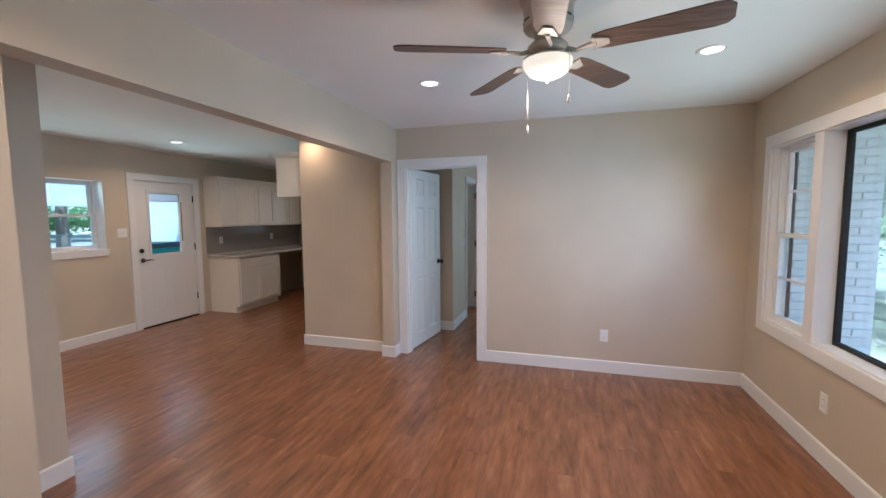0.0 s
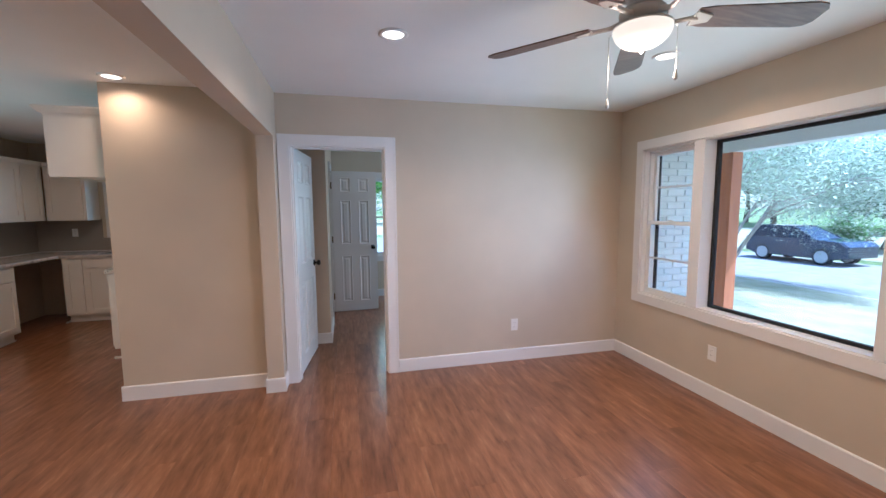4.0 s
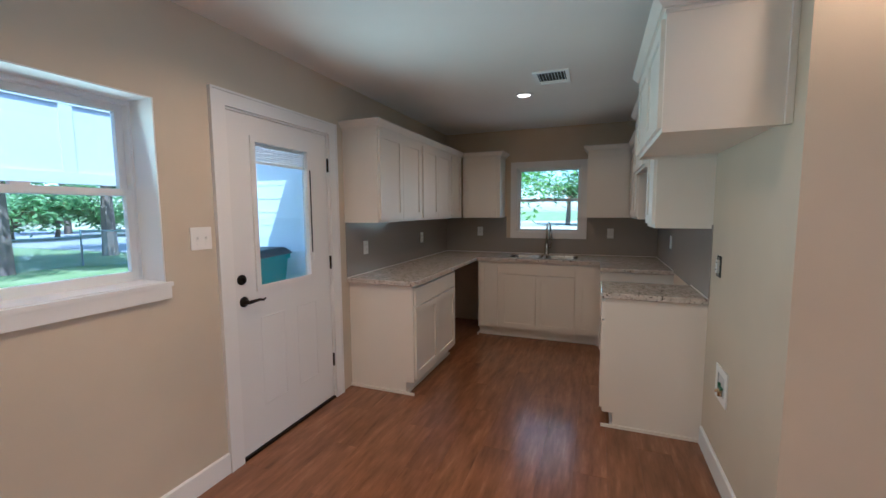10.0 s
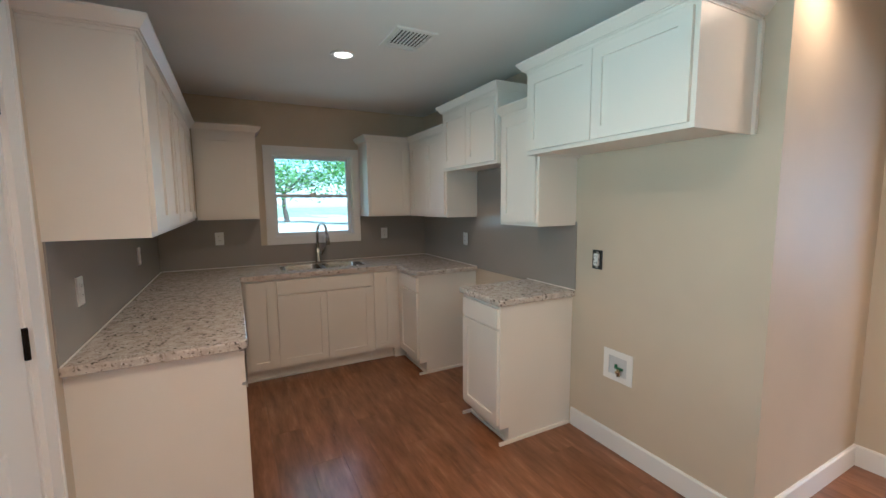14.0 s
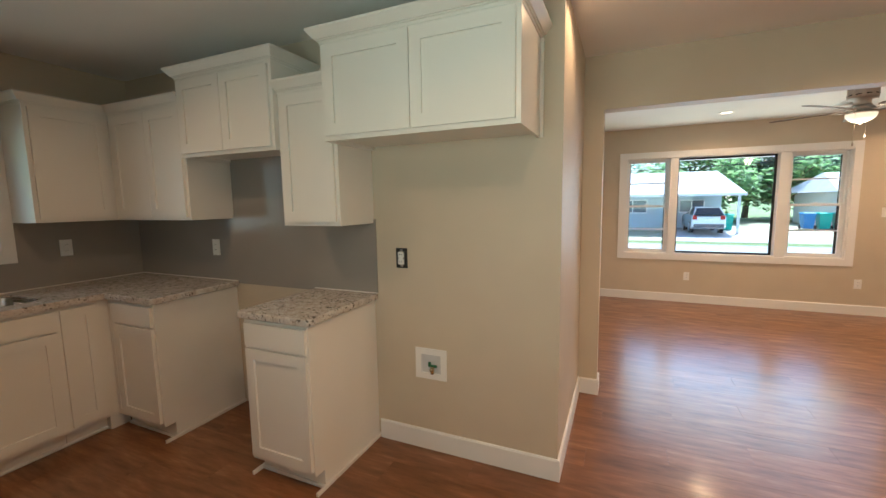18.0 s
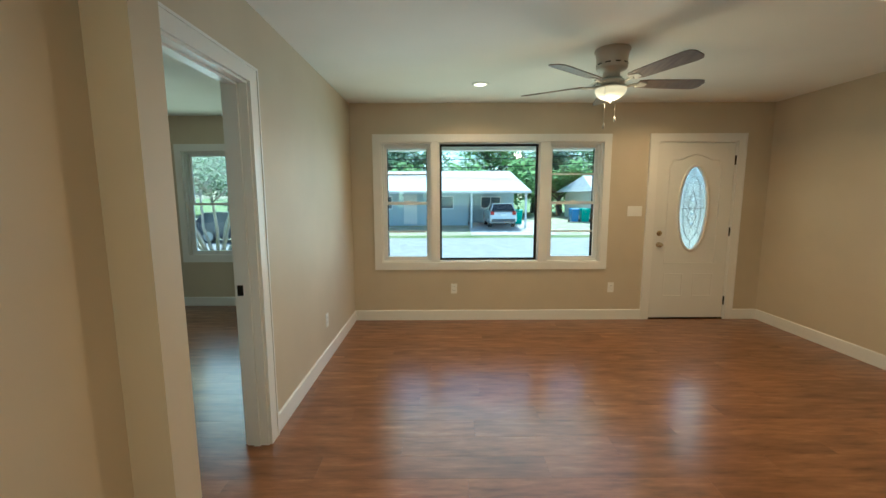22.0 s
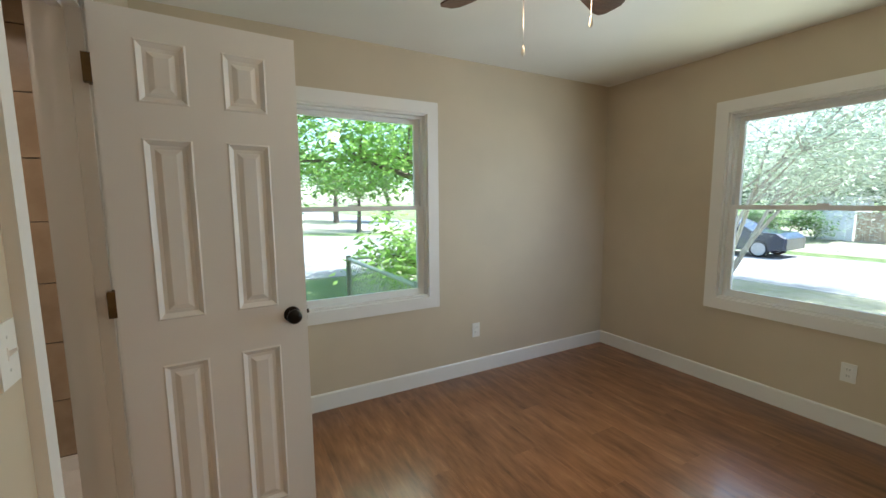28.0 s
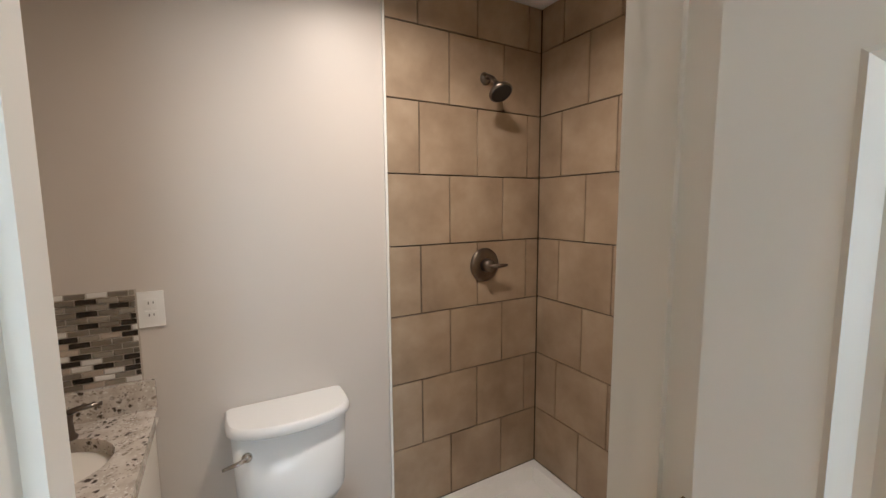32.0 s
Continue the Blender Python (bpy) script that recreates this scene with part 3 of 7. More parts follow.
# the open sky to the south-east sends blue light downwards, the sunlit ground greener light upwards
for name, (a, b, z0, z1), x, s, glow, lean in (
        ("living", WIN_E, XE - 0.03, -1, DAY_EAST, 0.42), ("front_door", (0.32, 0.62, 0.75, 1.75), XE - 0.035, -1, DAY_EAST, 0.2), ("bedroom", WIN_BE, XB - 0.03, -1, DAY_BED * 2.2, 0.3)):
    for kind, up, share, color, side in (("ground", lean, 0.70, GROUND_COLOR, 0.0), ("sky", -lean, 0.50, SKY_COLOR, 0.55)):
        daylight("daylight_" + name + "_" + kind, (x, (a + b) / 2, (z0 + z1) / 2), (s, 0, 0), up, b - a - 0.06, z1 - z0 - 0.06, glow * share, color, 160, side)
daylight("daylight_dining", (XW - 0.12, (WIN_W[0] + WIN_W[1]) / 2, (WIN_W[2] + WIN_W[3]) / 2), (1, 0, 0), 0.2, WIN_W[1] - WIN_W[0] - 0.06, WIN_W[3] - WIN_W[2] - 0.06, DAY_WEST, YARD_COLOR)
daylight("daylight_back_door", (XW + 0.022, 4.705, 1.475), (1, 0, 0), 0.35, 0.55, 0.85, DAY_WEST * 1.7, YARD_COLOR, 120)
daylight("daylight_sink", ((WIN_KN[0] + WIN_KN[1]) / 2, YX - 0.03, (WIN_KN[2] + WIN_KN[3]) / 2), (0, -1, 0), -0.1, WIN_KN[1] - WIN_KN[0] - 0.06, WIN_KN[3] - WIN_KN[2] - 0.06, DAY_NORTH, DAY_COLOR)
daylight("daylight_bedroom_north", ((WIN_BN[0] + WIN_BN[1]) / 2, YX - 0.03, (WIN_BN[2] + WIN_BN[3]) / 2), (0, -1, 0), -0.35, WIN_BN[1] - WIN_BN[0] - 0.06, WIN_BN[3] - WIN_BN[2] - 0.06, DAY_BED * 0.85, BED_COLOR)


# ---- doorways and doors ----
def cased_doorway(name, m, w, h, depth, label, both=True, stop=(0.045, 0.08), cw=0.085):
    d = thing(name, m, label, "doorway", kind="structure")
    t = 0.018
    part("jamb", boxes(((0, -0.002, 0), (t, depth + 0.002, h))), trim_paint, d)
    part("jamb", boxes(((w - t, -0.002, 0), (w, depth + 0.002, h))), trim_paint, d)
    part("head_jamb", boxes(((t, -0.002, h - t), (w - t, depth + 0.002, h))), trim_paint, d)
    if stop:
        s0, s1 = stop
        part("door_stop", boxes(((t, s0, 0), (t + 0.011, s1, h - t)), ((w - t - 0.011, s0, 0), (w - t, s1, h - t)), ((t + 0.011, s0, h - t - 0.011), (w - t - 0.011, s1, h - t))), trim_paint, d)
    for side in ((-0.018, 0.0), (depth, depth + 0.018)) if both else ((-0.018, 0.0),):
        a, b = side
        # a flat board with a raised outer band
        e = 0.013
        lo, hi = (a - 0.005, b) if a < 0 else (a, b + 0.005)
        part("side_casing", boxes(((-cw + e, a, 0), (0.006, b, h + cw - e - 0.006)), ((-cw, lo, 0), (-cw + e, hi, h + cw - 0.006))), trim_paint, d, bevel=0.003)
        part("side_casing", boxes(((w - 0.006, a, 0), (w + cw - e, b, h + cw - e - 0.006)), ((w + cw - e, lo, 0), (w + cw, hi, h + cw - 0.006))), trim_paint, d, bevel=0.003)
        part("head_casing", boxes(((0.006, a, h - 0.006), (w - 0.006, b, h + cw - e - 0.006)), ((-cw + e, lo, h + cw - e - 0.006), (w + cw - e, hi, h + cw - 0.006))), trim_paint, d, bevel=0.003)
    return d


d = cased_doorway("door_1", pose(DOOR_B[0], YN0, 0, 0, 0, NORTH), DOOR_B[1] - DOOR_B[0], 2.035, 0.12, "white cased bedroom doorway")
part("strike_plate", boxes(((DOOR_B[1] - DOOR_B[0] - 0.0195, 0.084, 0.89), (DOOR_B[1] - DOOR_B[0] - 0.0175, 0.118, 0.95))), bronze, d, "dark bronze strike plate")
cased_doorway("door_2", pose(XC1, DOOR_T[0], 0, 0, 0, WEST), DOOR_T[1] - DOOR_T[0], 2.035, 0.12, "white cased bathroom doorway", stop=(0.040, 0.075), cw=0.062)
# the bedroom leaf stands open against the alcove, the bathroom leaf into the bedroom
six_panel_door("door_3", pose(-1.160, 4.478, 0.012, 0, 0, 83.0) , 0.755, 2.02, "white six-panel bedroom door standing open")
six_panel_door("door_4", pose(XC1 + 0.020, 6.718, 0.012, 0, 0, 3.7), 0.622, 2.02, "white six-panel bathroom door standing open")


def flat_door_panel(bm, x0, x1, z0, z1, y):
    raised_panel(bm, x0, x1, z0, z1, y, -1, 0.010)


def lever(parent, x, z, way):
    bm = bmesh.new()
    rot = Matrix.Translation((x, 0, z)) @ Matrix.Rotation(radians(90), 4, "X")
    turned(bm, [(0.031, 0), (0.031, 0.006), (0.022, 0.012), (0.011, 0.016), (0.011, 0.045)], 18, rot)
    tube(bm, [(x, -0.045, z), (x + way * 0.03, -0.052, z + 0.003), (x + way * 0.07, -0.050, z + 0.004), (x + way * 0.10, -0.048, z - 0.004), (x + way * 0.118, -0.046, z + 0.004)], [0.011, 0.010, 0.008, 0.007, 0.005], 10)
    part("lever_handle", bm, bronze, parent, "black lever handle", smooth=True)


def deadbolt(parent, x, z, material):
    bm = bmesh.new()
    turned(bm, [(0.030, 0), (0.030, 0.008), (0.024, 0.014), (0.020, 0.015)], 18, Matrix.Translation((x, 0, z)) @ Matrix.Rotation(radians(90), 4, "X"))
    box(bm, (x - 0.004, -0.030, z - 0.014), (x + 0.004, -0.014, z + 0.014))
    part("deadbolt", bm, material, parent, smooth=False)


# back door: half lite with blinds between the panes
y0, y1 = DOOR_W[:2]
cased_doorway("door_5", pose(XW, y0, 0, 0, 0, WEST), y1 - y0, 2.03, 0.20, "white cased back doorway", both=False, stop=None)
door = thing("door_6", pose(XW, y0 + 0.022, 0.02, 0, 0, WEST) @ Matrix.Translation((0, 0.004, 0)), "white half-lite back door with black lever, closed", "door", kind="structure")
w = y1 - y0 - 0.044
lx0, lx1, lz0, lz1 = 0.17, w - 0.212, 0.982, 1.855
bm = bmesh.new()
holed(bm, 0, w, 0, 1.99, [(lx0, lx1, lz0, lz1)], lambda u, y, z: (u, y, z), (0, 0.044))
part("slab", bm, door_paint, door)
bm = bmesh.new()
holed(bm, lx0 - 0.02, lx1 + 0.02, lz0 - 0.02, lz1 + 0.02, [(lx0 + 0.012, lx1 - 0.012, lz0 + 0.012, lz1 - 0.012)], lambda u, y, z: (u, y, z), (-0.012, -0.001))
lite = part("lite_frame", bm, door_paint, door, bevel=0.004)
for yy in (0.008, 0.034):
    pane = part("pane", boxes(((lx0, yy, lz0), (lx1, yy + 0.003, lz1))), glass, lite)
    pane.visible_shadow = False
blind = part("blind", boxes(((lx0 + 0.01, 0.014, lz1 - 0.032), (lx1 - 0.01, 0.031, lz1 - 0.01))), plastic_white, door, "white raised mini blind")
for k in range(6):
    z = lz1 - 0.043 - k * 0.0125
    part("slat", boxes(((lx0 + 0.012, 0.015, z - 0.003), (lx1 - 0.012, 0.030, z + 0.003))), plastic_white, blind)
part("bottom_rail", boxes(((lx0 + 0.012, 0.015, lz1 - 0.132), (lx1 - 0.012, 0.030, lz1 - 0.116))), plastic_white, blind)
part("blind_slider", boxes(((lx1 - 0.012 + 0.014, -0.016, 1.10), (lx1 + 0.012, -0.0125, 1.72))), slot_dark, door, "dark slider track")
part("slider_knob", boxes(((lx1 - 0.002, -0.024, 1.09), (lx1 + 0.016, -0.0165, 1.15))), plastic_white, door, bevel=0.002)
for a, b in ((0.17, w / 2 - 0.055), (w / 2 + 0.055, w - 0.17)):
    bm = bmesh.new()
    flat_door_panel(bm, a, b, 0.24, 0.80, -0.0015)
    part("panel", bm, door_paint, door)
lever(door, 0.056, 0.918, 1)
deadbolt(door, 0.046, 1.048, bronze)
for z in (0.29, 1.05, 1.775):
    bm = boxes(((w + 0.001, -0.004, z - 0.05), (w + 0.016, 0.002, z + 0.05)))
    tube(bm, [(w + 0.006, -0.008, z - 0.05), (w + 0.006, -0.008, z + 0.05)], 0.006, 8)
    part("hinge", bm, bronze, door, "black hinge")
setting("threshold", boxes(((XW - 0.2, y0 + 0.018, -0.01), (XW + 0.01, y1 - 0.018, 0.016))), bronze, "dark metal door threshold", "threshold", bevel=0.004)

# front door: oval leaded lite
y0, y1 = DOOR_E[:2]
cased_doorway("door_7", pose(XE, y1, 0, 0, 0, EAST), y1 - y0, 2.03, 0.16, "white cased front doorway", both=False, stop=None)
door = thing("door_8", pose(XE, y1 - 0.022, 0.02, 0, 0, EAST) @ Matrix.Translation((0, 0.004, 0)), "white front door with an oval leaded lite, closed", "door", kind="structure")
w = y1 - y0 - 0.044
cx, cz, ra, rb = w / 2, 1.265, 0.167, 0.475
SEG = 40
bm = bmesh.new()
front, back, fo, bo = [], [], [], []
for k in range(SEG):
    a = 2 * math.pi * k / SEG
    c, s = math.cos(a), math.sin(a)
    q = min((cx - 0.08) / max(abs(c), 1e-6), 0.68 / max(abs(s), 1e-6))
    for lst, y, px, pz in ((front, 0, cx + ra * c, cz + rb * s), (back, 0.044, cx + ra * c, cz + rb * s), (fo, 0, cx + q * c, cz + q * s), (bo, 0.044, cx + q * c, cz + q * s)):
        lst.append(bm.verts.new((px, y, pz)))
for k in range(SEG):
    j = (k + 1) % SEG
    for quad in ((front[k], front[j], fo[j], fo[k]), (back[j], back[k], bo[k], bo[j]), (front[j], front[k], back[k], back[j])):
        bm.faces.new(quad)
for a, b in (((0, 0, 0), (0.0801, 0.044, 1.99)), ((w - 0.0801, 0, 0), (w, 0.044, 1.99)), ((0.08, 0, 0), (w - 0.08, 0.044, cz - 0.679)), ((0.08, 0, cz + 0.679), (w - 0.08, 0.044, 1.99))):
    box(bm, a, b)
part("slab", bm, door_paint, door)


def oval(bm, rx, rz, y0, y1, wide):
    vs = []
    for k in range(SEG):
        a = 2 * math.pi * k / SEG
        c, s = math.cos(a), math.sin(a)
        vs.append([bm.verts.new((cx + (rx + d) * c, y, cz + (rz + d) * s)) for d, y in ((0, y1), (0, y0), (wide, y0), (wide, y1))])
    for k in range(SEG):
        p, q = vs[k], vs[(k + 1) % SEG]
        for i in range(4):
            bm.faces.new((p[i], p[(i + 1) % 4], q[(i + 1) % 4], q[i]))


bm = bmesh.new()
oval(bm, ra - 0.012, rb - 0.012, -0.012, 0.03, 0.03)
rim = part("lite_frame", bm, door_paint, door, smooth=True)
frosted = mat("frosted_glass", (0.93, 0.96, 0.97), 0.12, transmission=1.0)
bump(frosted, noise_tex(frosted, coords(frosted), 45, 3), 0.6, 0.01)
bm = bmesh.new()
ov = [[bm.verts.new((cx + (ra - 0.005) * math.cos(2 * math.pi * k / SEG), y, cz + (rb - 0.005) * math.sin(2 * math.pi * k / SEG))) for k in range(SEG)] for y in (0.016, 0.022)]
bm.faces.new(ov[0])
bm.faces.new(ov[1][::-1])
for k in range(SEG):
    bm.faces.new((ov[0][k], ov[0][(k + 1) % SEG], ov[1][(k + 1) % SEG], ov[1][k]))
pane = part("pane", bm, frosted, rim, "textured leaded glass")
pane.visible_shadow = False
lead = mat("lead_came", (0.30, 0.29, 0.27), 0.35, 0.8)


def came(points):
    part("came", tube(bmesh.new(), [(cx + x, 0.014, cz + z) for x, z in points], 0.0035, 6), lead, rim)


came([(0.10 * math.cos(2 * math.pi * k / 24), 0.36 * math.sin(2 * math.pi * k / 24)) for k in range(25)])
for s in (-1, 1):
    came([(s * 0.10, 0.0), (s * 0.155, 0.0)])
    came([(0, s * 0.36), (0, s * 0.455)])
    came([(s * 0.07, 0.25), (s * 0.115, 0.33)])
    came([(s * 0.07, -0.25), (s * 0.115, -0.33)])
    came([(0, 0.20), (s * 0.05, 0.06), (s * 0.025, -0.02), (s * 0.05, -0.10), (0, -0.22)])
came([(-0.10, 0.0), (0.10, 0.0)])
for z in (0.1, -0.05, -0.16):
    bm = bmesh.new()
    turned(bm, [(0.0, -0.006), (0.022, 0.0), (0.0, 0.006)], 8, Matrix.Translation((cx, 0.012, cz + z)) @ Matrix.Rotation(radians(90), 4, "X"), close=False)
    part("jewel", bm, frosted, rim)
for a, b in ((0.145, w / 2 - 0.06), (w / 2 + 0.06, w - 0.145)):
    bm = bmesh.new()
    flat_door_panel(bm, a, b, 0.25, 0.52, -0.0015)
    part("panel", bm, door_paint, door)
arch = [(0.14, 0.64), (0.14, 1.72), (0.17, 1.80), (0.25, 1.80), (0.33, 1.84), (w / 2, 1.87), (w - 0.33, 1.84), (w - 0.25, 1.80), (w - 0.17, 1.80), (w - 0.14, 1.72), (w - 0.14, 0.64), (0.14, 0.64)]
part("arch_moulding", tube(bmesh.new(), [(x, -0.002, z) for x, z in arch], 0.007, 6), door_paint, door)
bm = bmesh.new()
turned(bm, [(0.030, 0), (0.030, 0.006), (0.012, 0.012), (0.012, 0.03), (0.022, 0.036), (0.027, 0.046), (0.024, 0.058), (0.010, 0.063)], 18, Matrix.Translation((0.065, 0, 0.855)) @ Matrix.Rotation(radians(90), 4, "X"))
part("knob", bm, brass, door, "satin brass knob", smooth=True)
deadbolt(door, 0.065, 0.985, brass)
for z in (0.20, 1.0, 1.80):
    bm = boxes(((w + 0.001, -0.004, z - 0.05), (w + 0.014, 0.002, z + 0.05)))
    tube(bm, [(w + 0.006, -0.008, z - 0.05), (w + 0.006, -0.008, z + 0.05)], 0.006, 8)
    part("hinge", bm, bronze, door, "dark hinge")
setting("front_threshold", boxes(((XE - 0.005, y0 + 0.018, -0.01), (XE + 0.16, y1 - 0.018, 0.016))), bronze, "dark metal door threshold", "threshold", bevel=0.004)

# ---- kitchen cabinets ----
def shaker(bm, x0, x1, z0, z1, y=-0.019, rail=0.055):
    """A shaker front: a frame with a sunk flat panel, its face at y."""
    o = [(x0, z0), (x1, z0), (x1, z1), (x0, z1)]
    i = [(x0 + rail, z0 + rail), (x1 - rail, z0 + rail), (x1 - rail, z1 - rail), (x0 + rail, z1 - rail)]
    loops = [[bm.verts.new((x, 0.0, z)) for x, z in o], [bm.verts.new((x, y, z)) for x, z in o], [bm.verts.new((x, y, z)) for x, z in i],
             [bm.verts.new((x, y + 0.010, z)) for x, z in i]]
    for p, q in zip(loops, loops[1:]):
        for k in range(4):
            j = (k + 1) % 4
            bm.faces.new((p[k], p[j], q[j], q[k]))
    bm.faces.new(loops[-1])
    bm.faces.new(loops[0][::-1])


def cab_door(parent, x0, x1, z0, z1):
    bm = bmesh.new()
    shaker(bm, x0, x1, z0, z1)
    part("door", bm, cabinet_paint, parent)


def cab_drawer(parent, x0, x1, z0, z1):
    part("drawer_front", boxes(((x0, -0.019, z0), (x1, 0.0, z1))), cabinet_paint, parent, bevel=0.003)


def base_cabinet(m, w, d, label, fronts, ends=(False, False), h=0.875, hollow=False):
    """Front face on local y = 0, room at -y. fronts: (kind, x0, x1, z0, z1). ends: which sides stand free."""
    cab = thing("base_cabinet", m, label, "cabinet", "kitchen base cabinets")
    if hollow:
        for x in (0.0, w - 0.018):
            part("side_panel", boxes(((x, 0.0, 0.10), (x + 0.018, d, h))), cabinet_paint, cab)
        part("bottom_panel", boxes(((0.018, 0.0, 0.10), (w - 0.018, d, 0.118))), cabinet_paint, cab)
        part("back_panel", boxes(((0.018, d - 0.012, 0.118), (w - 0.018, d, h))), cabinet_paint, cab)
        part("front_panel", boxes(((0.018, 0.0, 0.118), (w - 0.018, 0.018, h))), cabinet_paint, cab)
    else:
        part("body", boxes(((0, 0.0, 0.10), (w, d, h))), cabinet_paint, cab)
    part("toe_kick", boxes(((0.0 if ends[0] else 0.002, 0.065, 0.0), (w if ends[1] else w - 0.002, d, 0.10))), cabinet_paint, cab)
    bm = bmesh.new()
    holed(bm, 0, w, 0.10, h, [(0.03, w - 0.03, 0.135, h - 0.03)], lambda u, y, z: (u, y, z), (-0.003, 0.0))
    part("face_frame", bm, cabinet_paint, cab)
    for kind, x0, x1, z0, z1 in fronts:
        (cab_door if kind == "door" else cab_drawer)(cab, x0, x1, z0, z1)
    part("shoe_moulding", tube(bmesh.new(), [(0, 0.058, 0.008), (w, 0.058, 0.008)], 0.010, 8), cabinet_paint, cab)
    for k, x in ((0, -0.007), (1, w + 0.007)):
        if ends[k]:
            part("shoe_moulding", boxes(((x - 0.006, -0.008, 0.0), (x + 0.006, d, 0.02))), cabinet_paint, cab, bevel=0.003)
    return cab


def crown(parent, w, d, z, left, right):
    """Stepped crown round the front and the free ends of an upper cabinet."""
    bm = bmesh.new()
    l, r = (1 if left else 0), (1 if right else 0)
    for (o0, za), (o1, zb) in zip([(0.004, z), (0.012, z + 0.014), (0.020, z + 0.020), (0.042, z + 0.048), (0.048, z + 0.056)],
                                  [(0.004, z + 0.014), (0.012, z + 0.020), (0.042, z + 0.048), (0.048, z + 0.056), (0.048, z + 0.066)]):
        frustum(bm, [(-o0 * l, -o0 - 0.003, za), (w + o0 * r, -o0 - 0.003, za), (w + o0 * r, d, za), (-o0 * l, d, za)],
                [(-o1 * l, -o1 - 0.003, zb), (w + o1 * r, -o1 - 0.003, zb), (w + o1 * r, d, zb), (-o1 * l, d, zb)])
    part("crown", bm, cabinet_paint, parent)


def wall_cabinet(m, w, d, z0, z1, label, doors, ends=(False, False), crowned=True):
    cab = thing("wall_cabinet", m, label, "cabinet", "kitchen wall cabinets")
    part("body", boxes(((0, 0, z0 + 0.018), (w, d, z1))), cabinet_paint, cab)
    part("side_skirt", boxes(((0, 0.0, z0), (0.016, d, z0 + 0.018))), cabinet_paint, cab)
    part("side_skirt", boxes(((w - 0.016, 0.0, z0), (w, d, z0 + 0.018))), cabinet_paint, cab)
    bm = bmesh.new()
    holed(bm, 0, w, z0, z1, [(0.028, w - 0.028, z0 + 0.03, z1 - 0.03)], lambda u, y, z: (u, y, z), (-0.003, 0.0))
    part("face_frame", bm, cabinet_paint, cab)
    for a, b in doors:
        cab_door(cab, a, b, z0 + 0.022, z1 - 0.012)
    if crowned:
        crown(cab, w, d, z1, *ends)
    return cab


CT = 0.875
# base run under the west wall; a dishwasher gap follows it
base_cabinet(pose(-4.44, 5.385, 0, 0, 0, WEST), 0.965, 0.57, "white shaker base cabinet with a wide drawer and two doors",
             [("drawer", 0.025, 0.94, 0.715, 0.855), ("door", 0.025, 0.480, 0.125, 0.700), ("door", 0.484, 0.94, 0.125, 0.700)], (True, False))
# north run, sink in the middle
NY = 7.08
base_cabinet(pose(-4.395, NY, 0, 0, 0, NORTH), 0.245, 0.61, "narrow white shaker base cabinet beside the sink", [("door", 0.022, 0.228, 0.125, 0.855)], (True, False))
base_cabinet(pose(-4.150, NY, 0, 0, 0, NORTH), 0.835, 0.61, "white shaker sink base cabinet with two doors",
             [("drawer", 0.012, 0.823, 0.745, 0.855), ("door", 0.012, 0.414, 0.125, 0.730), ("door", 0.418, 0.823, 0.125, 0.730)], hollow=True)
base_cabinet(pose(-3.315, NY, 0, 0, 0, NORTH), 0.225, 0.61, "narrow white shaker base cabinet beside the sink", [("door", 0.012, 0.19, 0.125, 0.855)])
# east run: corner unit, range gap, then a lone narrow unit
base_cabinet(pose(-3.055, NY - 0.003, 0, 0, 0, EAST), 0.475, 0.575, "white shaker corner base cabinet with drawer and door",
             [("drawer", 0.07, 0.46, 0.735, 0.855), ("door", 0.07, 0.46, 0.125, 0.720)], (False, True))
base_cabinet(pose(-3.055, 5.845, 0, 0, 0, EAST), 0.425, 0.575, "narrow white shaker base cabinet standing alone",
             [("drawer", 0.012, 0.413, 0.735, 0.855), ("door", 0.012, 0.413, 0.125, 0.720)], (True, True))
bm = boxes(((-3.09, NY + 0.002, 0.10), (-2.48, YX, CT)))
box(bm, (-3.10, 7.10, 0.0), (-2.985, 7.16, 0.0995))
part("filler", bm, cabinet_paint, thing("corner_filler", pose(0, 0, 0), "white painted cabinet corner filler", "cabinet"))

# worktops; the north one is cut for the sink
TOP0, TOP1 = CT + 0.002, CT + 0.040
SX0, SX1, SY0, SY1 = -4.075, -3.315, 7.20, 7.575


def rounded_loop(x0, x1, y0, y1, r, z, n=5):
    """Points of a rounded rectangle, anticlockwise from its lower right corner."""
    pts = []
    for cx, cy, a0 in ((x1 - r, y0 + r, -90), (x1 - r, y1 - r, 0), (x0 + r, y1 - r, 90), (x0 + r, y0 + r, 180)):
        pts += [(cx + r * math.cos(radians(a0 + 90 * k / n)), cy + r * math.sin(radians(a0 + 90 * k / n)), z) for k in range(n + 1)]
    return pts


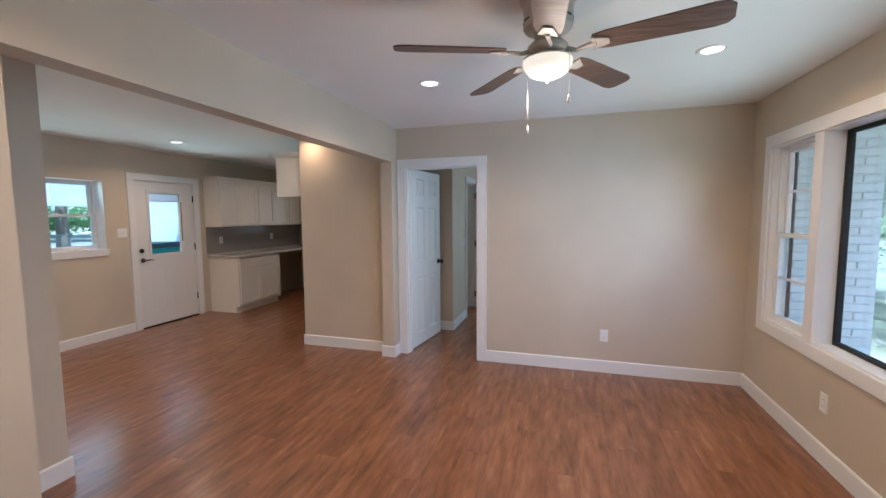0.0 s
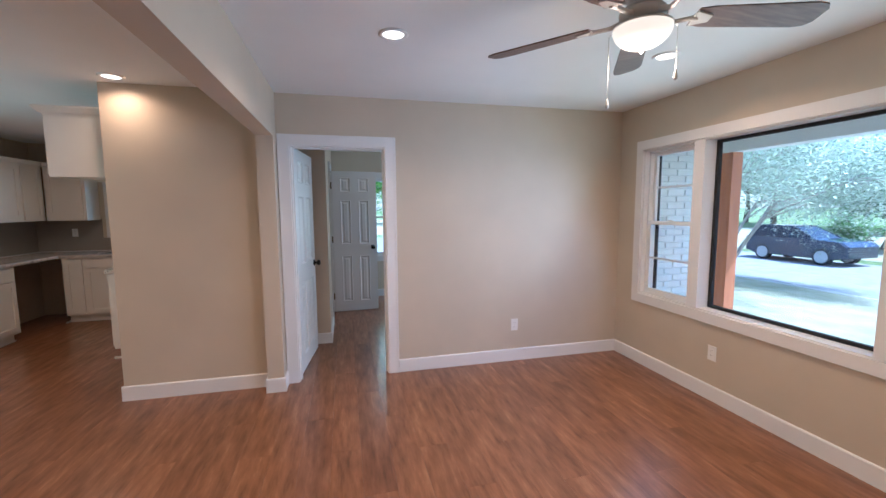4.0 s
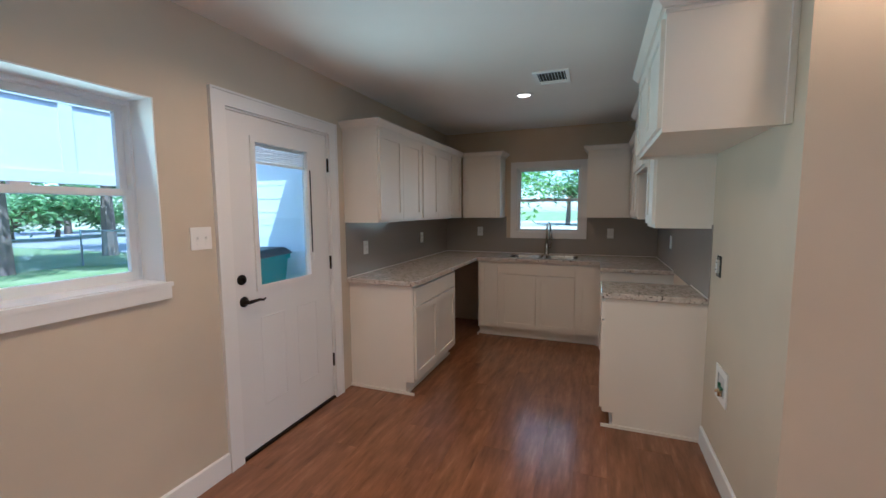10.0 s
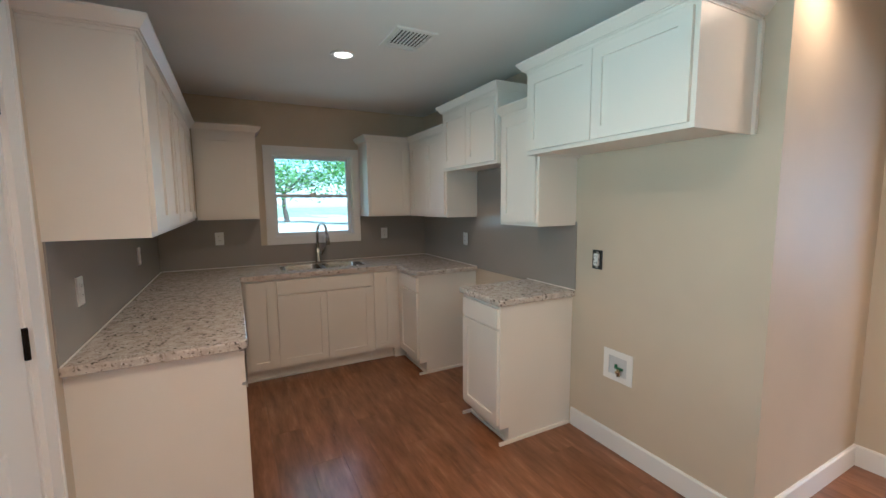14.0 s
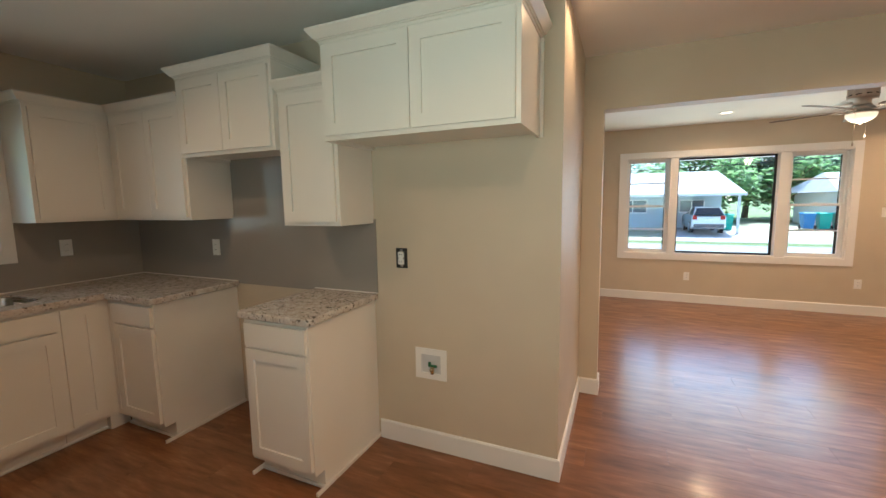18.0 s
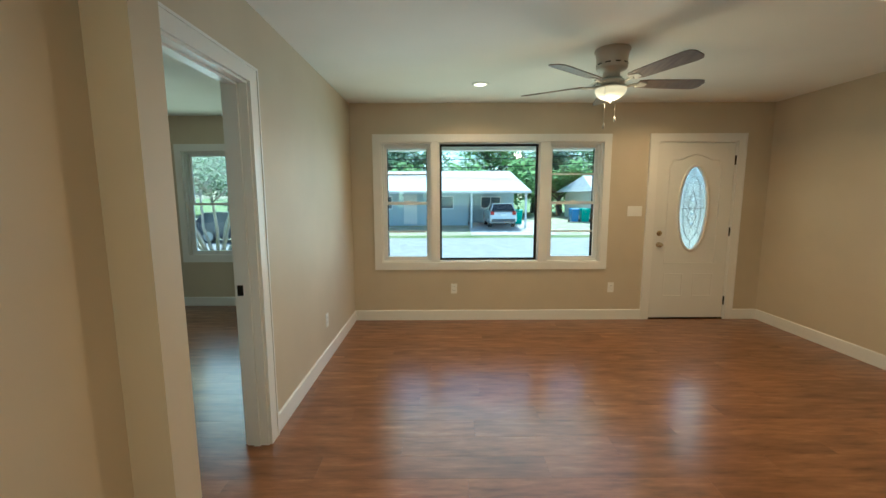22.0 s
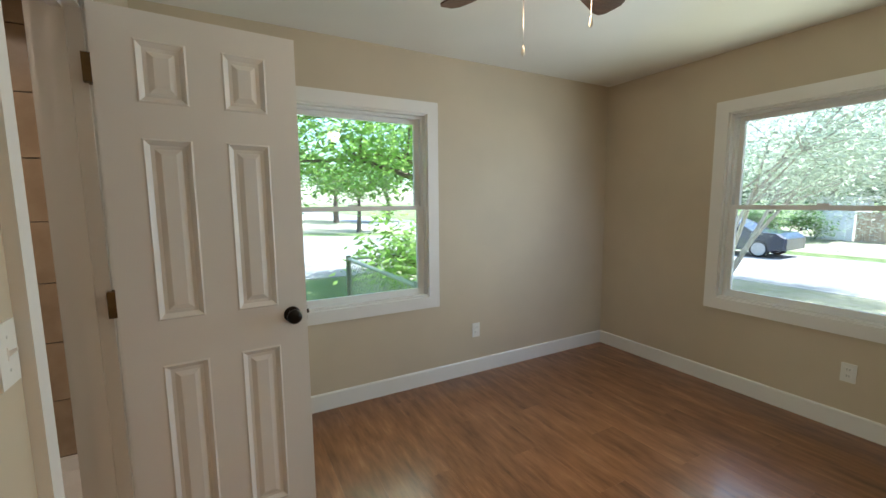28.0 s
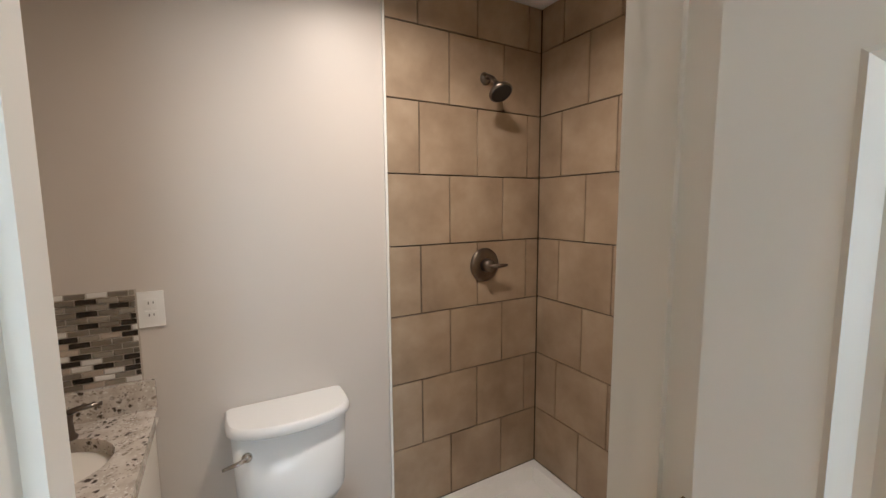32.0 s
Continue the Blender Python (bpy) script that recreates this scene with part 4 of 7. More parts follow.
def slab_with_hole(bm, x0, x1, y0, y1, hole, r, z0, z1, n=5):
    corners = [(x1, y0), (x1, y1), (x0, y1), (x0, y0)]
    lay = [([bm.verts.new(p) for p in rounded_loop(*hole, r, z, n)], [bm.verts.new((*c, z)) for c in corners]) for z in (z1, z0)]
    m = 4 * (n + 1)
    for (ins, out), up in zip(lay, (True, False)):
        for c in range(4):
            for k in range(n):
                f = (ins[c * (n + 1) + k], out[c], ins[c * (n + 1) + k + 1])
                bm.faces.new(f if up else f[::-1])
            f = (ins[c * (n + 1) + n], out[c], out[(c + 1) % 4], ins[((c + 1) * (n + 1)) % m])
            bm.faces.new(f if up else f[::-1])
    for k in range(m):
        bm.faces.new((lay[0][0][k], lay[0][0][(k + 1) % m], lay[1][0][(k + 1) % m], lay[1][0][k]))
    bm.faces.new((lay[0][1][3], lay[1][1][3], lay[1][1][0], lay[0][1][0]))
    bm.faces.new((lay[0][1][1], lay[1][1][1], lay[1][1][2], lay[0][1][2]))


def plan_slab(corners, z0, z1, n=6):
    """A slab from a plan outline; each corner is (x, y, radius), anticlockwise."""
    bm, pts = bmesh.new(), []
    k = len(corners)
    for i, (x, y, r) in enumerate(corners):
        if r == 0:
            pts.append((x, y))
            continue
        p, a, b = Vector((x, y)), Vector(corners[i - 1][:2]), Vector(corners[(i + 1) % k][:2])
        u, v = (a - p).normalized() * r, (b - p).normalized() * r
        for q in range(n + 1):
            t = math.pi / 2 * q / n
            pts.append(tuple(p + u * (1 - math.sin(t)) + v * (1 - math.cos(t))))
    up, lo = [[bm.verts.new((x, y, z)) for x, y in pts] for z in (z1, z0)]
    bm.faces.new(up)
    bm.faces.new(lo[::-1])
    for i in range(len(pts)):
        bm.faces.new((up[i - 1], lo[i - 1], lo[i], up[i]))
    bmesh.ops.recalc_face_normals(bm, faces=bm.faces)
    return bm


worktop = thing("worktop", pose(0, 0, TOP0), "speckled white granite worktop with a sink cut-out", "worktop")
TT = TOP1 - TOP0
part("slab", plan_slab([(-5.01, 5.352, 0), (-4.405, 5.352, 0.045), (-4.405, 7.0496, 0), (-5.01, 7.0496, 0)], 0, TT), granite, worktop, bevel=0.006)
part("slab", plan_slab([(-3.085, 6.575, 0.02), (-2.48, 6.575, 0), (-2.48, 7.0496, 0), (-3.085, 7.0496, 0)], 0, TT), granite, worktop, bevel=0.006)
bm = bmesh.new()
for a, b in (((-5.01, 7.05), (-4.20, YX)), ((-3.23, 7.05), (-2.48, YX))):
    box(bm, (*a, 0), (*b, TT))
slab_with_hole(bm, -4.20, -3.23, 7.05, YX, (SX0, SX1, SY0, SY1), 0.075, 0, TT)
bmesh.ops.remove_doubles(bm, verts=bm.verts, dist=0.0005)
part("slab", bm, granite, worktop, "slab with a rounded sink cut-out")
lone = thing("worktop", pose(0, 0, TOP0), "small speckled granite worktop on a lone cabinet", "worktop")
part("slab", plan_slab([(-3.085, 5.395, 0.02), (-2.48, 5.395, 0), (-2.48, 5.872, 0), (-3.085, 5.872, 0.02)], 0, TT), granite, lone, bevel=0.008)
trim_line = mat("caulk", (0.72, 0.68, 0.62), 0.5)

# sink: two steel bowls and a pull-down tap
sink_steel = mottled("sink_steel", [(0.3, (0.50, 0.48, 0.45)), (0.8, (0.66, 0.64, 0.60))], 30, 0.24, metal=1.0, depth=0.03)
sink = thing("kitchen_sink", pose((SX0 + SX1) / 2, (SY0 + SY1) / 2, TOP1 - 0.007), "undermount stainless steel double-bowl sink", "sink")
hw, hd = (SX1 - SX0) / 2, (SY1 - SY0) / 2
for a, b in ((-hw + 0.003, -0.013), (0.013, hw - 0.003)):
    bm = bmesh.new()
    cx_ = (a + b) / 2
    lp = [[bm.verts.new(p) for p in rounded_loop(a + q, b - q, -hd + 0.003 + q, hd - 0.003 - q, r, z, 5)] for q, r, z in
          ((0.0, 0.075, -0.001), (0.004, 0.072, -0.02), (0.012, 0.07, -0.155), (0.022, 0.065, -0.178), (0.05, 0.05, -0.19))]
    for p, q in zip(lp, lp[1:]):
        for k in range(24):
            bm.faces.new((p[k], p[(k + 1) % 24], q[(k + 1) % 24], q[k]))
    bm.faces.new(lp[-1])
    bowl = part("bowl", bm, sink_steel, sink, smooth=True)
    bm = turned(bmesh.new(), [(0.045, -0.188), (0.045, -0.185), (0.03, -0.186), (0.02, -0.189)], 18, Matrix.Translation((cx_, 0, 0)))
    part("drain", bm, nickel, bowl)
part("divider", boxes(((-0.016, -hd + 0.008, -0.05), (0.016, hd - 0.008, -0.006))), steel, sink, bevel=0.006)

tap = thing("kitchen_tap", pose(-3.69, 7.632, TOP1), "brushed nickel pull-down kitchen tap", "tap")
bm = bmesh.new()
turned(bm, [(0.027, 0), (0.027, 0.01), (0.022, 0.016), (0.022, 0.13), (0.017, 0.14)], 18)
part("base", bm, nickel, tap, smooth=True)
arc = [(0, 0, 0.13), (0, 0, 0.30)] + [(0, -0.085 + 0.085 * math.cos(a), 0.30 + 0.085 * math.sin(a)) for a in [math.pi * k / 10 for k in range(1, 10)]] + [(0, -0.172, 0.29)]
part("spout", tube(bmesh.new(), [(x - y * 0.35, y * 0.94, z) for x, y, z in arc], 0.0125, 12), nickel, tap, smooth=True)
part("spray_head", tube(bmesh.new(), [(0.06, -0.162, 0.292), (0.062, -0.166, 0.25), (0.066, -0.172, 0.185)], [0.015, 0.019, 0.017], 12), nickel, tap, smooth=True)
bm = tube(bmesh.new(), [(0.018, 0, 0.085), (0.045, -0.004, 0.092)], [0.016, 0.014], 10)
tube(bm, [(0.042, -0.004, 0.092), (0.058, -0.01, 0.135), (0.066, -0.012, 0.165)], [0.008, 0.0065, 0.005], 8)
part("handle", bm, nickel, tap, smooth=True)

# wall cabinets
WZ0, WZ1 = 1.365, 2.083
wx = -4.705
for k, (a, b) in enumerate(((5.345, 6.165), (6.167, 6.985))):
    wall_cabinet(pose(wx, a, 0, 0, 0, WEST), b - a, 0.305, WZ0, WZ1, "white shaker two-door wall cabinet with crown", [(0.022, (b - a) / 2 - 0.002), ((b - a) / 2 + 0.002, b - a - 0.022)], (k == 0, False))
wall_cabinet(pose(wx, 6.987, 0, 0, 0, WEST), 0.40, 0.305, WZ0, WZ1, "white shaker corner wall cabinet with crown", [(0.02, 0.34)])
wall_cabinet(pose(-4.683, 7.385, 0, 0, 0, NORTH), 0.465, 0.305, WZ0, WZ1, "white shaker wall cabinet beside the sink window", [(0.02, 0.43)], (False, True))
wall_cabinet(pose(-3.235, 7.385, 0, 0, 0, NORTH), 0.45, 0.305, WZ0, WZ1, "white shaker wall cabinet beside the sink window", [(0.022, 0.42)], (True, False))
ex = -2.785
wall_cabinet(pose(ex, 7.383, 0, 0, 0, EAST), 0.80, 0.305, WZ0, WZ1, "white shaker corner wall cabinet with crown", [(0.05, 0.42), (0.424, 0.775)], (False, False))
wall_cabinet(pose(ex - 0.03, 6.580, 0, 0, 0, EAST), 0.78, 0.335, 1.752, 2.215, "short white shaker wall cabinet above the range gap", [(0.02, 0.388), (0.392, 0.76)], (True, True))
wall_cabinet(pose(ex, 5.797, 0, 0, 0, EAST), 0.388, 0.305, 1.338, 2.045, "narrow white shaker wall cabinet", [(0.02, 0.368)], (False, False))
wall_cabinet(pose(-2.888, 5.405, 0, 0, 0, EAST), 0.965, 0.408, 1.757, 2.205, "short deep white shaker cabinet above the fridge place", [(0.02, 0.480), (0.484, 0.945)], (True, True))
part("end_strip", boxes(((XKE - 0.022, 4.425, 1.757), (XKE - 0.001, 4.4395, 2.205))), cabinet_paint, thing("scribe_strip", pose(0, 0, 0), "white scribe strip beside a wall cabinet", "trim"))

# grey gloss backsplash panels and caulk line
bm = boxes(((XW, 5.352, TOP1 + 0.001), (XW + 0.006, YX, WZ0 + 0.02)))
setting("backsplash_west", bm, splash_grey, "glossy grey painted backsplash", "backsplash")
for a, b, c, d in ((XW + 0.006, -4.20, TOP1 + 0.001, WZ0 + 0.02), (-4.20, -3.255, TOP1 + 0.001, 1.103), (-3.255, XKE - 0.006, TOP1 + 0.001, WZ0 + 0.02)):
    setting("backsplash_north", boxes(((a, YX - 0.006, c), (b, YX, d))), splash_grey, "glossy grey painted backsplash", "backsplash")
for a, b, c, d in ((6.575, YX - 0.006, TOP1 + 0.001, WZ0 + 0.02), (5.845, 6.575, 0.90, 1.79), (5.395, 5.845, TOP1 + 0.001, 1.36)):
    setting("backsplash_east", boxes(((XKE - 0.006, a, c), (XKE, b, d))), splash_grey, "glossy grey painted backsplash", "backsplash")
bm = boxes(((XW + 0.006, 5.352, TOP1), (XW + 0.011, YX - 0.006, TOP1 + 0.005)), ((XW + 0.011, YX - 0.011, TOP1), (XKE - 0.006, YX - 0.006, TOP1 + 0.005)), ((XKE - 0.011, 6.575, TOP1), (XKE - 0.006, YX - 0.011, TOP1 + 0.005)), ((XKE - 0.011, 5.395, TOP1), (XKE - 0.006, 5.872, TOP1 + 0.005)))
setting("caulk_line", bm, trim_line, "pale caulk line along the worktop", "trim")

# ---- plates and boxes on the walls ----
def plate(x, y, z, rz, label, **kw):
    return outlet("light_switch" if kw.get("switch") else "outlet", pose(x, y, z, 0, 0, rz), label, **kw)


plate(XW, 4.084, 1.323, WEST, "white double light switch beside the back door", switch=1, gang=2)
plate(XW, 3.04, 0.415, WEST, "white duplex outlet low on the dining wall")
plate(XW + 0.006, 5.636, 1.14, WEST, "white duplex outlet on the backsplash")
plate(XW + 0.006, 6.841, 1.15, WEST, "white duplex outlet on the backsplash")
plate(-4.543, YX - 0.006, 1.185, NORTH, "white duplex outlet on the backsplash")
plate(-2.975, YX - 0.006, 1.175, NORTH, "white duplex outlet on the backsplash")
plate(XKE - 0.006, 6.775, 1.154, EAST, "white duplex outlet on the backsplash")
plate(0.84, YN0, 0.36, NORTH, "white duplex outlet low on the living room wall")
plate(XE, 3.205, 0.372, EAST, "white duplex outlet under the front window")
plate(XE, 1.393, 0.38, EAST, "white duplex outlet under the front window")
plate(XE, 1.165, 1.257, EAST, "white triple light switch beside the front door", switch=1, gang=3)
plate(0.485, YS, 0.38, SOUTH, "white duplex outlet low on the end wall")
plate(XL0, 0.601, 0.38, EAST, "white duplex outlet low on the hall wall")
plate(1.17, YX, 0.36, NORTH, "white duplex outlet under the bedroom window")
plate(XB, 5.885, 0.361, EAST, "white duplex outlet under the bedroom window")
plate(XC1, 5.995, 1.14, WEST, "white light switch beside the bathroom door", switch=1)
# bare outlet without a cover, in its dark box
o = thing("outlet", pose(XKE, 5.225, 1.137, 0, 0, EAST), "uncovered white duplex outlet in an open dark box", "outlet", "wall plates")
part("box_rim", boxes(((-0.036, -0.004, -0.058), (0.036, 0, 0.058))), slot_dark, o)
for s in (-1, 1):
    r = part("receptacle", boxes(((-0.017, -0.016, s * 0.02 - 0.016), (0.017, -0.004, s * 0.02 + 0.016))), plastic_white, o, bevel=0.004)
    for dx in (-0.0063, 0.0063):
        part("slot", boxes(((dx - 0.0014, -0.0168, s * 0.02 - 0.003), (dx + 0.0014, -0.0158, s * 0.02 + 0.006))), slot_dark, r)
part("strap", boxes(((-0.009, -0.006, -0.05), (0.009, -0.0041, 0.05))), steel, o)
part("neck", boxes(((-0.012, -0.014, -0.005), (0.012, -0.006, 0.005))), plastic_white, o)
# ice-maker box with its valve
o = thing("water_valve_box", pose(XKE, 5.05, 0.525, 0, 0, EAST), "white recessed ice-maker valve box", "valve box")
part("flange", boxes(*ring(-0.062, 0.062, -0.055, 0.055, 0.036, -0.007, 0)), plastic_white, o, bevel=0.002)
part("inner_box", boxes(((-0.062, -0.0005, -0.055), (0.062, 0.0, 0.055)), ((-0.062, -0.006, -0.055), (-0.059, -0.0005, 0.055)), ((0.059, -0.006, -0.055), (0.062, -0.0005, 0.055))), mottled("box_inside", [(0.3, (0.55, 0.55, 0.56)), (0.7, (0.66, 0.66, 0.66))], 8, 0.5), o)
bm = tube(bmesh.new(), [(0.012, -0.012, -0.054), (0.012, -0.012, -0.012)], 0.011, 10)
tube(bm, [(0.012, -0.012, -0.026), (0.012, -0.034, -0.026)], 0.008, 10)
valve = part("valve", bm, brass, o, smooth=True)
part("valve_handle", boxes(((-0.012, -0.018, -0.012), (0.040, -0.006, -0.002)), ((-0.012, -0.018, -0.002), (0.0, -0.006, 0.012))), mat("valve_green", (0.03, 0.14, 0.07), 0.4), valve, "green valve lever", bevel=0.003)


# ---- ceiling lights, vents and fans ----
def can_light(x, y, watts, spread=150, color=CAN_COLOR):
    o = thing("recessed_light", pose(x, y, H), "white recessed ceiling light, lit", "ceiling light", "recessed lights")
    bm = turned(bmesh.new(), [(0.082, 0.0), (0.082, -0.003), (0.075, -0.007), (0.062, -0.009), (0.056, -0.004), (0.056, -0.001)], 28)
    part("trim_ring", bm, plastic_white, o, smooth=True)
    part("lens", turned(bmesh.new(), [(0.056, -0.0015), (0.054, -0.004), (0.03, -0.0045)], 28), lamp_glow, o, "glowing frosted lens")
    lamp = new("lamp", bpy.data.lights.new("lamp", "AREA"))
    lamp.data.shape, lamp.data.size, lamp.data.energy, lamp.data.color = "DISK", 0.10, watts, color
    lamp.data.spread = radians(spread)
    lamp.matrix_basis = Matrix.Translation((0, 0, -0.012))
    lamp.parent = o
    return o



# two of the lamps burn dimmer than the rest
CAN_DIM = {(-2.31, 4.17): 0.30, (-3.74, 6.20): 0.45}
for x, y in ((-0.46, 3.05), (1.24, 2.99), (1.23, 1.11), (-0.40, 1.05), (-4.09, 2.60), (-4.11, 4.17), (-3.74, 6.20), (-2.305, 2.63), (-2.31, 4.17)):
    can_light(x, y, CAN_WATTS * CAN_DIM.get((x, y), 0.95 if x < XL0 else 1.1))


duct_shade = mat("duct_shade", (0.05, 0.048, 0.045), 0.8)


def ceiling_vent(m, lx, ly, label):
    """A two-way register: a bank of slats across, and a side slot with one long slat."""
    o = thing("ceiling_vent", m, label, "vent", "ceiling vents")
    # dark sheet stands in for the shade of the open duct
    part("backing", boxes(((-lx / 2 + 0.02, -ly / 2 + 0.02, -0.002), (lx / 2 - 0.02, ly / 2 - 0.02, 0.0))), duct_shade, o)
    bm = boxes(*[((a[0], a[2], -0.010), (b[0], b[2], 0.0)) for a, b in ring(-lx / 2 + 0.026, lx / 2 - 0.026, -ly / 2 + 0.026, ly / 2 - 0.026, 0.026, 0, 1)])
    part("frame", bm, plastic_white, o, bevel=0.003)
    y0, y1 = -ly / 2 + 0.026, ly / 2 - 0.074
    part("divider", boxes(((-lx / 2 + 0.026, y1, -0.009), (lx / 2 - 0.026, y1 + 0.018, -0.001))), plastic_white, o)
    n = 9
    step = (lx - 0.052) / n
    for k in range(n):
        u = -lx / 2 + 0.026 + (k + 0.5) * step
        bm = bmesh.new()
        frustum(bm, [(u + 0.0012, y0, -0.0085), (u + 0.0030, y0, -0.0085), (u + 0.0030, y1, -0.0085), (u + 0.0012, y1, -0.0085)],
                [(u - 0.0030, y0, -0.0022), (u - 0.0012, y0, -0.0022), (u - 0.0012, y1, -0.0022), (u - 0.0030, y1, -0.0022)])
        part("slat", bm, plastic_white, o)
    v = y1 + 0.033
    bm = bmesh.new()
    frustum(bm, [(-lx / 2 + 0.026, v + 0.003, -0.0095), (lx / 2 - 0.026, v + 0.003, -0.0095), (lx / 2 - 0.026, v + 0.0045, -0.0095), (-lx / 2 + 0.026, v + 0.0045, -0.0095)],
            [(-lx / 2 + 0.026, v - 0.003, -0.0022), (lx / 2 - 0.026, v - 0.003, -0.0022), (lx / 2 - 0.026, v - 0.0015, -0.0022), (-lx / 2 + 0.026, v - 0.0015, -0.0022)])
    part("slat", bm, plastic_white, o)


ceiling_vent(pose(-3.462, 5.80, H), 0.25, 0.31, "white metal ceiling vent with slats")
ceiling_vent(pose(1.26, 1.86, H), 0.31, 0.25, "white metal ceiling vent with slats")


def ceiling_fan(m, label, body, blade_mat, n, radius, first, hub_profile, arm_mat, watts, zb=-0.225):
    fan = thing("ceiling_fan", m, label, "ceiling fan")
    part("motor_housing", turned(bmesh.new(), hub_profile, 32), body, fan, smooth=True)
    part("flywheel", turned(bmesh.new(), [(0.05, zb + 0.03), (0.085, zb + 0.02), (0.085, zb - 0.005), (0.06, zb - 0.02)], 24), body, fan, smooth=True)
    for k in range(n):
        a = radians(first + 360 / n * k)
        rot = Matrix.Rotation(a, 4, "Z") @ Matrix.Translation((0, 0, zb)) @ Matrix.Rotation(radians(-12), 4, "X")
        bm = bmesh.new()
        out = [(0.19, -0.045), (0.24, -0.056), (radius - 0.06, -0.068), (radius - 0.02, -0.060), (radius, -0.035), (radius, 0.035), (radius - 0.02, 0.060), (radius - 0.06, 0.068), (0.24, 0.056), (0.19, 0.045)]
        lo, up = [[bm.verts.new(rot @ Vector((x, y, z))) for x, y in out] for z in (-0.003, 0.003)]
        bm.faces.new(lo[::-1])
        bm.faces.new(up)
        for i in range(len(out)):
            j = (i + 1) % len(out)
            bm.faces.new((lo[i], lo[j], up[j], up[i]))
        blade = part("blade", bm, blade_mat, fan)
        bm = tube(bmesh.new(), [rot @ Vector(p) for p in ((0.07, 0, 0.0), (0.12, 0.012, -0.012), (0.17, 0.0, -0.008), (0.20, 0, -0.006))], [0.012, 0.009, 0.009, 0.012], 8)
        bx = [rot @ Vector(p) for p in ((0.185, -0.04, -0.010), (0.25, -0.018, -0.010), (0.25, 0.018, -0.010), (0.185, 0.04, -0.010))]
        frustum(bm, bx, [p + Vector((0, 0, 0.006)) for p in bx])
        part("blade_arm", bm, arm_mat, blade)
    if body == fan_silver:
        for k in range(10):
            rz = Matrix.Rotation(2 * math.pi * k / 10, 4, "Z")
            bm = bmesh.new()
            frustum(bm, [rz @ Vector(p) for p in ((0.100, -0.018, -0.108), (0.100, 0.018, -0.108), (0.100, 0.018, -0.100), (0.100, -0.018, -0.100))], [rz @ Vector(p) for p in ((0.1045, -0.018, -0.108), (0.1045, 0.018, -0.108), (0.1045, 0.018, -0.100), (0.1045, -0.018, -0.100))])
            part("vent_slot", bm, slot_dark, fan)
    part("light_kit", turned(bmesh.new(), [(0.055, zb - 0.010), (0.06, zb - 0.016), (0.085, zb - 0.025), (0.105, zb - 0.032), (0.105, zb - 0.04)], 28), body, fan, smooth=True)
    prof = [(0.103, zb - 0.038)] + [(0.106 * math.cos(t), zb - 0.040 - 0.075 * math.sin(t)) for t in [math.pi / 2 * q / 8 for q in range(8)]] + [(0.01, zb - 0.115)]
    part("glass_bowl", turned(bmesh.new(), prof, 28), bowl_glow, fan, "lit frosted glass bowl", smooth=True)
    part("finial", turned(bmesh.new(), [(0.008, zb - 0.113), (0.010, zb - 0.120), (0.004, zb - 0.130)], 12), body, fan, smooth=True)
    for s, drop in ((-1, 0.20), (1, 0.12)):
        x, y = s * 0.060, -0.075 * s
        ch = part("pull_chain", tube(bmesh.new(), [(x, y, zb - 0.02), (x * 1.5, y, zb - 0.05), (x * 1.5, y, zb - 0.09 - drop)], 0.0011, 6), nickel, fan)
        part("pull_knob", turned(bmesh.new(), [(0.002, zb - 0.085 - drop), (0.006, zb - 0.10 - drop), (0.008, zb - 0.115 - drop), (0.003, zb - 0.125 - drop)], 10, Matrix.Translation((x * 1.5, y, 0))), body, ch, smooth=True)
    lamp = new("lamp", bpy.data.lights.new("lamp", "POINT"))
    lamp.data.energy, lamp.data.color, lamp.data.shadow_soft_size = watts, (1.0, 0.66, 0.37), 0.06
    lamp.matrix_basis = Matrix.Translation((0, 0, zb - 0.15))
    lamp.parent = fan
    return fan


ceiling_fan(pose(0.375, 2.15, H), "silver five-blade ceiling fan with a lit glass bowl", fan_silver, blade_grey, 5, 0.66, -15,
            [(0.118, 0.0), (0.120, -0.014), (0.112, -0.020), (0.104, -0.060), (0.104, -0.125), (0.098, -0.135), (0.060, -0.142), (0.055, -0.18), (0.07, -0.19)], fan_silver, FAN_WATTS)
ceiling_fan(pose(0.512, 6.165, H), "white four-blade ceiling fan with brown blades and a lit bowl", fan_white, blade_brown, 4, 0.53, 19,
            [(0.10, 0.0), (0.115, -0.012), (0.12, -0.045), (0.118, -0.075), (0.105, -0.09), (0.11, -0.105), (0.10, -0.125), (0.06, -0.14)], fan_white, BED_FAN_WATTS, -0.19)

# ---- bathroom ----
setting("bath_ceiling_panel", boxes(((XBW, 5.43, H - 0.006), (XC0, YX, H - 0.001))), ceiling_paint, "white bathroom ceiling", "ceiling")
setting("wall_bath_west", boxes(((XBW, 5.43, 0), (XBW + 0.012, 6.852, H - 0.007))), painted("bath_paint", (0.60, 0.55, 0.50), 0.42, 160, 0.08, 0.03), "pale greige bathroom wall", "wall")
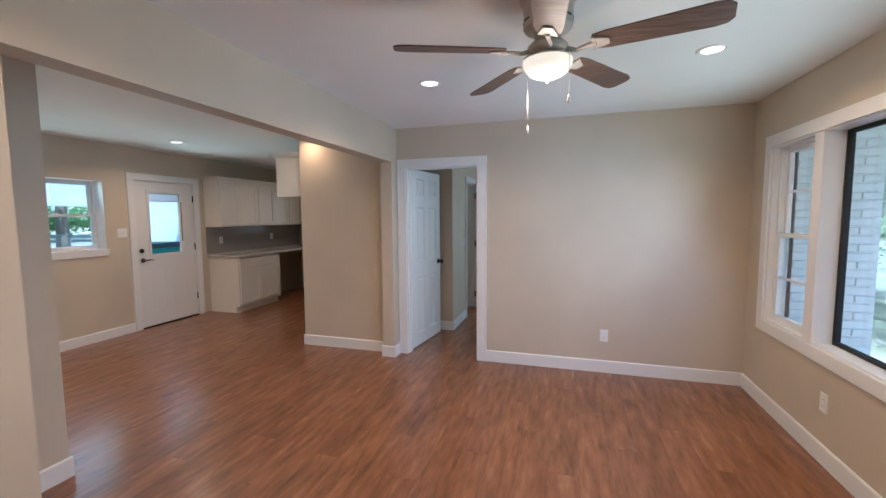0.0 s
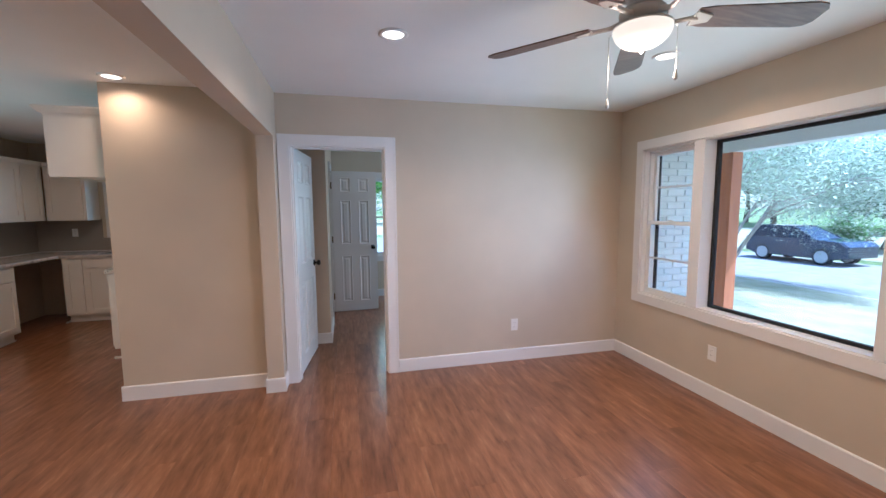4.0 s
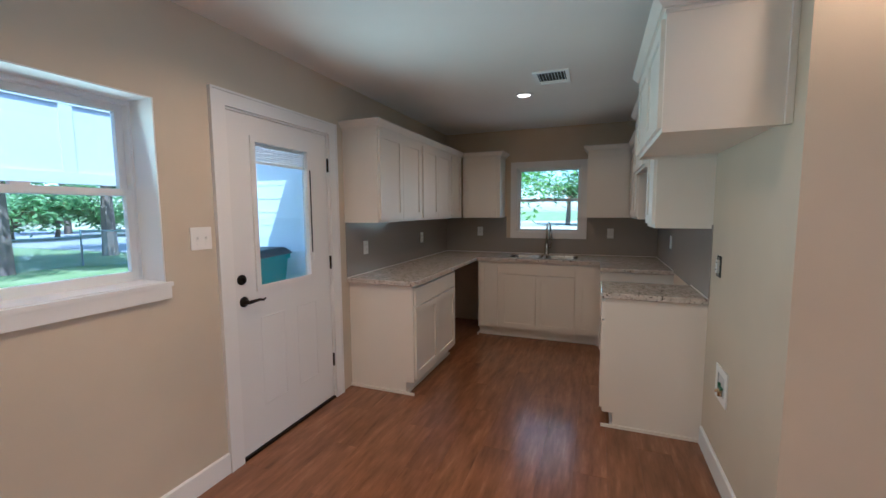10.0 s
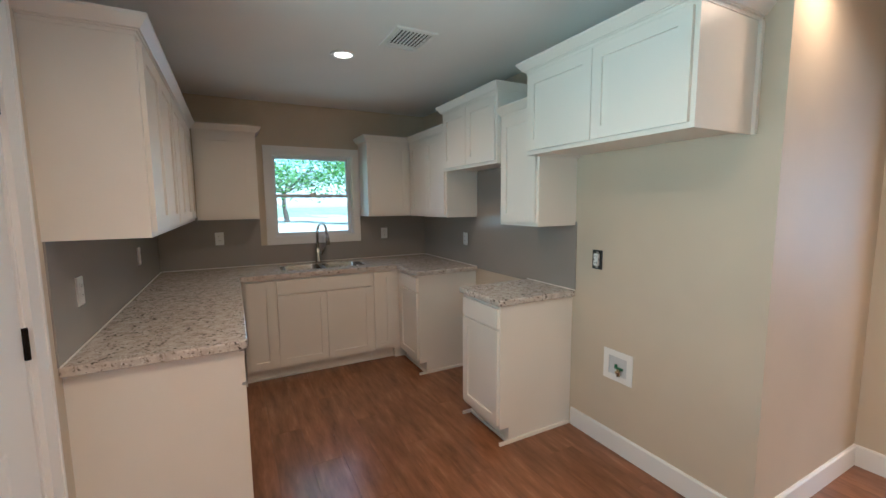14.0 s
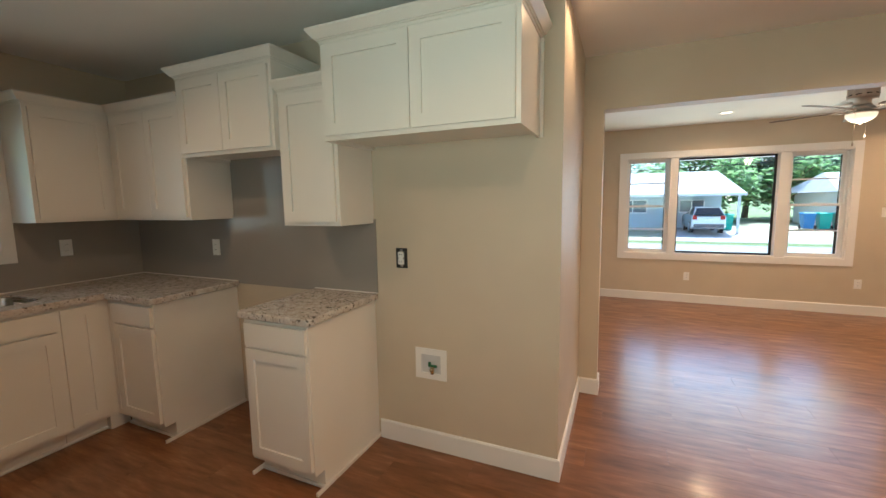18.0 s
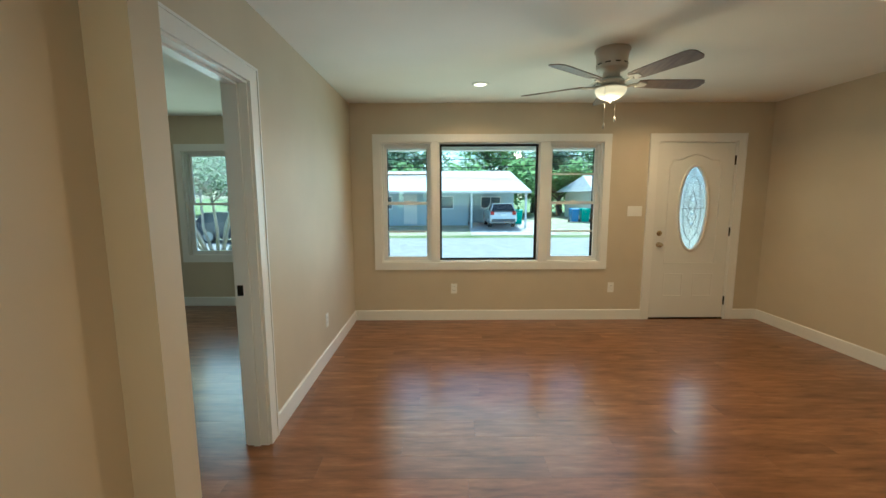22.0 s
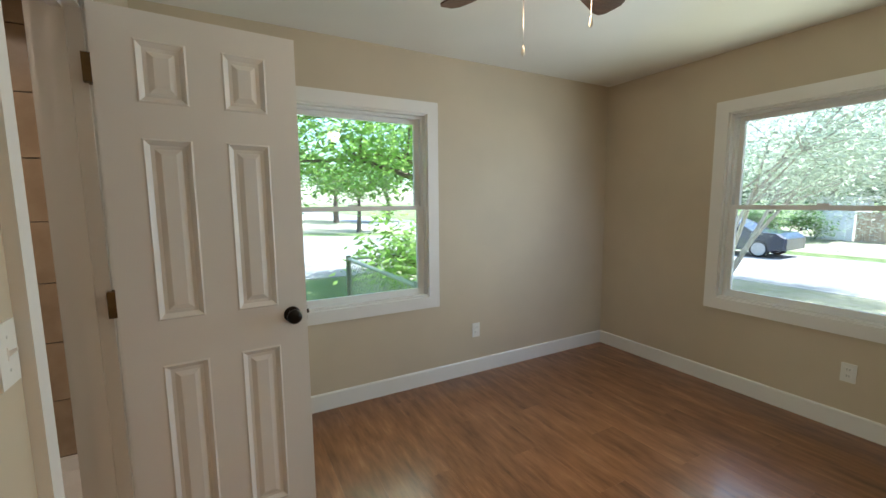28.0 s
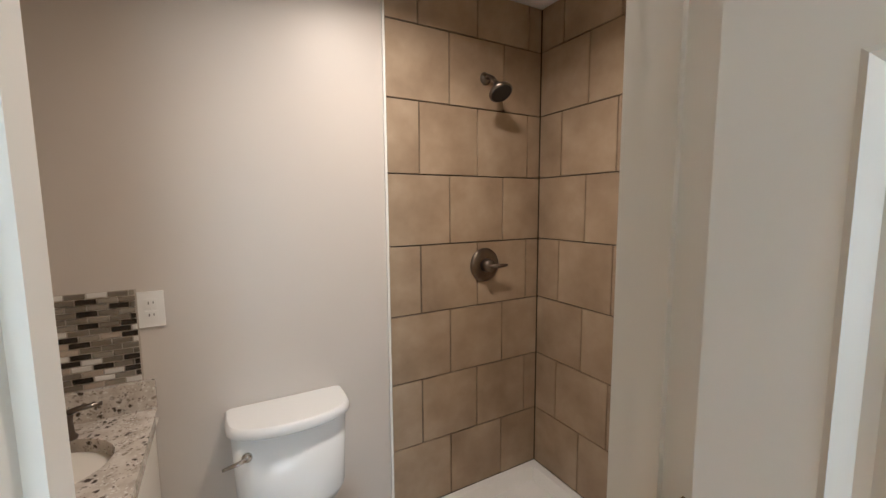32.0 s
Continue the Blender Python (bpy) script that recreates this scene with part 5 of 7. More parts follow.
# shower walls: backing, tiles and edge trim
T0 = 6.852
backing_w = setting("shower_wall_west", boxes(((XBW, T0, 0.09), (XBW + 0.010, YX, H - 0.007))), grout_dark, "beige tiled shower wall with dark grout", "tiled wall")
backing_n = setting("shower_wall_north", boxes(((XBW + 0.010, YX - 0.010, 0.09), (XC0, YX, H - 0.007))), grout_dark, "beige tiled shower wall with dark grout", "tiled wall")
setting("tile_trim", boxes(((XBW + 0.010, T0 - 0.010, 0.0), (XBW + 0.022, T0, H - 0.007))), plastic_white, "white tile edge trim", "trim")
rows_z = [0.105 + 0.3033 * k for k in range(9)]
TILE_CACHE = {}


def tile_piece(parent, lx, lz, m, material, t=0.007):
    key = (round(lx, 3), round(lz, 3), material.name)
    if key not in TILE_CACHE:
        bm = bmesh.new()
        e = 0.0015
        frustum(bm, [(0, 0, 0), (lx, 0, 0), (lx, 0, lz), (0, 0, lz)], [(e, -t, e), (lx - e, -t, e), (lx - e, -t, lz - e), (e, -t, lz - e)])
        bmesh.ops.recalc_face_normals(bm, faces=bm.faces)
        me = bpy.data.meshes.new("tile")
        bm.to_mesh(me)
        bm.free()
        me.materials.append(material)
        TILE_CACHE[key] = me
    ob = new("tile", TILE_CACHE[key])
    ob.matrix_basis = m
    ob.parent = parent
    return ob


def tile_rows(parent, place, u0, u1, starts, wide):
    for k, z in enumerate(rows_z):
        top = min(z + 0.3033, H - 0.008)
        if top - z < 0.02:
            continue
        u = starts[k % 2]
        while u < u1:
            a, b = max(u, u0), min(u + wide, u1)
            if b - a > 0.02:
                tile_piece(parent, b - a - 0.0040, top - z - 0.0038, place(a, z), shower_tile)
            u += wide


tile_rows(backing_w, lambda u, z: pose(XBW + 0.0104, u + 0.00175, z + 0.00175, 0, 0, WEST), T0, YX - 0.018, (T0, T0 - 0.148), 0.296)
tile_rows(backing_n, lambda u, z: pose(u + 0.0025, YX - 0.0104, z + 0.0025, 0, 0, NORTH), XBW + 0.018, XC0, (-2.235, -2.387), 0.305)
# shower pan
drain_steel = mat("drain_steel", (0.62, 0.6, 0.57), 0.35, 0.6)
pan = thing("shower_pan", pose((XBW + XC0) / 2, (T0 + YX) / 2, 0), "white acrylic shower pan with a drain", "shower pan")
hx, hy = (XC0 - XBW) / 2 - 0.012, (YX - T0) / 2 - 0.012
bm = bmesh.new()
lo = [(-hx, -hy), (hx, -hy), (hx, hy), (-hx, hy)]
loops = []
for inset, z in ((0, 0.0), (0, 0.10), (0.012, 0.108), (0.045, 0.105), (0.075, 0.055), (hx * 0.8, 0.040)):
    loops.append([bm.verts.new((x - math.copysign(min(inset, hx * 0.9), x), y - math.copysign(min(inset, hy * 0.9), y), z)) for x, y in lo])
for p, q in zip(loops, loops[1:]):
    for k in range(4):
        bm.faces.new((p[k], p[(k + 1) % 4], q[(k + 1) % 4], q[k]))
bm.faces.new(loops[-1])
part("basin", bm, acrylic, pan)
part("drain", turned(bmesh.new(), [(0.036, 0.040), (0.036, 0.044), (0.03, 0.046), (0.01, 0.045)], 20), drain_steel, pan, "round metal drain", smooth=True)

# shower head and valve
dark_nickel = mottled("dark_nickel", [(0.3, (0.16, 0.13, 0.11)), (0.8, (0.27, 0.235, 0.20))], 20, 0.28, metal=1.0, depth=0.03)
sh = thing("shower", pose(XBW + 0.018, 7.335, 2.06, 0, 0, 0), "brushed nickel shower head on a bent arm", "shower head")
out = Matrix.Rotation(radians(90), 4, "Y")
part("flange", turned(bmesh.new(), [(0.028, 0.0), (0.028, 0.005), (0.012, 0.014)], 18, out), dark_nickel, sh, smooth=True)
part("arm", tube(bmesh.new(), [(0.005, 0, 0), (0.035, 0, 0.002), (0.065, 0, -0.015), (0.085, 0, -0.04)], 0.009, 10), dark_nickel, sh, smooth=True)
tilt = Matrix.Translation((0.085, 0, -0.04)) @ Matrix.Rotation(radians(145), 4, "Y")
part("head", turned(bmesh.new(), [(0.012, 0.0), (0.016, 0.012), (0.022, 0.022), (0.050, 0.050), (0.053, 0.060), (0.049, 0.066), (0.02, 0.067)], 24, tilt), dark_nickel, sh, smooth=True)
part("spray_face", turned(bmesh.new(), [(0.046, 0.0665), (0.044, 0.0685), (0.02, 0.069)], 24, tilt), slot_dark, sh)
vl = thing("shower_valve", pose(XBW + 0.018, 7.335, 1.207), "round brushed nickel shower valve with a lever", "valve")
part("escutcheon", turned(bmesh.new(), [(0.080, 0.0), (0.080, 0.005), (0.070, 0.012), (0.040, 0.016)], 32, out), dark_nickel, vl, smooth=True)
bm = turned(bmesh.new(), [(0.032, 0.014), (0.030, 0.045), (0.024, 0.055)], 20, out)
tube(bm, [(0.045, 0, 0), (0.052, 0.05, -0.004), (0.055, 0.095, -0.002)], [0.011, 0.009, 0.007], 10)
part("lever", bm, dark_nickel, vl, smooth=True)

# toilet
toilet = thing("toilet", pose(XBW + 0.012, 6.425, 0, 0, 0, -90), "white porcelain two-piece toilet", "toilet")


def rounded(w0, w1, y0, y1, z, bow, n=16):
    """An outline: flat at the wall side, bowed at the front."""
    d = 0.085
    pts = [(-w0 + 0.012, y0), (w0 - 0.012, y0), (w0, y0 + 0.012)]
    for k in range(n + 1):
        t = k / n
        pts.append((w1 * math.cos(math.pi * t), y1 - d + (bow + d) * math.sin(math.pi * t) ** 0.62 if 0 < k < n else y1 - d))
    pts.append((-w0, y0 + 0.012))
    return [(x, y, z) for x, y in pts]


def lofted(name, loops, material, parent, label=""):
    bm = bmesh.new()
    vs = [[bm.verts.new(p) for p in lp] for lp in loops]
    k = len(vs[0])
    for p, q in zip(vs, vs[1:]):
        for i in range(k):
            bm.faces.new((p[i], p[(i + 1) % k], q[(i + 1) % k], q[i]))
    bm.faces.new(vs[0][::-1])
    bm.faces.new(vs[-1])
    ob = part(name, bm, material, parent, label)
    for f in ob.data.polygons:
        f.use_smooth = len(f.vertices) == 4
    return ob


tank = lofted("tank", [rounded(0.165, 0.165, 0.01, 0.145, 0.405, 0.03), rounded(0.185, 0.185, 0.006, 0.155, 0.445, 0.035), rounded(0.194, 0.194, 0.004, 0.165, 0.735, 0.04)], porcelain, toilet)
lid = lofted("tank_lid", [rounded(0.199, 0.199, 0.002, 0.168, 0.735, 0.044), rounded(0.208, 0.208, 0.001, 0.174, 0.743, 0.048), rounded(0.208, 0.208, 0.001, 0.174, 0.763, 0.048), rounded(0.200, 0.200, 0.006, 0.168, 0.775, 0.044)], porcelain, toilet)
bm = turned(bmesh.new(), [(0.016, 0), (0.016, 0.008), (0.010, 0.014)], 14, Matrix.Translation((0.150, 0.182, 0.68)) @ Matrix.Rotation(radians(-90), 4, "X"))
tube(bm, [(0.150, 0.196, 0.68), (0.18, 0.200, 0.675), (0.222, 0.198, 0.667)], [0.008, 0.007, 0.005], 8)
part("flush_lever", bm, nickel, toilet, "metal flush lever", smooth=True)


def ellipse(cy, rx, ry, z, n=20, front=1.0):
    return [(rx * math.cos(2 * math.pi * k / n), cy + ry * math.sin(2 * math.pi * k / n) * (front if math.sin(2 * math.pi * k / n) > 0 else 1), z) for k in range(n)]


lofted("bowl", [ellipse(0.33, 0.10, 0.22, 0.0), ellipse(0.33, 0.10, 0.20, 0.06), ellipse(0.36, 0.12, 0.20, 0.20), ellipse(0.42, 0.175, 0.25, 0.36), ellipse(0.42, 0.18, 0.26, 0.385)], porcelain, toilet)
lofted("seat", [ellipse(0.43, 0.182, 0.25, 0.386), ellipse(0.43, 0.186, 0.255, 0.396), ellipse(0.43, 0.186, 0.255, 0.406)], plastic_white, toilet)
lofted("seat_lid", [ellipse(0.43, 0.186, 0.255, 0.407), ellipse(0.43, 0.186, 0.255, 0.418), ellipse(0.43, 0.175, 0.245, 0.425)], plastic_white, toilet)

# vanity with granite top, basin and glass mosaic
vy0, vy1, vx1 = 5.432, 6.03, XBW + 0.012 + 0.50
van = thing("vanity_cabinet", pose(vx1 - 0.02, vy0, 0, 0, 0, 90), "white shaker bathroom vanity cabinet", "cabinet")
part("body", boxes(((0, 0, 0.10), (0.585, 0.478, 0.80)), ((0, 0.06, 0), (0.585, 0.478, 0.10))), cabinet_paint, van)
cab_door(van, 0.02, 0.29, 0.13, 0.78)
cab_door(van, 0.295, 0.565, 0.13, 0.78)
bx, by = XBW + 0.27, 5.76
bm = bmesh.new()
N = 32
edge_pts = []
for k in range(N):
    a = 2 * math.pi * k / N
    c, s = math.cos(a), math.sin(a)
    ex_, ey_ = (vx1 - bx if c > 0 else bx - (XBW + 0.012)), (vy1 - by if s > 0 else by - vy0)
    q = min(ex_ / max(abs(c), 1e-6), ey_ / max(abs(s), 1e-6))
    edge_pts.append(((bx + 0.155 * c, by + 0.20 * s), (bx + q * c, by + q * s)))
corner = [(vx1, vy1), (XBW + 0.012, vy1), (XBW + 0.012, vy0), (vx1, vy0)]
tops = [[bm.verts.new((p[0], p[1], z)) for p, _ in edge_pts] for z in (0.84, 0.80)]
outs = [[bm.verts.new((q[0], q[1], z)) for _, q in edge_pts] for z in (0.84, 0.80)]
for k in range(N):
    j = (k + 1) % N
    bm.faces.new((tops[0][k], tops[0][j], outs[0][j], outs[0][k]))
    bm.faces.new((tops[1][j], tops[1][k], outs[1][k], outs[1][j]))
    bm.faces.new((outs[0][k], outs[0][j], outs[1][j], outs[1][k]))
    bm.faces.new((tops[0][j], tops[0][k], tops[1][k], tops[1][j]))
for cxy in corner:
    near = sorted(range(N), key=lambda k: (edge_pts[k][1][0] - cxy[0]) ** 2 + (edge_pts[k][1][1] - cxy[1]) ** 2)[:2]
    for lay, z in ((0, 0.84), (1, 0.80)):
        v = bm.verts.new((*cxy, z))
        try:
            bm.faces.new((outs[lay][near[0]], outs[lay][near[1]], v))
        except ValueError:
            pass
top = thing("worktop", pose(0, 0, 0), "speckled granite vanity top with a splash", "worktop")
part("slab", bm, granite, top)
part("back_splash", boxes(((XBW + 0.012, vy0, 0.8405), (XBW + 0.034, vy1, 0.935))), granite, top)
basin = thing("wash_basin", pose(bx, by, 0.80), "white undermount oval wash basin", "sink")
lofted_loops = [[(rx * math.cos(2 * math.pi * k / 28), ry * math.sin(2 * math.pi * k / 28), z) for k in range(28)] for rx, ry, z in ((0.163, 0.208, 0.0), (0.150, 0.19, -0.06), (0.11, 0.14, -0.115), (0.03, 0.035, -0.135))]
bm = bmesh.new()
vs = [[bm.verts.new(p) for p in lp] for lp in lofted_loops]
for p, q in zip(vs, vs[1:]):
    for i in range(28):
        bm.faces.new((p[i], q[i], q[(i + 1) % 28], p[(i + 1) % 28]))
bm.faces.new(vs[-1])
part("bowl", bm, porcelain, basin, smooth=True)
part("drain", turned(bmesh.new(), [(0.03, -0.133), (0.03, -0.128), (0.01, -0.127)], 16), nickel, basin)
tp = thing("basin_tap", pose(-2.125, 5.828, 0.84), "brushed nickel single-handle basin tap", "tap")
part("base", turned(bmesh.new(), [(0.026, 0), (0.026, 0.006), (0.020, 0.012), (0.018, 0.05), (0.020, 0.066), (0.012, 0.074)], 18), dark_nickel, tp, smooth=True)
part("spout", tube(bmesh.new(), [(0.0, 0, 0.045), (0.05, -0.01, 0.058), (0.10, -0.02, 0.05), (0.12, -0.024, 0.035)], [0.013, 0.012, 0.011, 0.010], 10), dark_nickel, tp, smooth=True)
part("handle", tube(bmesh.new(), [(0.0, 0, 0.072), (0.0, 0.03, 0.082), (0.0, 0.085, 0.086)], [0.010, 0.008, 0.007], 8), dark_nickel, tp, smooth=True)

# glass mosaic of small bricks
mosaic_mats = [mat("mosaic_" + n, c, 0.08, coat=0.4) for n, c in (("black", (0.022, 0.017, 0.013)), ("taupe", (0.19, 0.165, 0.13)), ("grey", (0.28, 0.255, 0.21)), ("pale", (0.72, 0.70, 0.66)), ("beige", (0.45, 0.38, 0.31)))]
mo = setting("mosaic_splash", boxes(((XBW + 0.012, vy0, 0.936), (XBW + 0.017, 6.0, 1.235))), mat("mosaic_grout", (0.46, 0.41, 0.35), 0.8), "grey, black and white glass mosaic backsplash", "backsplash")
rng = random.Random(5)
bh, bl = 0.0186, 0.0515
last = 1
for r in range(16):
    z = 0.9385 + r * bh
    u = 5.44 + (0.027 if r % 2 else 0.0)
    while u < 5.998:
        a, b = u, min(u + bl, 5.998)
        if b - a > 0.012:
            pick = rng.choices(range(5), (34, 30, 18, 14, 6))[0]
            if pick == last and pick in (0, 3):
                pick = 1
            last = pick
            tile_piece(mo, b - a - 0.003, bh - 0.003, pose(XBW + 0.0172, a, z, 0, 0, WEST), mosaic_mats[pick], 0.003)
        u += bl
plate(XBW + 0.012, 6.035, 1.165, WEST, "white outlet beside the mosaic splash", gang=1)
setting("bath_floor", boxes(((XBW + 0.012, 5.43, -0.012), (XC0, T0, 0.002))), mottled("bath_vinyl", [(0.3, (0.42, 0.35, 0.28)), (0.7, (0.52, 0.45, 0.37))], 4, 0.35), "beige tiled bathroom floor", "floor")
can_light(XBW + 0.62, 6.78, BATH_WATTS, 150, (1.0, 0.77, 0.56))

# ---- outdoors ----
G = -0.35
grass = mottled("grass", [(0.25, (0.11, 0.17, 0.05)), (0.5, (0.19, 0.25, 0.09)), (0.75, (0.30, 0.33, 0.16))], 1.1, 0.9, 90, 0.8, 0.03)
pale_lawn = mottled("dry_lawn", [(0.3, (0.34, 0.34, 0.20)), (0.6, (0.46, 0.43, 0.30)), (0.8, (0.55, 0.51, 0.40))], 1.6, 0.95, 90, 0.8, 0.03)
concrete = mottled("concrete", [(0.3, (0.42, 0.40, 0.37)), (0.7, (0.55, 0.53, 0.50))], 1.5, 0.85, 120, 0.3)
old_concrete = mottled("old_concrete", [(0.3, (0.36, 0.345, 0.32)), (0.7, (0.47, 0.45, 0.42))], 1.8, 0.85, 120, 0.3)
asphalt = mottled("asphalt", [(0.3, (0.24, 0.235, 0.225)), (0.7, (0.34, 0.33, 0.32))], 2.0, 0.9, 150, 0.4)
cedar = mottled("cedar", [(0.3, (0.40, 0.13, 0.05)), (0.7, (0.55, 0.21, 0.085))], 4, 0.6, 60, 0.2, stretch=(8, 8, 0.7))
siding_white = painted("siding_white", (0.74, 0.74, 0.72), 0.5, 60, 0.05, 0.02)
brick_white = mottled("brick_white", [(0.3, (0.66, 0.66, 0.63)), (0.7, (0.78, 0.78, 0.75))], 6, 0.75, 70, 0.5, random_shift=True)
bark = mottled("bark", [(0.3, (0.10, 0.075, 0.055)), (0.7, (0.22, 0.17, 0.13))], 7, 0.9, 25, 0.9, 0.02, stretch=(3, 3, 0.6))
pale_bark = mottled("pale_bark", [(0.3, (0.30, 0.26, 0.23)), (0.7, (0.48, 0.44, 0.40))], 6, 0.8, 25, 0.5, 0.01, stretch=(3, 3, 0.6))
roof_pale = mottled("roof_pale", [(0.3, (0.52, 0.51, 0.50)), (0.7, (0.64, 0.63, 0.62))], 3, 0.8, 60, 0.4)
house_blue = painted("house_blue", (0.46, 0.55, 0.60), 0.6, 30, 0.1, 0.03)
fence_wood = mottled("fence_wood", [(0.3, (0.36, 0.27, 0.18)), (0.7, (0.52, 0.40, 0.27))], 3, 0.8, 40, 0.4, stretch=(6, 6, 0.6))
wire = mat("fence_wire", (0.42, 0.46, 0.47), 0.4, 0.7)


def leaf_mat(name, a, b):
    m = mat(name, a, 0.5, spec=0.3)
    n, l, bs = nodes_of(m)
    geo = n.new("ShaderNodeNewGeometry")
    l.new(ramp(m, geo.outputs["Random Per Island"], [(0.0, a), (1.0, b)]), bs.inputs["Base Color"])
    bs.inputs["Transmission Weight"].default_value = 0.0
    tr = n.new("ShaderNodeBsdfTranslucent")
    mx = n.new("ShaderNodeMixShader")
    tr.inputs["Color"].default_value = (b[0] * 1.6, b[1] * 1.7, b[2] * 1.5, 1)
    mx.inputs["Fac"].default_value = 0.55
    l.new(bs.outputs[0], mx.inputs[1])
    l.new(tr.outputs[0], mx.inputs[2])
    l.new(mx.outputs[0], n["Material Output"].inputs["Surface"])
    return m


# bloom's pale end holds glare besides blossom; dark is lifted and greyed for haze
leaf_green = leaf_mat("leaf_green", (0.065, 0.12, 0.045), (0.16, 0.25, 0.10))
leaf_dark = leaf_mat("leaf_dark", (0.05, 0.085, 0.055), (0.12, 0.17, 0.11))
leaf_bright = leaf_mat("leaf_bright", (0.09, 0.17, 0.07), (0.24, 0.34, 0.16))
leaf_bloom_glare = leaf_mat("leaf_bloom_glare", (0.06, 0.12, 0.055), (0.46, 0.47, 0.42))
leaf_lime = leaf_mat("leaf_lime", (0.085, 0.18, 0.038), (0.27, 0.39, 0.12))

# the yard and the streets: the ground falls from the house to the road and rises again
SLOPE = ((-400, G), (3.0, G), (7.5, -0.52), (11.7, -0.80), (12.0, -0.96), (20.3, -0.96), (20.6, -0.84), (24.0, -0.55), (400, -0.55))


def gz(x):
    for (xa, za), (xb, zb) in zip(SLOPE, SLOPE[1:]):
        if x <= xb:
            return za + (zb - za) * (x - xa) / (xb - xa)
    return SLOPE[-1][1]


def strip(name, x0, x1, y0, y1, lift, material, label, category, thick=0.3):
    """A sheet of ground that follows the slope, closed below."""
    xs = [x0] + [x for x, _ in SLOPE if x0 < x < x1] + [x1]
    bm = bmesh.new()
    rows = [[bm.verts.new((x, y, gz(x) + dz)) for y, dz in ((y0, lift), (y1, lift), (y1, lift - thick), (y0, lift - thick))] for x in xs]
    for p, q in zip(rows, rows[1:]):
        for k in range(4):
            bm.faces.new((p[k], q[k], q[(k + 1) % 4], p[(k + 1) % 4]))
    bm.faces.new(rows[0])
    bm.faces.new(rows[-1][::-1])
    bmesh.ops.recalc_face_normals(bm, faces=bm.faces)
    return setting(name, bm, material, label, category)


strip("ground", -400, 400, -400, 400, 0.0, grass, "mown green lawn", "ground")
strip("front_lawn", 2.9, 11.6, -9, 15.5, 0.012, pale_lawn, "sunlit dry front lawn", "ground", 0.05)
strip("road", 12.05, 20.2, -90, 110, 0.016, asphalt, "pale sunlit street", "road", 0.05)
setting("kerb", boxes(((11.70, -90, -1.1), (11.86, 110, -0.79))), concrete, "concrete kerb", "kerb", bevel=0.02)
strip("side_street", -90, 11.69, 14.4, 26.5, 0.014, asphalt, "pale sunlit side street", "road", 0.05)
strip("far_side_lawn", -90, 11.69, 29.0, 70.0, 0.010, pale_lawn, "dry lawn beyond the side street", "ground", 0.05)
strip("far_lawn", 20.61, 37.0, -40, 40, 0.008, pale_lawn, "dry lawn across the street", "ground", 0.05)
strip("far_drive", 20.61, 28.0, -3.4, 1.6, 0.02, concrete, "pale concrete driveway", "driveway", 0.05)
setting("porch_slab", boxes(((XE + 0.16, -1.2, G), (4.1, YN0 - 0.13, -0.10))), concrete, "concrete porch slab", "porch", bevel=0.01)
setting("patio_slab", boxes(((-8.6, 1.0, G), (XW - 0.2, 6.1, -0.08))), old_concrete, "concrete patio slab", "patio", bevel=0.01)
# porch roof, beam and posts
setting("porch_soffit", boxes(((XE + 0.16, -1.6, 2.36), (4.0, YN0 - 0.14, 2.42))), siding_white, "white porch ceiling", "soffit")
setting("porch_beam", boxes(((3.45, -1.6, 2.10), (3.63, 8.2, 2.36))), siding_white, "white porch beam", "beam", bevel=0.006)
setting("porch_roof", boxes(((XE - 0.4, -1.6, 2.57), (4.3, 8.05, 2.66))), roof_pale, "shingled porch roof edge", "roof")
setting("main_roof", boxes(((XW - 0.9, -2.0, 2.70), (XE, 8.05, 2.80))), roof_pale, "shingled house roof", "roof")
for y in (4.50, -1.0):
    o = thing("porch_post", pose(3.54, y, -0.10), "square cedar porch post", "post", "porch posts")
    if y > 0:
        o.location.z = G
    part("shaft", boxes(((-0.07, -0.07, 0), (0.07, 0.07, 2.10 - o.location.z))), cedar, o, bevel=0.006)
# painted brick of the bedroom's side wall
brick_wall = setting("wall_brick_side", boxes(((XE + 0.161, YN0 - 0.10, G), (XB + 0.16, YN0 - 0.001, 2.36))), siding_white, "white painted brick side wall", "wall")
me_cache = {}
for r in range(40):
    z = G + 0.008 + r * 0.0675
    if z < 0.30 or z > 2.28:
        continue
    u = XE + 0.166 - (0.105 if r % 2 else 0.0)
    while u < XB + 0.15:
        a, b = max(u, XE + 0.166), min(u + 0.20, XB + 0.155)
        if b - a > 0.03:
            key = round(b - a, 3)
            if key not in me_cache:
                bm = bmesh.new()
                frustum(bm, [(0, 0, 0), (b - a, 0, 0), (b - a, 0, 0.057), (0, 0, 0.057)], [(0.004, -0.012, 0.004), (b - a - 0.004, -0.012, 0.004), (b - a - 0.004, -0.012, 0.053), (0.004, -0.012, 0.053)])
                bmesh.ops.recalc_face_normals(bm, faces=bm.faces)
                me = bpy.data.meshes.new("brick")
                bm.to_mesh(me)
                bm.free()
                me.materials.append(brick_white)
                me_cache[key] = me
            ob = new("brick", me_cache[key])
            ob.location = (a, YN0 - 0.101, z)
            ob.parent = brick_wall
        u += 0.21
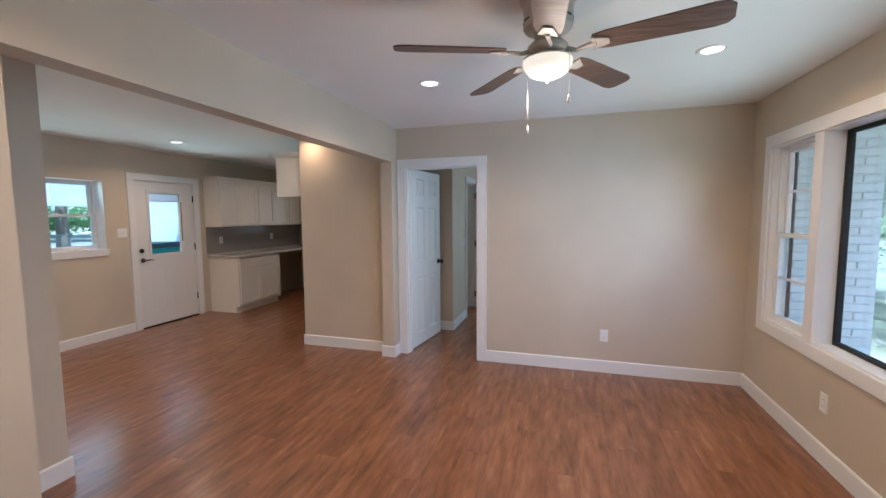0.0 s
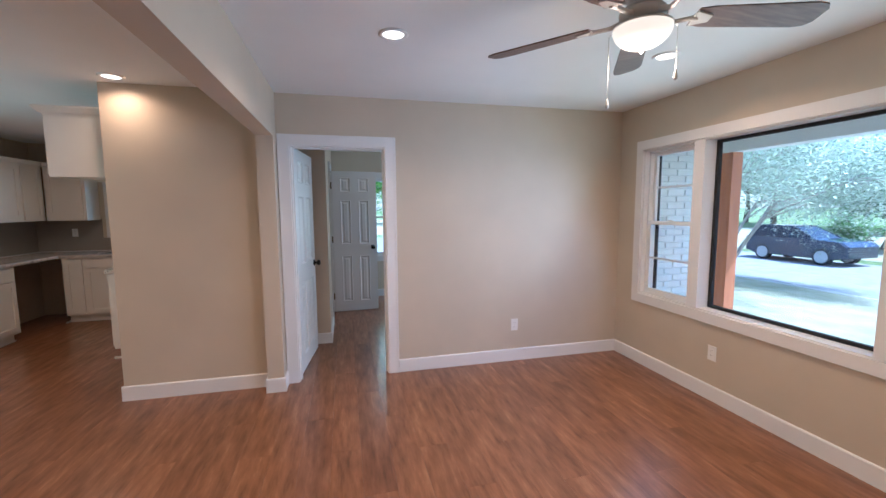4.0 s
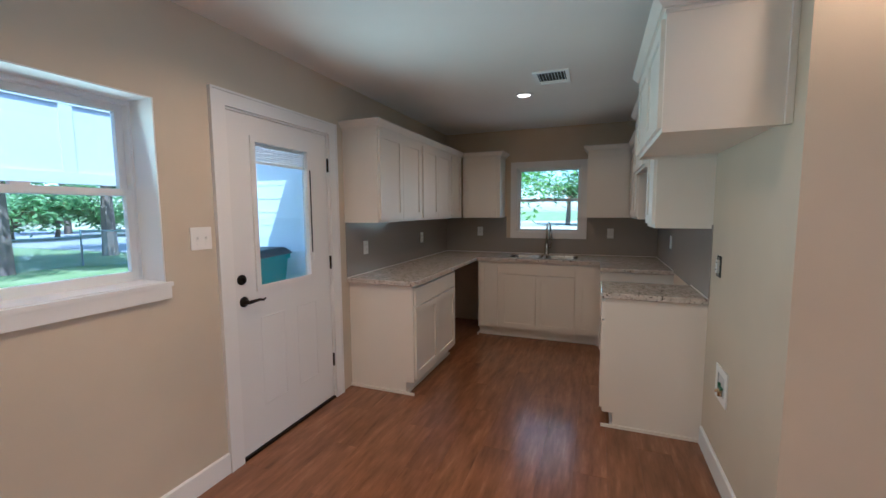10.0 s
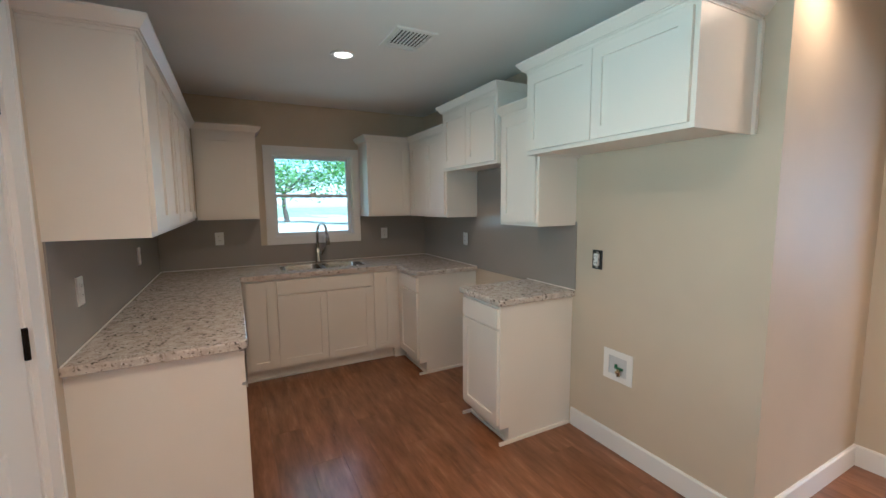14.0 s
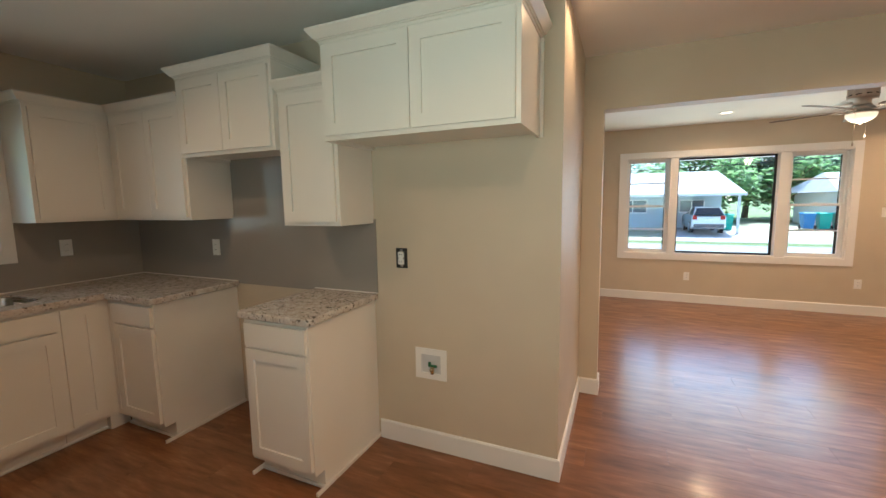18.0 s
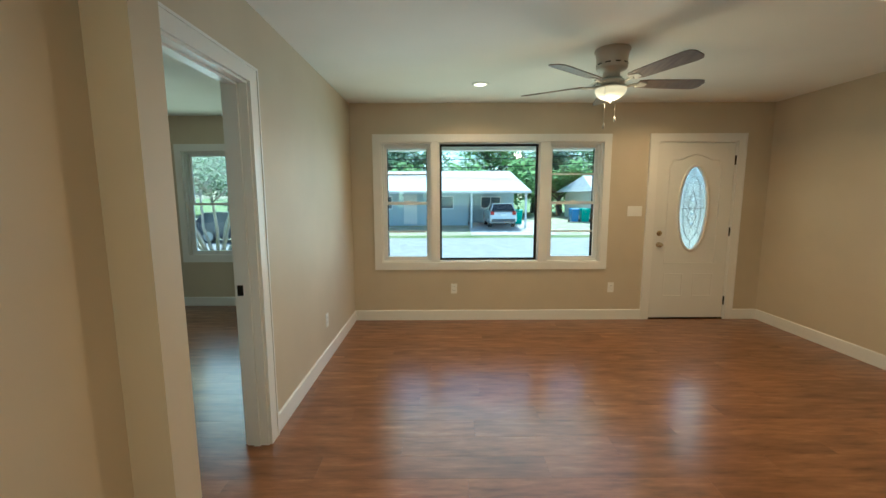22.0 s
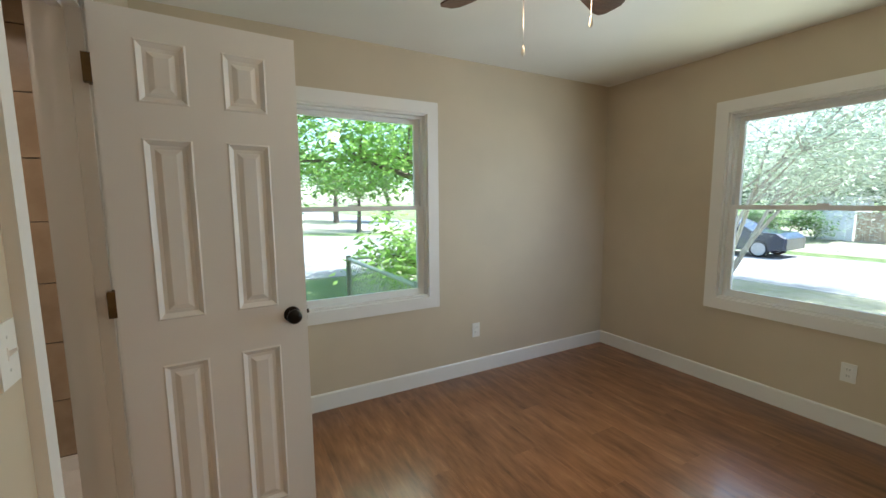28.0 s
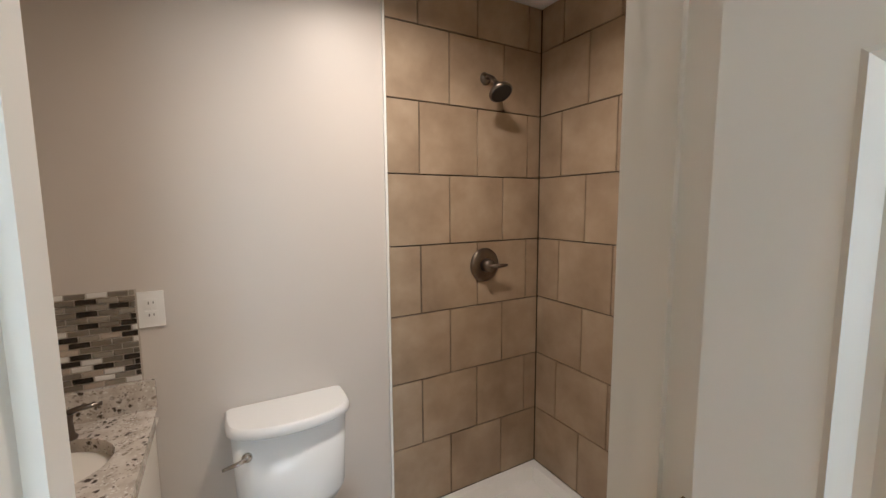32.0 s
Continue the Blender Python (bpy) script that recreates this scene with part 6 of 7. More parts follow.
# patio cover: low white panelled skirt on a cedar post
skirt_white = painted("skirt_white", (0.56, 0.56, 0.545), 0.55, 60, 0.06, 0.03)
sk = thing("patio_skirt", pose(-7.6, 3.2, 1.72), "white framed panel skirt under the patio cover", "awning")
part("bottom_rail", boxes(((-0.03, -3.4, 0.0), (0.03, 3.4, 0.10))), skirt_white, sk, bevel=0.004)
part("top_rail", boxes(((-0.03, -3.4, 0.70), (0.03, 3.4, 0.79))), skirt_white, sk, bevel=0.004)
stiles = [-3.4, -2.65, -1.60, -0.55, 0.55, 1.60, 2.65, 3.3]
for a, b in zip(stiles, stiles[1:]):
    part("stile", boxes(((-0.028, a, 0.1), (0.028, a + 0.10, 0.70))), skirt_white, sk, bevel=0.003)
    part("panel", boxes(((-0.012, a + 0.10, 0.1), (0.012, b, 0.70))), skirt_white, sk)
part("stile", boxes(((-0.028, 3.3, 0.1), (0.028, 3.4, 0.70))), skirt_white, sk, bevel=0.003)
# unseen strip of roof, added and sized for shade on the storage wall
setting("shade_roof", boxes(((-7.57, 5.98, 2.51), (XW - 0.25, 6.8, 2.58))), siding_white, "unseen white roof strip shading the storage wall", "roof")
setting("patio_beam", boxes(((-7.74, -0.4, 2.51), (-7.572, 6.8, 2.66))), siding_white, "white patio beam", "beam", bevel=0.006)
o = thing("patio_post", pose(-7.81, 3.84, -0.08), "square cedar patio post", "post")
part("shaft", boxes(((-0.07, -0.07, 0), (0.07, 0.07, 2.59))), cedar, o, bevel=0.005)
# storage wall of lap siding beside the back door
siding_cool = painted("siding_cool", (0.82, 0.83, 0.83), 0.5, 60, 0.05, 0.02)
lap = setting("wall_siding", boxes(((-8.2, 6.2, G), (XW - 0.2, 6.32, 2.51))), siding_cool, "white lap-sided storage wall", "wall")
for k in range(17):
    z = -0.05 + k * 0.15
    bm = bmesh.new()
    frustum(bm, [(-8.2, 6.2, z), (XW - 0.251, 6.2, z), (XW - 0.251, 6.2, z + 0.149), (-8.2, 6.2, z + 0.149)], [(-8.2, 6.195, z), (XW - 0.251, 6.195, z), (XW - 0.251, 6.198, z + 0.149), (-8.2, 6.198, z + 0.149)])
    part("siding_board", bm, siding_cool, lap)


def wheeled_bin(x, y, rz, color, label, s=1.0):
    o = thing("wheeled_bin", pose(x, y, gz(x) if x > 0 else -0.08, 0, 0, rz) @ Matrix.Scale(s, 4), label, "bin", "wheeled bins")
    c = mottled("bin_" + label.split()[0], [(0.3, [q * 0.85 for q in color]), (0.7, color)], 4, 0.45)
    bm = bmesh.new()
    frustum(bm, [(-0.24, -0.27, 0.06), (0.24, -0.27, 0.06), (0.24, 0.24, 0.06), (-0.24, 0.24, 0.06)], [(-0.30, -0.37, 0.98), (0.30, -0.37, 0.98), (0.30, 0.36, 0.98), (-0.30, 0.36, 0.98)])
    part("body", bm, c, o, bevel=0.015)
    if x < 0:
        for a, b, c0, c1 in ((-0.07, -0.02, 0.58, 0.66), (0.0, 0.05, 0.58, 0.70), (-0.09, 0.07, 0.52, 0.55)):
            bm = bmesh.new()
            ya, yb = [-0.272 - 0.10 * (z - 0.06) / 0.92 for z in (c0, c1)]
            frustum(bm, [(a, ya, c0), (b, ya, c0), (b, ya + 0.01, c0), (a, ya + 0.01, c0)], [(a, yb, c1), (b, yb, c1), (b, yb + 0.01, c1), (a, yb + 0.01, c1)])
            part("printed_mark", bm, plastic_white, o, "white printed mark")
    part("rim", boxes(((-0.315, -0.385, 0.94), (0.315, 0.375, 0.985))), c, o, bevel=0.008)
    bm = bmesh.new()
    frustum(bm, [(-0.32, -0.40, 0.985), (0.32, -0.40, 0.985), (0.32, 0.42, 0.985), (-0.32, 0.42, 0.985)], [(-0.27, -0.33, 1.05), (0.27, -0.33, 1.05), (0.27, 0.36, 1.05), (-0.27, 0.36, 1.05)])
    part("lid", bm, mat("bin_lid_" + label.split()[0], (0.025, 0.04, 0.045) if x < 0 else color, 0.5), o, bevel=0.01)
    for sx in (-1, 1):
        part("wheel", turned(bmesh.new(), [(0.12, -0.03), (0.12, 0.03)], 16, Matrix.Translation((sx * 0.27, 0.27, 0.12)) @ Matrix.Rotation(radians(90), 4, "Y")), rubber_black, o)
    part("handle_bar", tube(bmesh.new(), [(-0.22, 0.43, 0.97), (0.22, 0.43, 0.97)], 0.014, 8), c, o)
    return o


wheeled_bin(-6.5, 5.62, 12, (0.03, 0.42, 0.36), "teal wheeled bin with a dark lid", 1.1)
for k, (c, n) in enumerate((((0.05, 0.22, 0.50), "blue wheeled bin by the far driveway"), ((0.03, 0.40, 0.30), "green wheeled bin by the far driveway"), ((0.03, 0.40, 0.30), "green wheeled bin by the far driveway"))):
    wheeled_bin(27.5 - 0.1 * k, -6.5 - k * 0.75, -90, c, n)
wheeled_bin(25.4, -1.9, -90, (0.03, 0.40, 0.30), "green wheeled bin by the carport")


# ---- trees ----
def leaf_cloud(name, parent, clumps, count, size, material, rng, droop=0.3):
    """Many folded leaves scattered in clumps (centre, radius)."""
    verts, faces = [], []
    weights = [r ** 2 for _, r in clumps]
    for c, r in rng.choices(clumps, weights, k=count):
        d = Vector((rng.gauss(0, 1), rng.gauss(0, 1), rng.gauss(0, 0.8)))
        p = Vector(c) + d.normalized() * r * rng.random() ** 0.45
        a = rng.uniform(0, 2 * math.pi)
        u = Vector((math.cos(a), math.sin(a), rng.uniform(-droop - 0.5, 0.25))).normalized()
        v = u.cross(Vector((rng.uniform(-0.5, 0.5), rng.uniform(-0.5, 0.5), 1))).normalized()
        n = u.cross(v)
        s = size * rng.uniform(0.6, 1.3)
        i = len(verts)
        verts += [p, p + u * s * 0.5 + v * s * 0.22 + n * s * 0.06, p + u * s, p + u * s * 0.5 - v * s * 0.22 + n * s * 0.06]
        faces += [(i, i + 1, i + 2), (i, i + 2, i + 3)]
    me = bpy.data.meshes.new(name)
    me.from_pydata([tuple(q) for q in verts], [], faces)
    me.materials.append(material)
    ob = new(name, me)
    ob.parent = parent
    ob["kind"] = "stuff"
    return ob


def tree(x, y, height, crown, label, leaf, wood, count, size, seed, trunk=0.16, clear=0.35, stems=1, spread=0.35):
    rng = random.Random(seed)
    o = thing("tree", pose(x, y, gz(x) - 0.02), label, "tree")
    clumps, bm = [], bmesh.new()
    for s in range(stems):
        a0 = rng.uniform(0, 6.28) if stems == 1 else 6.28 * s / stems + rng.uniform(-0.3, 0.3)
        lean = 0.04 if stems == 1 else spread
        top = Vector((math.cos(a0) * lean * height * 0.5, math.sin(a0) * lean * height * 0.5, height * (clear + 0.2)))
        mid = top * 0.5 + Vector((rng.uniform(-0.08, 0.08), rng.uniform(-0.08, 0.08), 0)) * height * 0.3
        r0 = trunk * (1 if stems == 1 else 0.55)
        tube(bm, [(0 if stems == 1 else math.cos(a0) * 0.12, 0 if stems == 1 else math.sin(a0) * 0.12, 0), mid, top], [r0, r0 * 0.75, r0 * 0.5], 8)
        for k in range(7 if stems == 1 else 4):
            a = a0 + rng.uniform(-1.2, 1.2) + (6.28 * k / 7 if stems == 1 else 0)
            reach = crown * rng.uniform(0.45, 0.9)
            start = mid.lerp(top, rng.uniform(0.5, 1.0))
            end = start + Vector((math.cos(a) * reach, math.sin(a) * reach, height * rng.uniform(0.05, 0.42)))
            end.z = min(end.z, height * 0.97)
            knee = start.lerp(end, 0.5) + Vector((0, 0, height * 0.05))
            tube(bm, [start, knee, end], [r0 * 0.42, r0 * 0.25, r0 * 0.08], 6)
            for q in range(3):
                e2 = knee.lerp(end, rng.random()) + Vector((rng.uniform(-1, 1), rng.uniform(-1, 1), rng.uniform(-0.5, 0.7))) * crown * 0.35
                tube(bm, [knee, knee.lerp(e2, 0.6) + Vector((0, 0, 0.1)), e2], [r0 * 0.2, r0 * 0.12, r0 * 0.04], 5)
                clumps.append((e2, crown * rng.uniform(0.16, 0.34)))
            clumps.append((end, crown * rng.uniform(0.22, 0.42)))
            clumps.append((knee, crown * rng.uniform(0.15, 0.30)))
    part("trunk", bm, wood, o)
    leaf_cloud("crown", o, clumps, count, size, leaf, rng)
    return o


tree(9.72, 10.24, 5.6, 3.6, "multi-stemmed crape myrtle in the front lawn", leaf_bloom_glare, pale_bark, 80000, 0.095, 11, trunk=0.11, clear=0.22, stems=9, spread=0.5)
tree(2.75, 11.0, 4.6, 3.1, "pecan tree with drooping leaves beside the house", leaf_lime, bark, 14000, 0.14, 12, trunk=0.13, clear=0.30)
tree(2.55, 9.85, 2.5, 1.15, "loose shrub behind the chain-link fence", leaf_lime, bark, 5200, 0.12, 18, trunk=0.05, clear=0.08, stems=5, spread=0.6)
tree(23.6, 14.2, 2.2, 1.5, "dense round shrub across the street", leaf_green, bark, 3500, 0.2, 19, trunk=0.08, clear=0.05, stems=4, spread=0.5)
tree(-0.95, 13.9, 6.4, 4.3, "leafy shade tree behind the house", leaf_lime, bark, 17000, 0.13, 13, trunk=0.20, clear=0.30)
tree(-7.8, 14.4, 6.2, 4.8, "leafy shade tree behind the house", leaf_lime, bark, 21000, 0.18, 23, trunk=0.18, clear=0.16)
tree(6.9, 29.8, 5.5, 3.2, "small round shade tree across the side street", leaf_green, bark, 5000, 0.24, 14, trunk=0.16, clear=0.3)
tree(-19.4, 8.9, 9.0, 5.0, "old shade tree in the back yard", leaf_bright, bark, 11000, 0.28, 15, trunk=0.30, clear=0.30)
tree(-22.5, 13.5, 8.0, 4.6, "shade tree in the back yard", leaf_bright, bark, 8000, 0.28, 16, trunk=0.3, clear=0.3)
tree(-27.7, 7.2, 2.2, 1.8, "dense shrub in front of the back fence", leaf_bright, bark, 24000, 0.14, 17, trunk=0.10, clear=-0.06, stems=6, spread=0.6)
rng = random.Random(3)
for k in range(16):
    tree(42 + rng.uniform(-5, 7), -34 + k * 5.6 + rng.uniform(-1.5, 1.5), rng.uniform(9, 14), rng.uniform(4.5, 6.5), "tall dark tree behind the far houses", leaf_dark if k % 3 else leaf_green, bark, 2600, 0.62, 40 + k, trunk=0.3, clear=0.15)
for k in range(13):
    tree(36.5 + rng.uniform(-1, 3), -30 + k * 4.6 + rng.uniform(-1.2, 1.2), rng.uniform(6, 9), rng.uniform(3.6, 5.0), "leafy tree behind the far houses", leaf_bright if 3 < k < 8 else leaf_green if k % 3 else leaf_dark, bark, 2600, 0.6, 140 + k, trunk=0.25, clear=0.05)
for k in range(12):
    tree(-38 + rng.uniform(-2, 2), 5.5 + k * 3.4 + rng.uniform(-0.8, 0.8), rng.uniform(4.0, 6.5), rng.uniform(2.8, 3.8), "low leafy tree behind the back yard", leaf_bright if k % 2 else leaf_green, bark, 2200, 0.42, 180 + k, trunk=0.18, clear=0.03)
for k in range(10):
    tree(-45 + rng.uniform(-4, 4), -14 + k * 6 + rng.uniform(-1.5, 1.5), rng.uniform(8, 12), rng.uniform(4.5, 6), "tall tree behind the back yard", leaf_dark if k % 2 else leaf_green, bark, 2400, 0.6, 70 + k, trunk=0.3, clear=0.15)
for k in range(9):
    tree(-30 + k * 8 + rng.uniform(-2, 2), 48 + rng.uniform(-4, 4), rng.uniform(8, 12), rng.uniform(4.5, 6), "tall tree beyond the side street", leaf_green, bark, 2400, 0.6, 90 + k, trunk=0.3, clear=0.15)


# ---- houses across the street ----
def far_window(parent, x, y, z, w, h, facing=-1):
    f = part("window", boxes(((x - 0.03, y - w / 2, z), (x, y + w / 2, z + h))), vinyl_white, parent)
    for s in (0, 1):
        part("pane", boxes(((x - 0.036, y - w / 2 + 0.06 + s * (w / 2 - 0.03), z + 0.08), (x - 0.031, y - 0.03 + s * (w / 2 - 0.03), z + h - 0.08))), mat_pane, f)


mat_pane = mat("far_pane", (0.10, 0.13, 0.16), 0.08)
hs = thing("house", pose(0, 0, 0), "pale blue bungalow with a white roof and carport", "house")
part("wall", boxes(((24.6, 1.6, -0.6), (33, 9.0, 1.75))), house_blue, hs)
bm = bmesh.new()
ridge = 3.3
lo = [bm.verts.new(p) for p in ((22.9, -2.3, 1.72), (34.5, -2.3, 1.72), (34.5, 9.4, 1.72), (22.9, 9.4, 1.72))]
up = [bm.verts.new(p) for p in ((28.4, -1.8, ridge), (28.4, 8.9, ridge))]
for f in ((lo[0], lo[3], up[1], up[0]), (lo[1], lo[0], up[0]), (lo[2], lo[1], up[0], up[1]), (lo[3], lo[2], up[1]), (lo[0], lo[1], lo[2], lo[3])):
    bm.faces.new(f)
part("roof", bm, roof_pale, hs)
part("fascia", boxes(((22.86, -2.3, 1.60), (22.9, 9.4, 1.74))), siding_white, hs)
part("carport_back", boxes(((27.6, -2.0, -0.6), (27.8, 1.6, 1.72))), house_blue, hs)
for y in (-2.0, 1.45):
    part("carport_post", boxes(((23.1, y - 0.06, -0.66), (23.22, y + 0.06, 1.72))), siding_white, hs)
far_window(hs, 24.6, 3.4, 0.55, 1.7, 0.9)
far_window(hs, 24.6, 7.2, 0.55, 1.1, 0.9)
far_window(hs, 27.6, -0.3, 0.5, 1.5, 0.9)
part("door", boxes(((24.55, 5.0, -0.45), (24.6, 5.9, 1.55))), siding_white, hs)
h2 = thing("house", pose(0, 0, 0), "white bungalow with a gable roof and satellite dishes", "house")
part("wall", boxes(((27.8, -18, -0.6), (36, -8.4, 1.75))), siding_white, h2)
bm = bmesh.new()
lo = [bm.verts.new(p) for p in ((27.0, -18.6, 1.75), (36.8, -18.6, 1.75), (36.8, -7.7, 1.75), (27.0, -7.7, 1.75))]
up = [bm.verts.new(p) for p in ((31.9, -18.0, 3.1), (31.9, -8.6, 3.1))]
for f in ((lo[0], lo[3], up[1], up[0]), (lo[1], lo[0], up[0]), (lo[2], lo[1], up[0], up[1]), (lo[3], lo[2], up[1]), (lo[0], lo[1], lo[2], lo[3])):
    bm.faces.new(f)
part("brick_band", boxes(((27.76, -18, -0.6), (27.8, -10.2, 0.55))), mottled("far_brick", [(0.3, (0.26, 0.10, 0.07)), (0.7, (0.38, 0.17, 0.12))], 5, 0.8), h2, "red brick base")
part("roof", bm, roof_pale, h2)
for y in (-9.2, -12.5, -15.5):
    far_window(h2, 27.8, y, 0.6, 1.2, 1.0)
for y, s in ((-8.3, 0.45), (-9.7, 0.5)):
    d = part("satellite_dish", turned(bmesh.new(), [(0.0, 0.0), (s * 0.5, 0.05), (s * 0.85, 0.16), (s, 0.26)], 20, Matrix.Translation((27.6, y, 2.75)) @ Matrix.Rotation(radians(-60), 4, "Y"), close=False), siding_white, h2)
    part("dish_pole", tube(bmesh.new(), [(27.7, y, 1.85), (27.65, y, 2.75)], 0.04, 8), wire, h2)
sd = thing("shed", pose(0, 0, 0), "white garden shed beside a tan fence", "shed")
part("wall", boxes(((24.3, 12.05, -0.6), (26.5, 13.4, 1.35))), siding_white, sd)
part("roof", boxes(((24.1, 11.9, 1.35), (26.7, 13.55, 1.47))), roof_pale, sd)
part("door", boxes(((24.27, 12.3, -0.5), (24.3, 13.1, 1.2))), vinyl_white, sd)
h3 = thing("house", pose(0, 0, 0), "low house beyond the back fence", "house")
part("wall", boxes(((-42, -6, G), (-36, 4.5, 2.0))), siding_white, h3)
part("roof", boxes(((-42.5, -6.5, 2.0), (-35.5, 5, 2.2))), roof_pale, h3)


# ---- cars ----
rim_alloy = mat("rim_alloy", (0.42, 0.43, 0.44), 0.35, 0.6)
def car(m, label, color, length=4.6, width=1.85, height=1.68, suv=True):
    """A car along local x, its nose at +x."""
    o = thing("car", m, label, "car")
    paint = mat("paint_" + label.split()[0], color, 0.25, 0.2, coat=0.6)
    dark = mat("car_glass_" + label.split()[0], (0.02, 0.025, 0.03), 0.05)
    L, W = length / 2, width / 2
    prof = [(-L, 0.55), (-L + 0.05, 0.95), (-L + 0.35, 1.05), (L - 1.25, 1.07), (L - 0.28, 0.99), (L, 0.80), (L - 0.02, 0.35), (L - 0.5, 0.25), (-L + 0.4, 0.25), (-L, 0.40)]
    bm = bmesh.new()
    sides = []
    for w, inset in ((-W, 0.0), (-W + 0.08, -0.0), (W - 0.08, 0.0), (W, 0.0)):
        k = 0.96 if abs(w) == W else 1.0
        sides.append([bm.verts.new((x * k, w, 0.62 + (z - 0.62) * k)) for x, z in prof])
    n = len(prof)
    for p, q in zip(sides, sides[1:]):
        for i in range(n):
            bm.faces.new((p[i], p[(i + 1) % n], q[(i + 1) % n], q[i]))
    bm.faces.new(sides[0][::-1])
    bm.faces.new(sides[-1])
    part("body", bm, paint, o, bevel=0.03)
    roof_back = -L + 0.35 if suv else -L + 1.0
    cab = [(-L + 0.12 if suv else -L + 0.6, 1.04), (roof_back + 0.15, height - 0.03), (L - 2.2, height), (L - 1.25, 1.04)]
    bm = bmesh.new()
    a, b = [[bm.verts.new((x, s * (W - 0.10 - (0.16 if z > 1.1 else 0)), z)) for x, z in cab] for s in (-1, 1)]
    for i in range(4):
        bm.faces.new((a[i], a[(i + 1) % 4], b[(i + 1) % 4], b[i]))
    bm.faces.new(a[::-1])
    bm.faces.new(b)
    part("cabin", bm, dark, o, "dark window band", bevel=0.03)
    part("roof", boxes(((roof_back + 0.12, -W + 0.25, height - 0.045), (L - 2.15, W - 0.25, height + 0.012))), paint, o, bevel=0.02)
    for s in (-1, 1):
        for x0, x1 in ((cab[0][0] + 0.05, cab[1][0] + 0.02), (cab[3][0] - 0.02, cab[2][0])):
            part("pillar", tube(bmesh.new(), [(x0, s * (W - 0.10), 1.05), (x1, s * (W - 0.255), height - 0.02)], 0.035, 6), paint, o)
        part("pillar", tube(bmesh.new(), [(-0.15, s * (W - 0.095), 1.05), (-0.2, s * (W - 0.25), height - 0.02)], 0.03, 6), paint, o)
        part("headlight", boxes(((L - 0.30, s * (W - 0.28) - 0.15, 0.70), (L - 0.06, s * (W - 0.28) + 0.15, 0.82))), plastic_white, o, bevel=0.02)
        part("tail_light", boxes(((-L - 0.01, s * (W - 0.16) - 0.10, 0.80), (-L + 0.12, s * (W - 0.16) + 0.12, 1.02))), mat("tail_red", (0.35, 0.02, 0.02), 0.2), o, bevel=0.02)
        part("mirror", boxes(((L - 1.65, s * (W + 0.08) - 0.08, 1.05), (L - 1.5, s * (W + 0.08) + 0.08, 1.19))), paint, o, bevel=0.03)
        for x in (-L + 0.85, L - 0.9):
            rot = Matrix.Translation((x, s * (W - 0.10), 0.34)) @ Matrix.Rotation(radians(90), 4, "X")
            wheel = part("wheel", turned(bmesh.new(), [(0.0, -0.07), (0.22, -0.07), (0.26, -0.11), (0.34, -0.10), (0.34, 0.10), (0.26, 0.11), (0.22, 0.07), (0.0, 0.07)], 24, rot), rubber_black, o)
            bm = turned(bmesh.new(), [(0.255, -0.112), (0.25, -0.12), (0.215, -0.116), (0.215, 0.116), (0.25, 0.12), (0.255, 0.112)], 20, rot)
            turned(bm, [(0.06, -0.118), (0.06, 0.118)], 12, rot)
            for q in range(5):
                sp = rot @ Matrix.Rotation(2 * math.pi * q / 5, 4, "Z")
                frustum(bm, [sp @ Vector(p) for p in ((0.04, -0.03, -0.117), (0.04, 0.03, -0.117), (0.04, 0.03, 0.117), (0.04, -0.03, 0.117))], [sp @ Vector(p) for p in ((0.22, -0.022, -0.114), (0.22, 0.022, -0.114), (0.22, 0.022, 0.114), (0.22, -0.022, 0.114))])
            part("rim", bm, rim_alloy, wheel)
    part("rear_window", boxes(((-L + 0.05, -W + 0.35, 1.08), (-L + 0.10, W - 0.35, 1.10))), dark, o)
    part("licence_plate", boxes(((-L - 0.012, -0.2, 0.72), (-L - 0.002, 0.2, 0.86))), plastic_white, o)
    part("bumper", boxes(((-L - 0.03, -W + 0.1, 0.36), (-L + 0.15, W - 0.1, 0.55))), mat("bumper_grey", (0.12, 0.12, 0.12), 0.6), o, bevel=0.03)
    return o


car(pose(24.3, -0.45, -0.53, 0, 0, 0), "white compact suv parked under the carport", (0.80, 0.80, 0.78), 4.1, 1.66, 1.5)
car(pose(19.05, 14.2, -0.944, 0, 0, -90), "dark blue suv parked by the street", (0.02, 0.03, 0.055), 4.15, 1.75, 1.56)

# ---- fences ----
fence_grey = mottled("fence_grey", [(0.3, (0.13, 0.155, 0.185)), (0.7, (0.20, 0.225, 0.25))], 3, 0.85, 40, 0.5, stretch=(6, 6, 0.6))
fw = thing("wooden_fence", pose(0, 0, 0), "tall weathered blue-grey board fence", "fence")
rng = random.Random(8)
for k in range(140):
    y = -14 + k * 0.15
    if not 5.15 < y < 5.8:
        part("board", boxes(((-32.05, y, G), (-32.02, y + 0.142, 1.66 + rng.uniform(-0.02, 0.02)))), fence_grey, fw)
fg = thing("gate", pose(0, 0, 0), "brown wooden gate in the back fence", "gate")
for k in range(5):
    part("board", boxes(((-32.04, 5.15 + k * 0.14, G + 0.05), (-32.01, 5.28 + k * 0.14, 1.60))), fence_wood, fg)
for z in (0.1, 1.3):
    part("cross_rail", boxes(((-32.01, 5.15, z), (-31.97, 5.84, z + 0.09))), fence_wood, fg)
ft = thing("wooden_fence", pose(0, 0, 0), "tan wooden fence across the street", "fence")
for k in range(18):
    part("board", boxes(((24.3, 9.1 + k * 0.16, -0.6), (24.33, 9.25 + k * 0.16, 0.75 + 0.012 * (k % 3)))), fence_wood, ft)


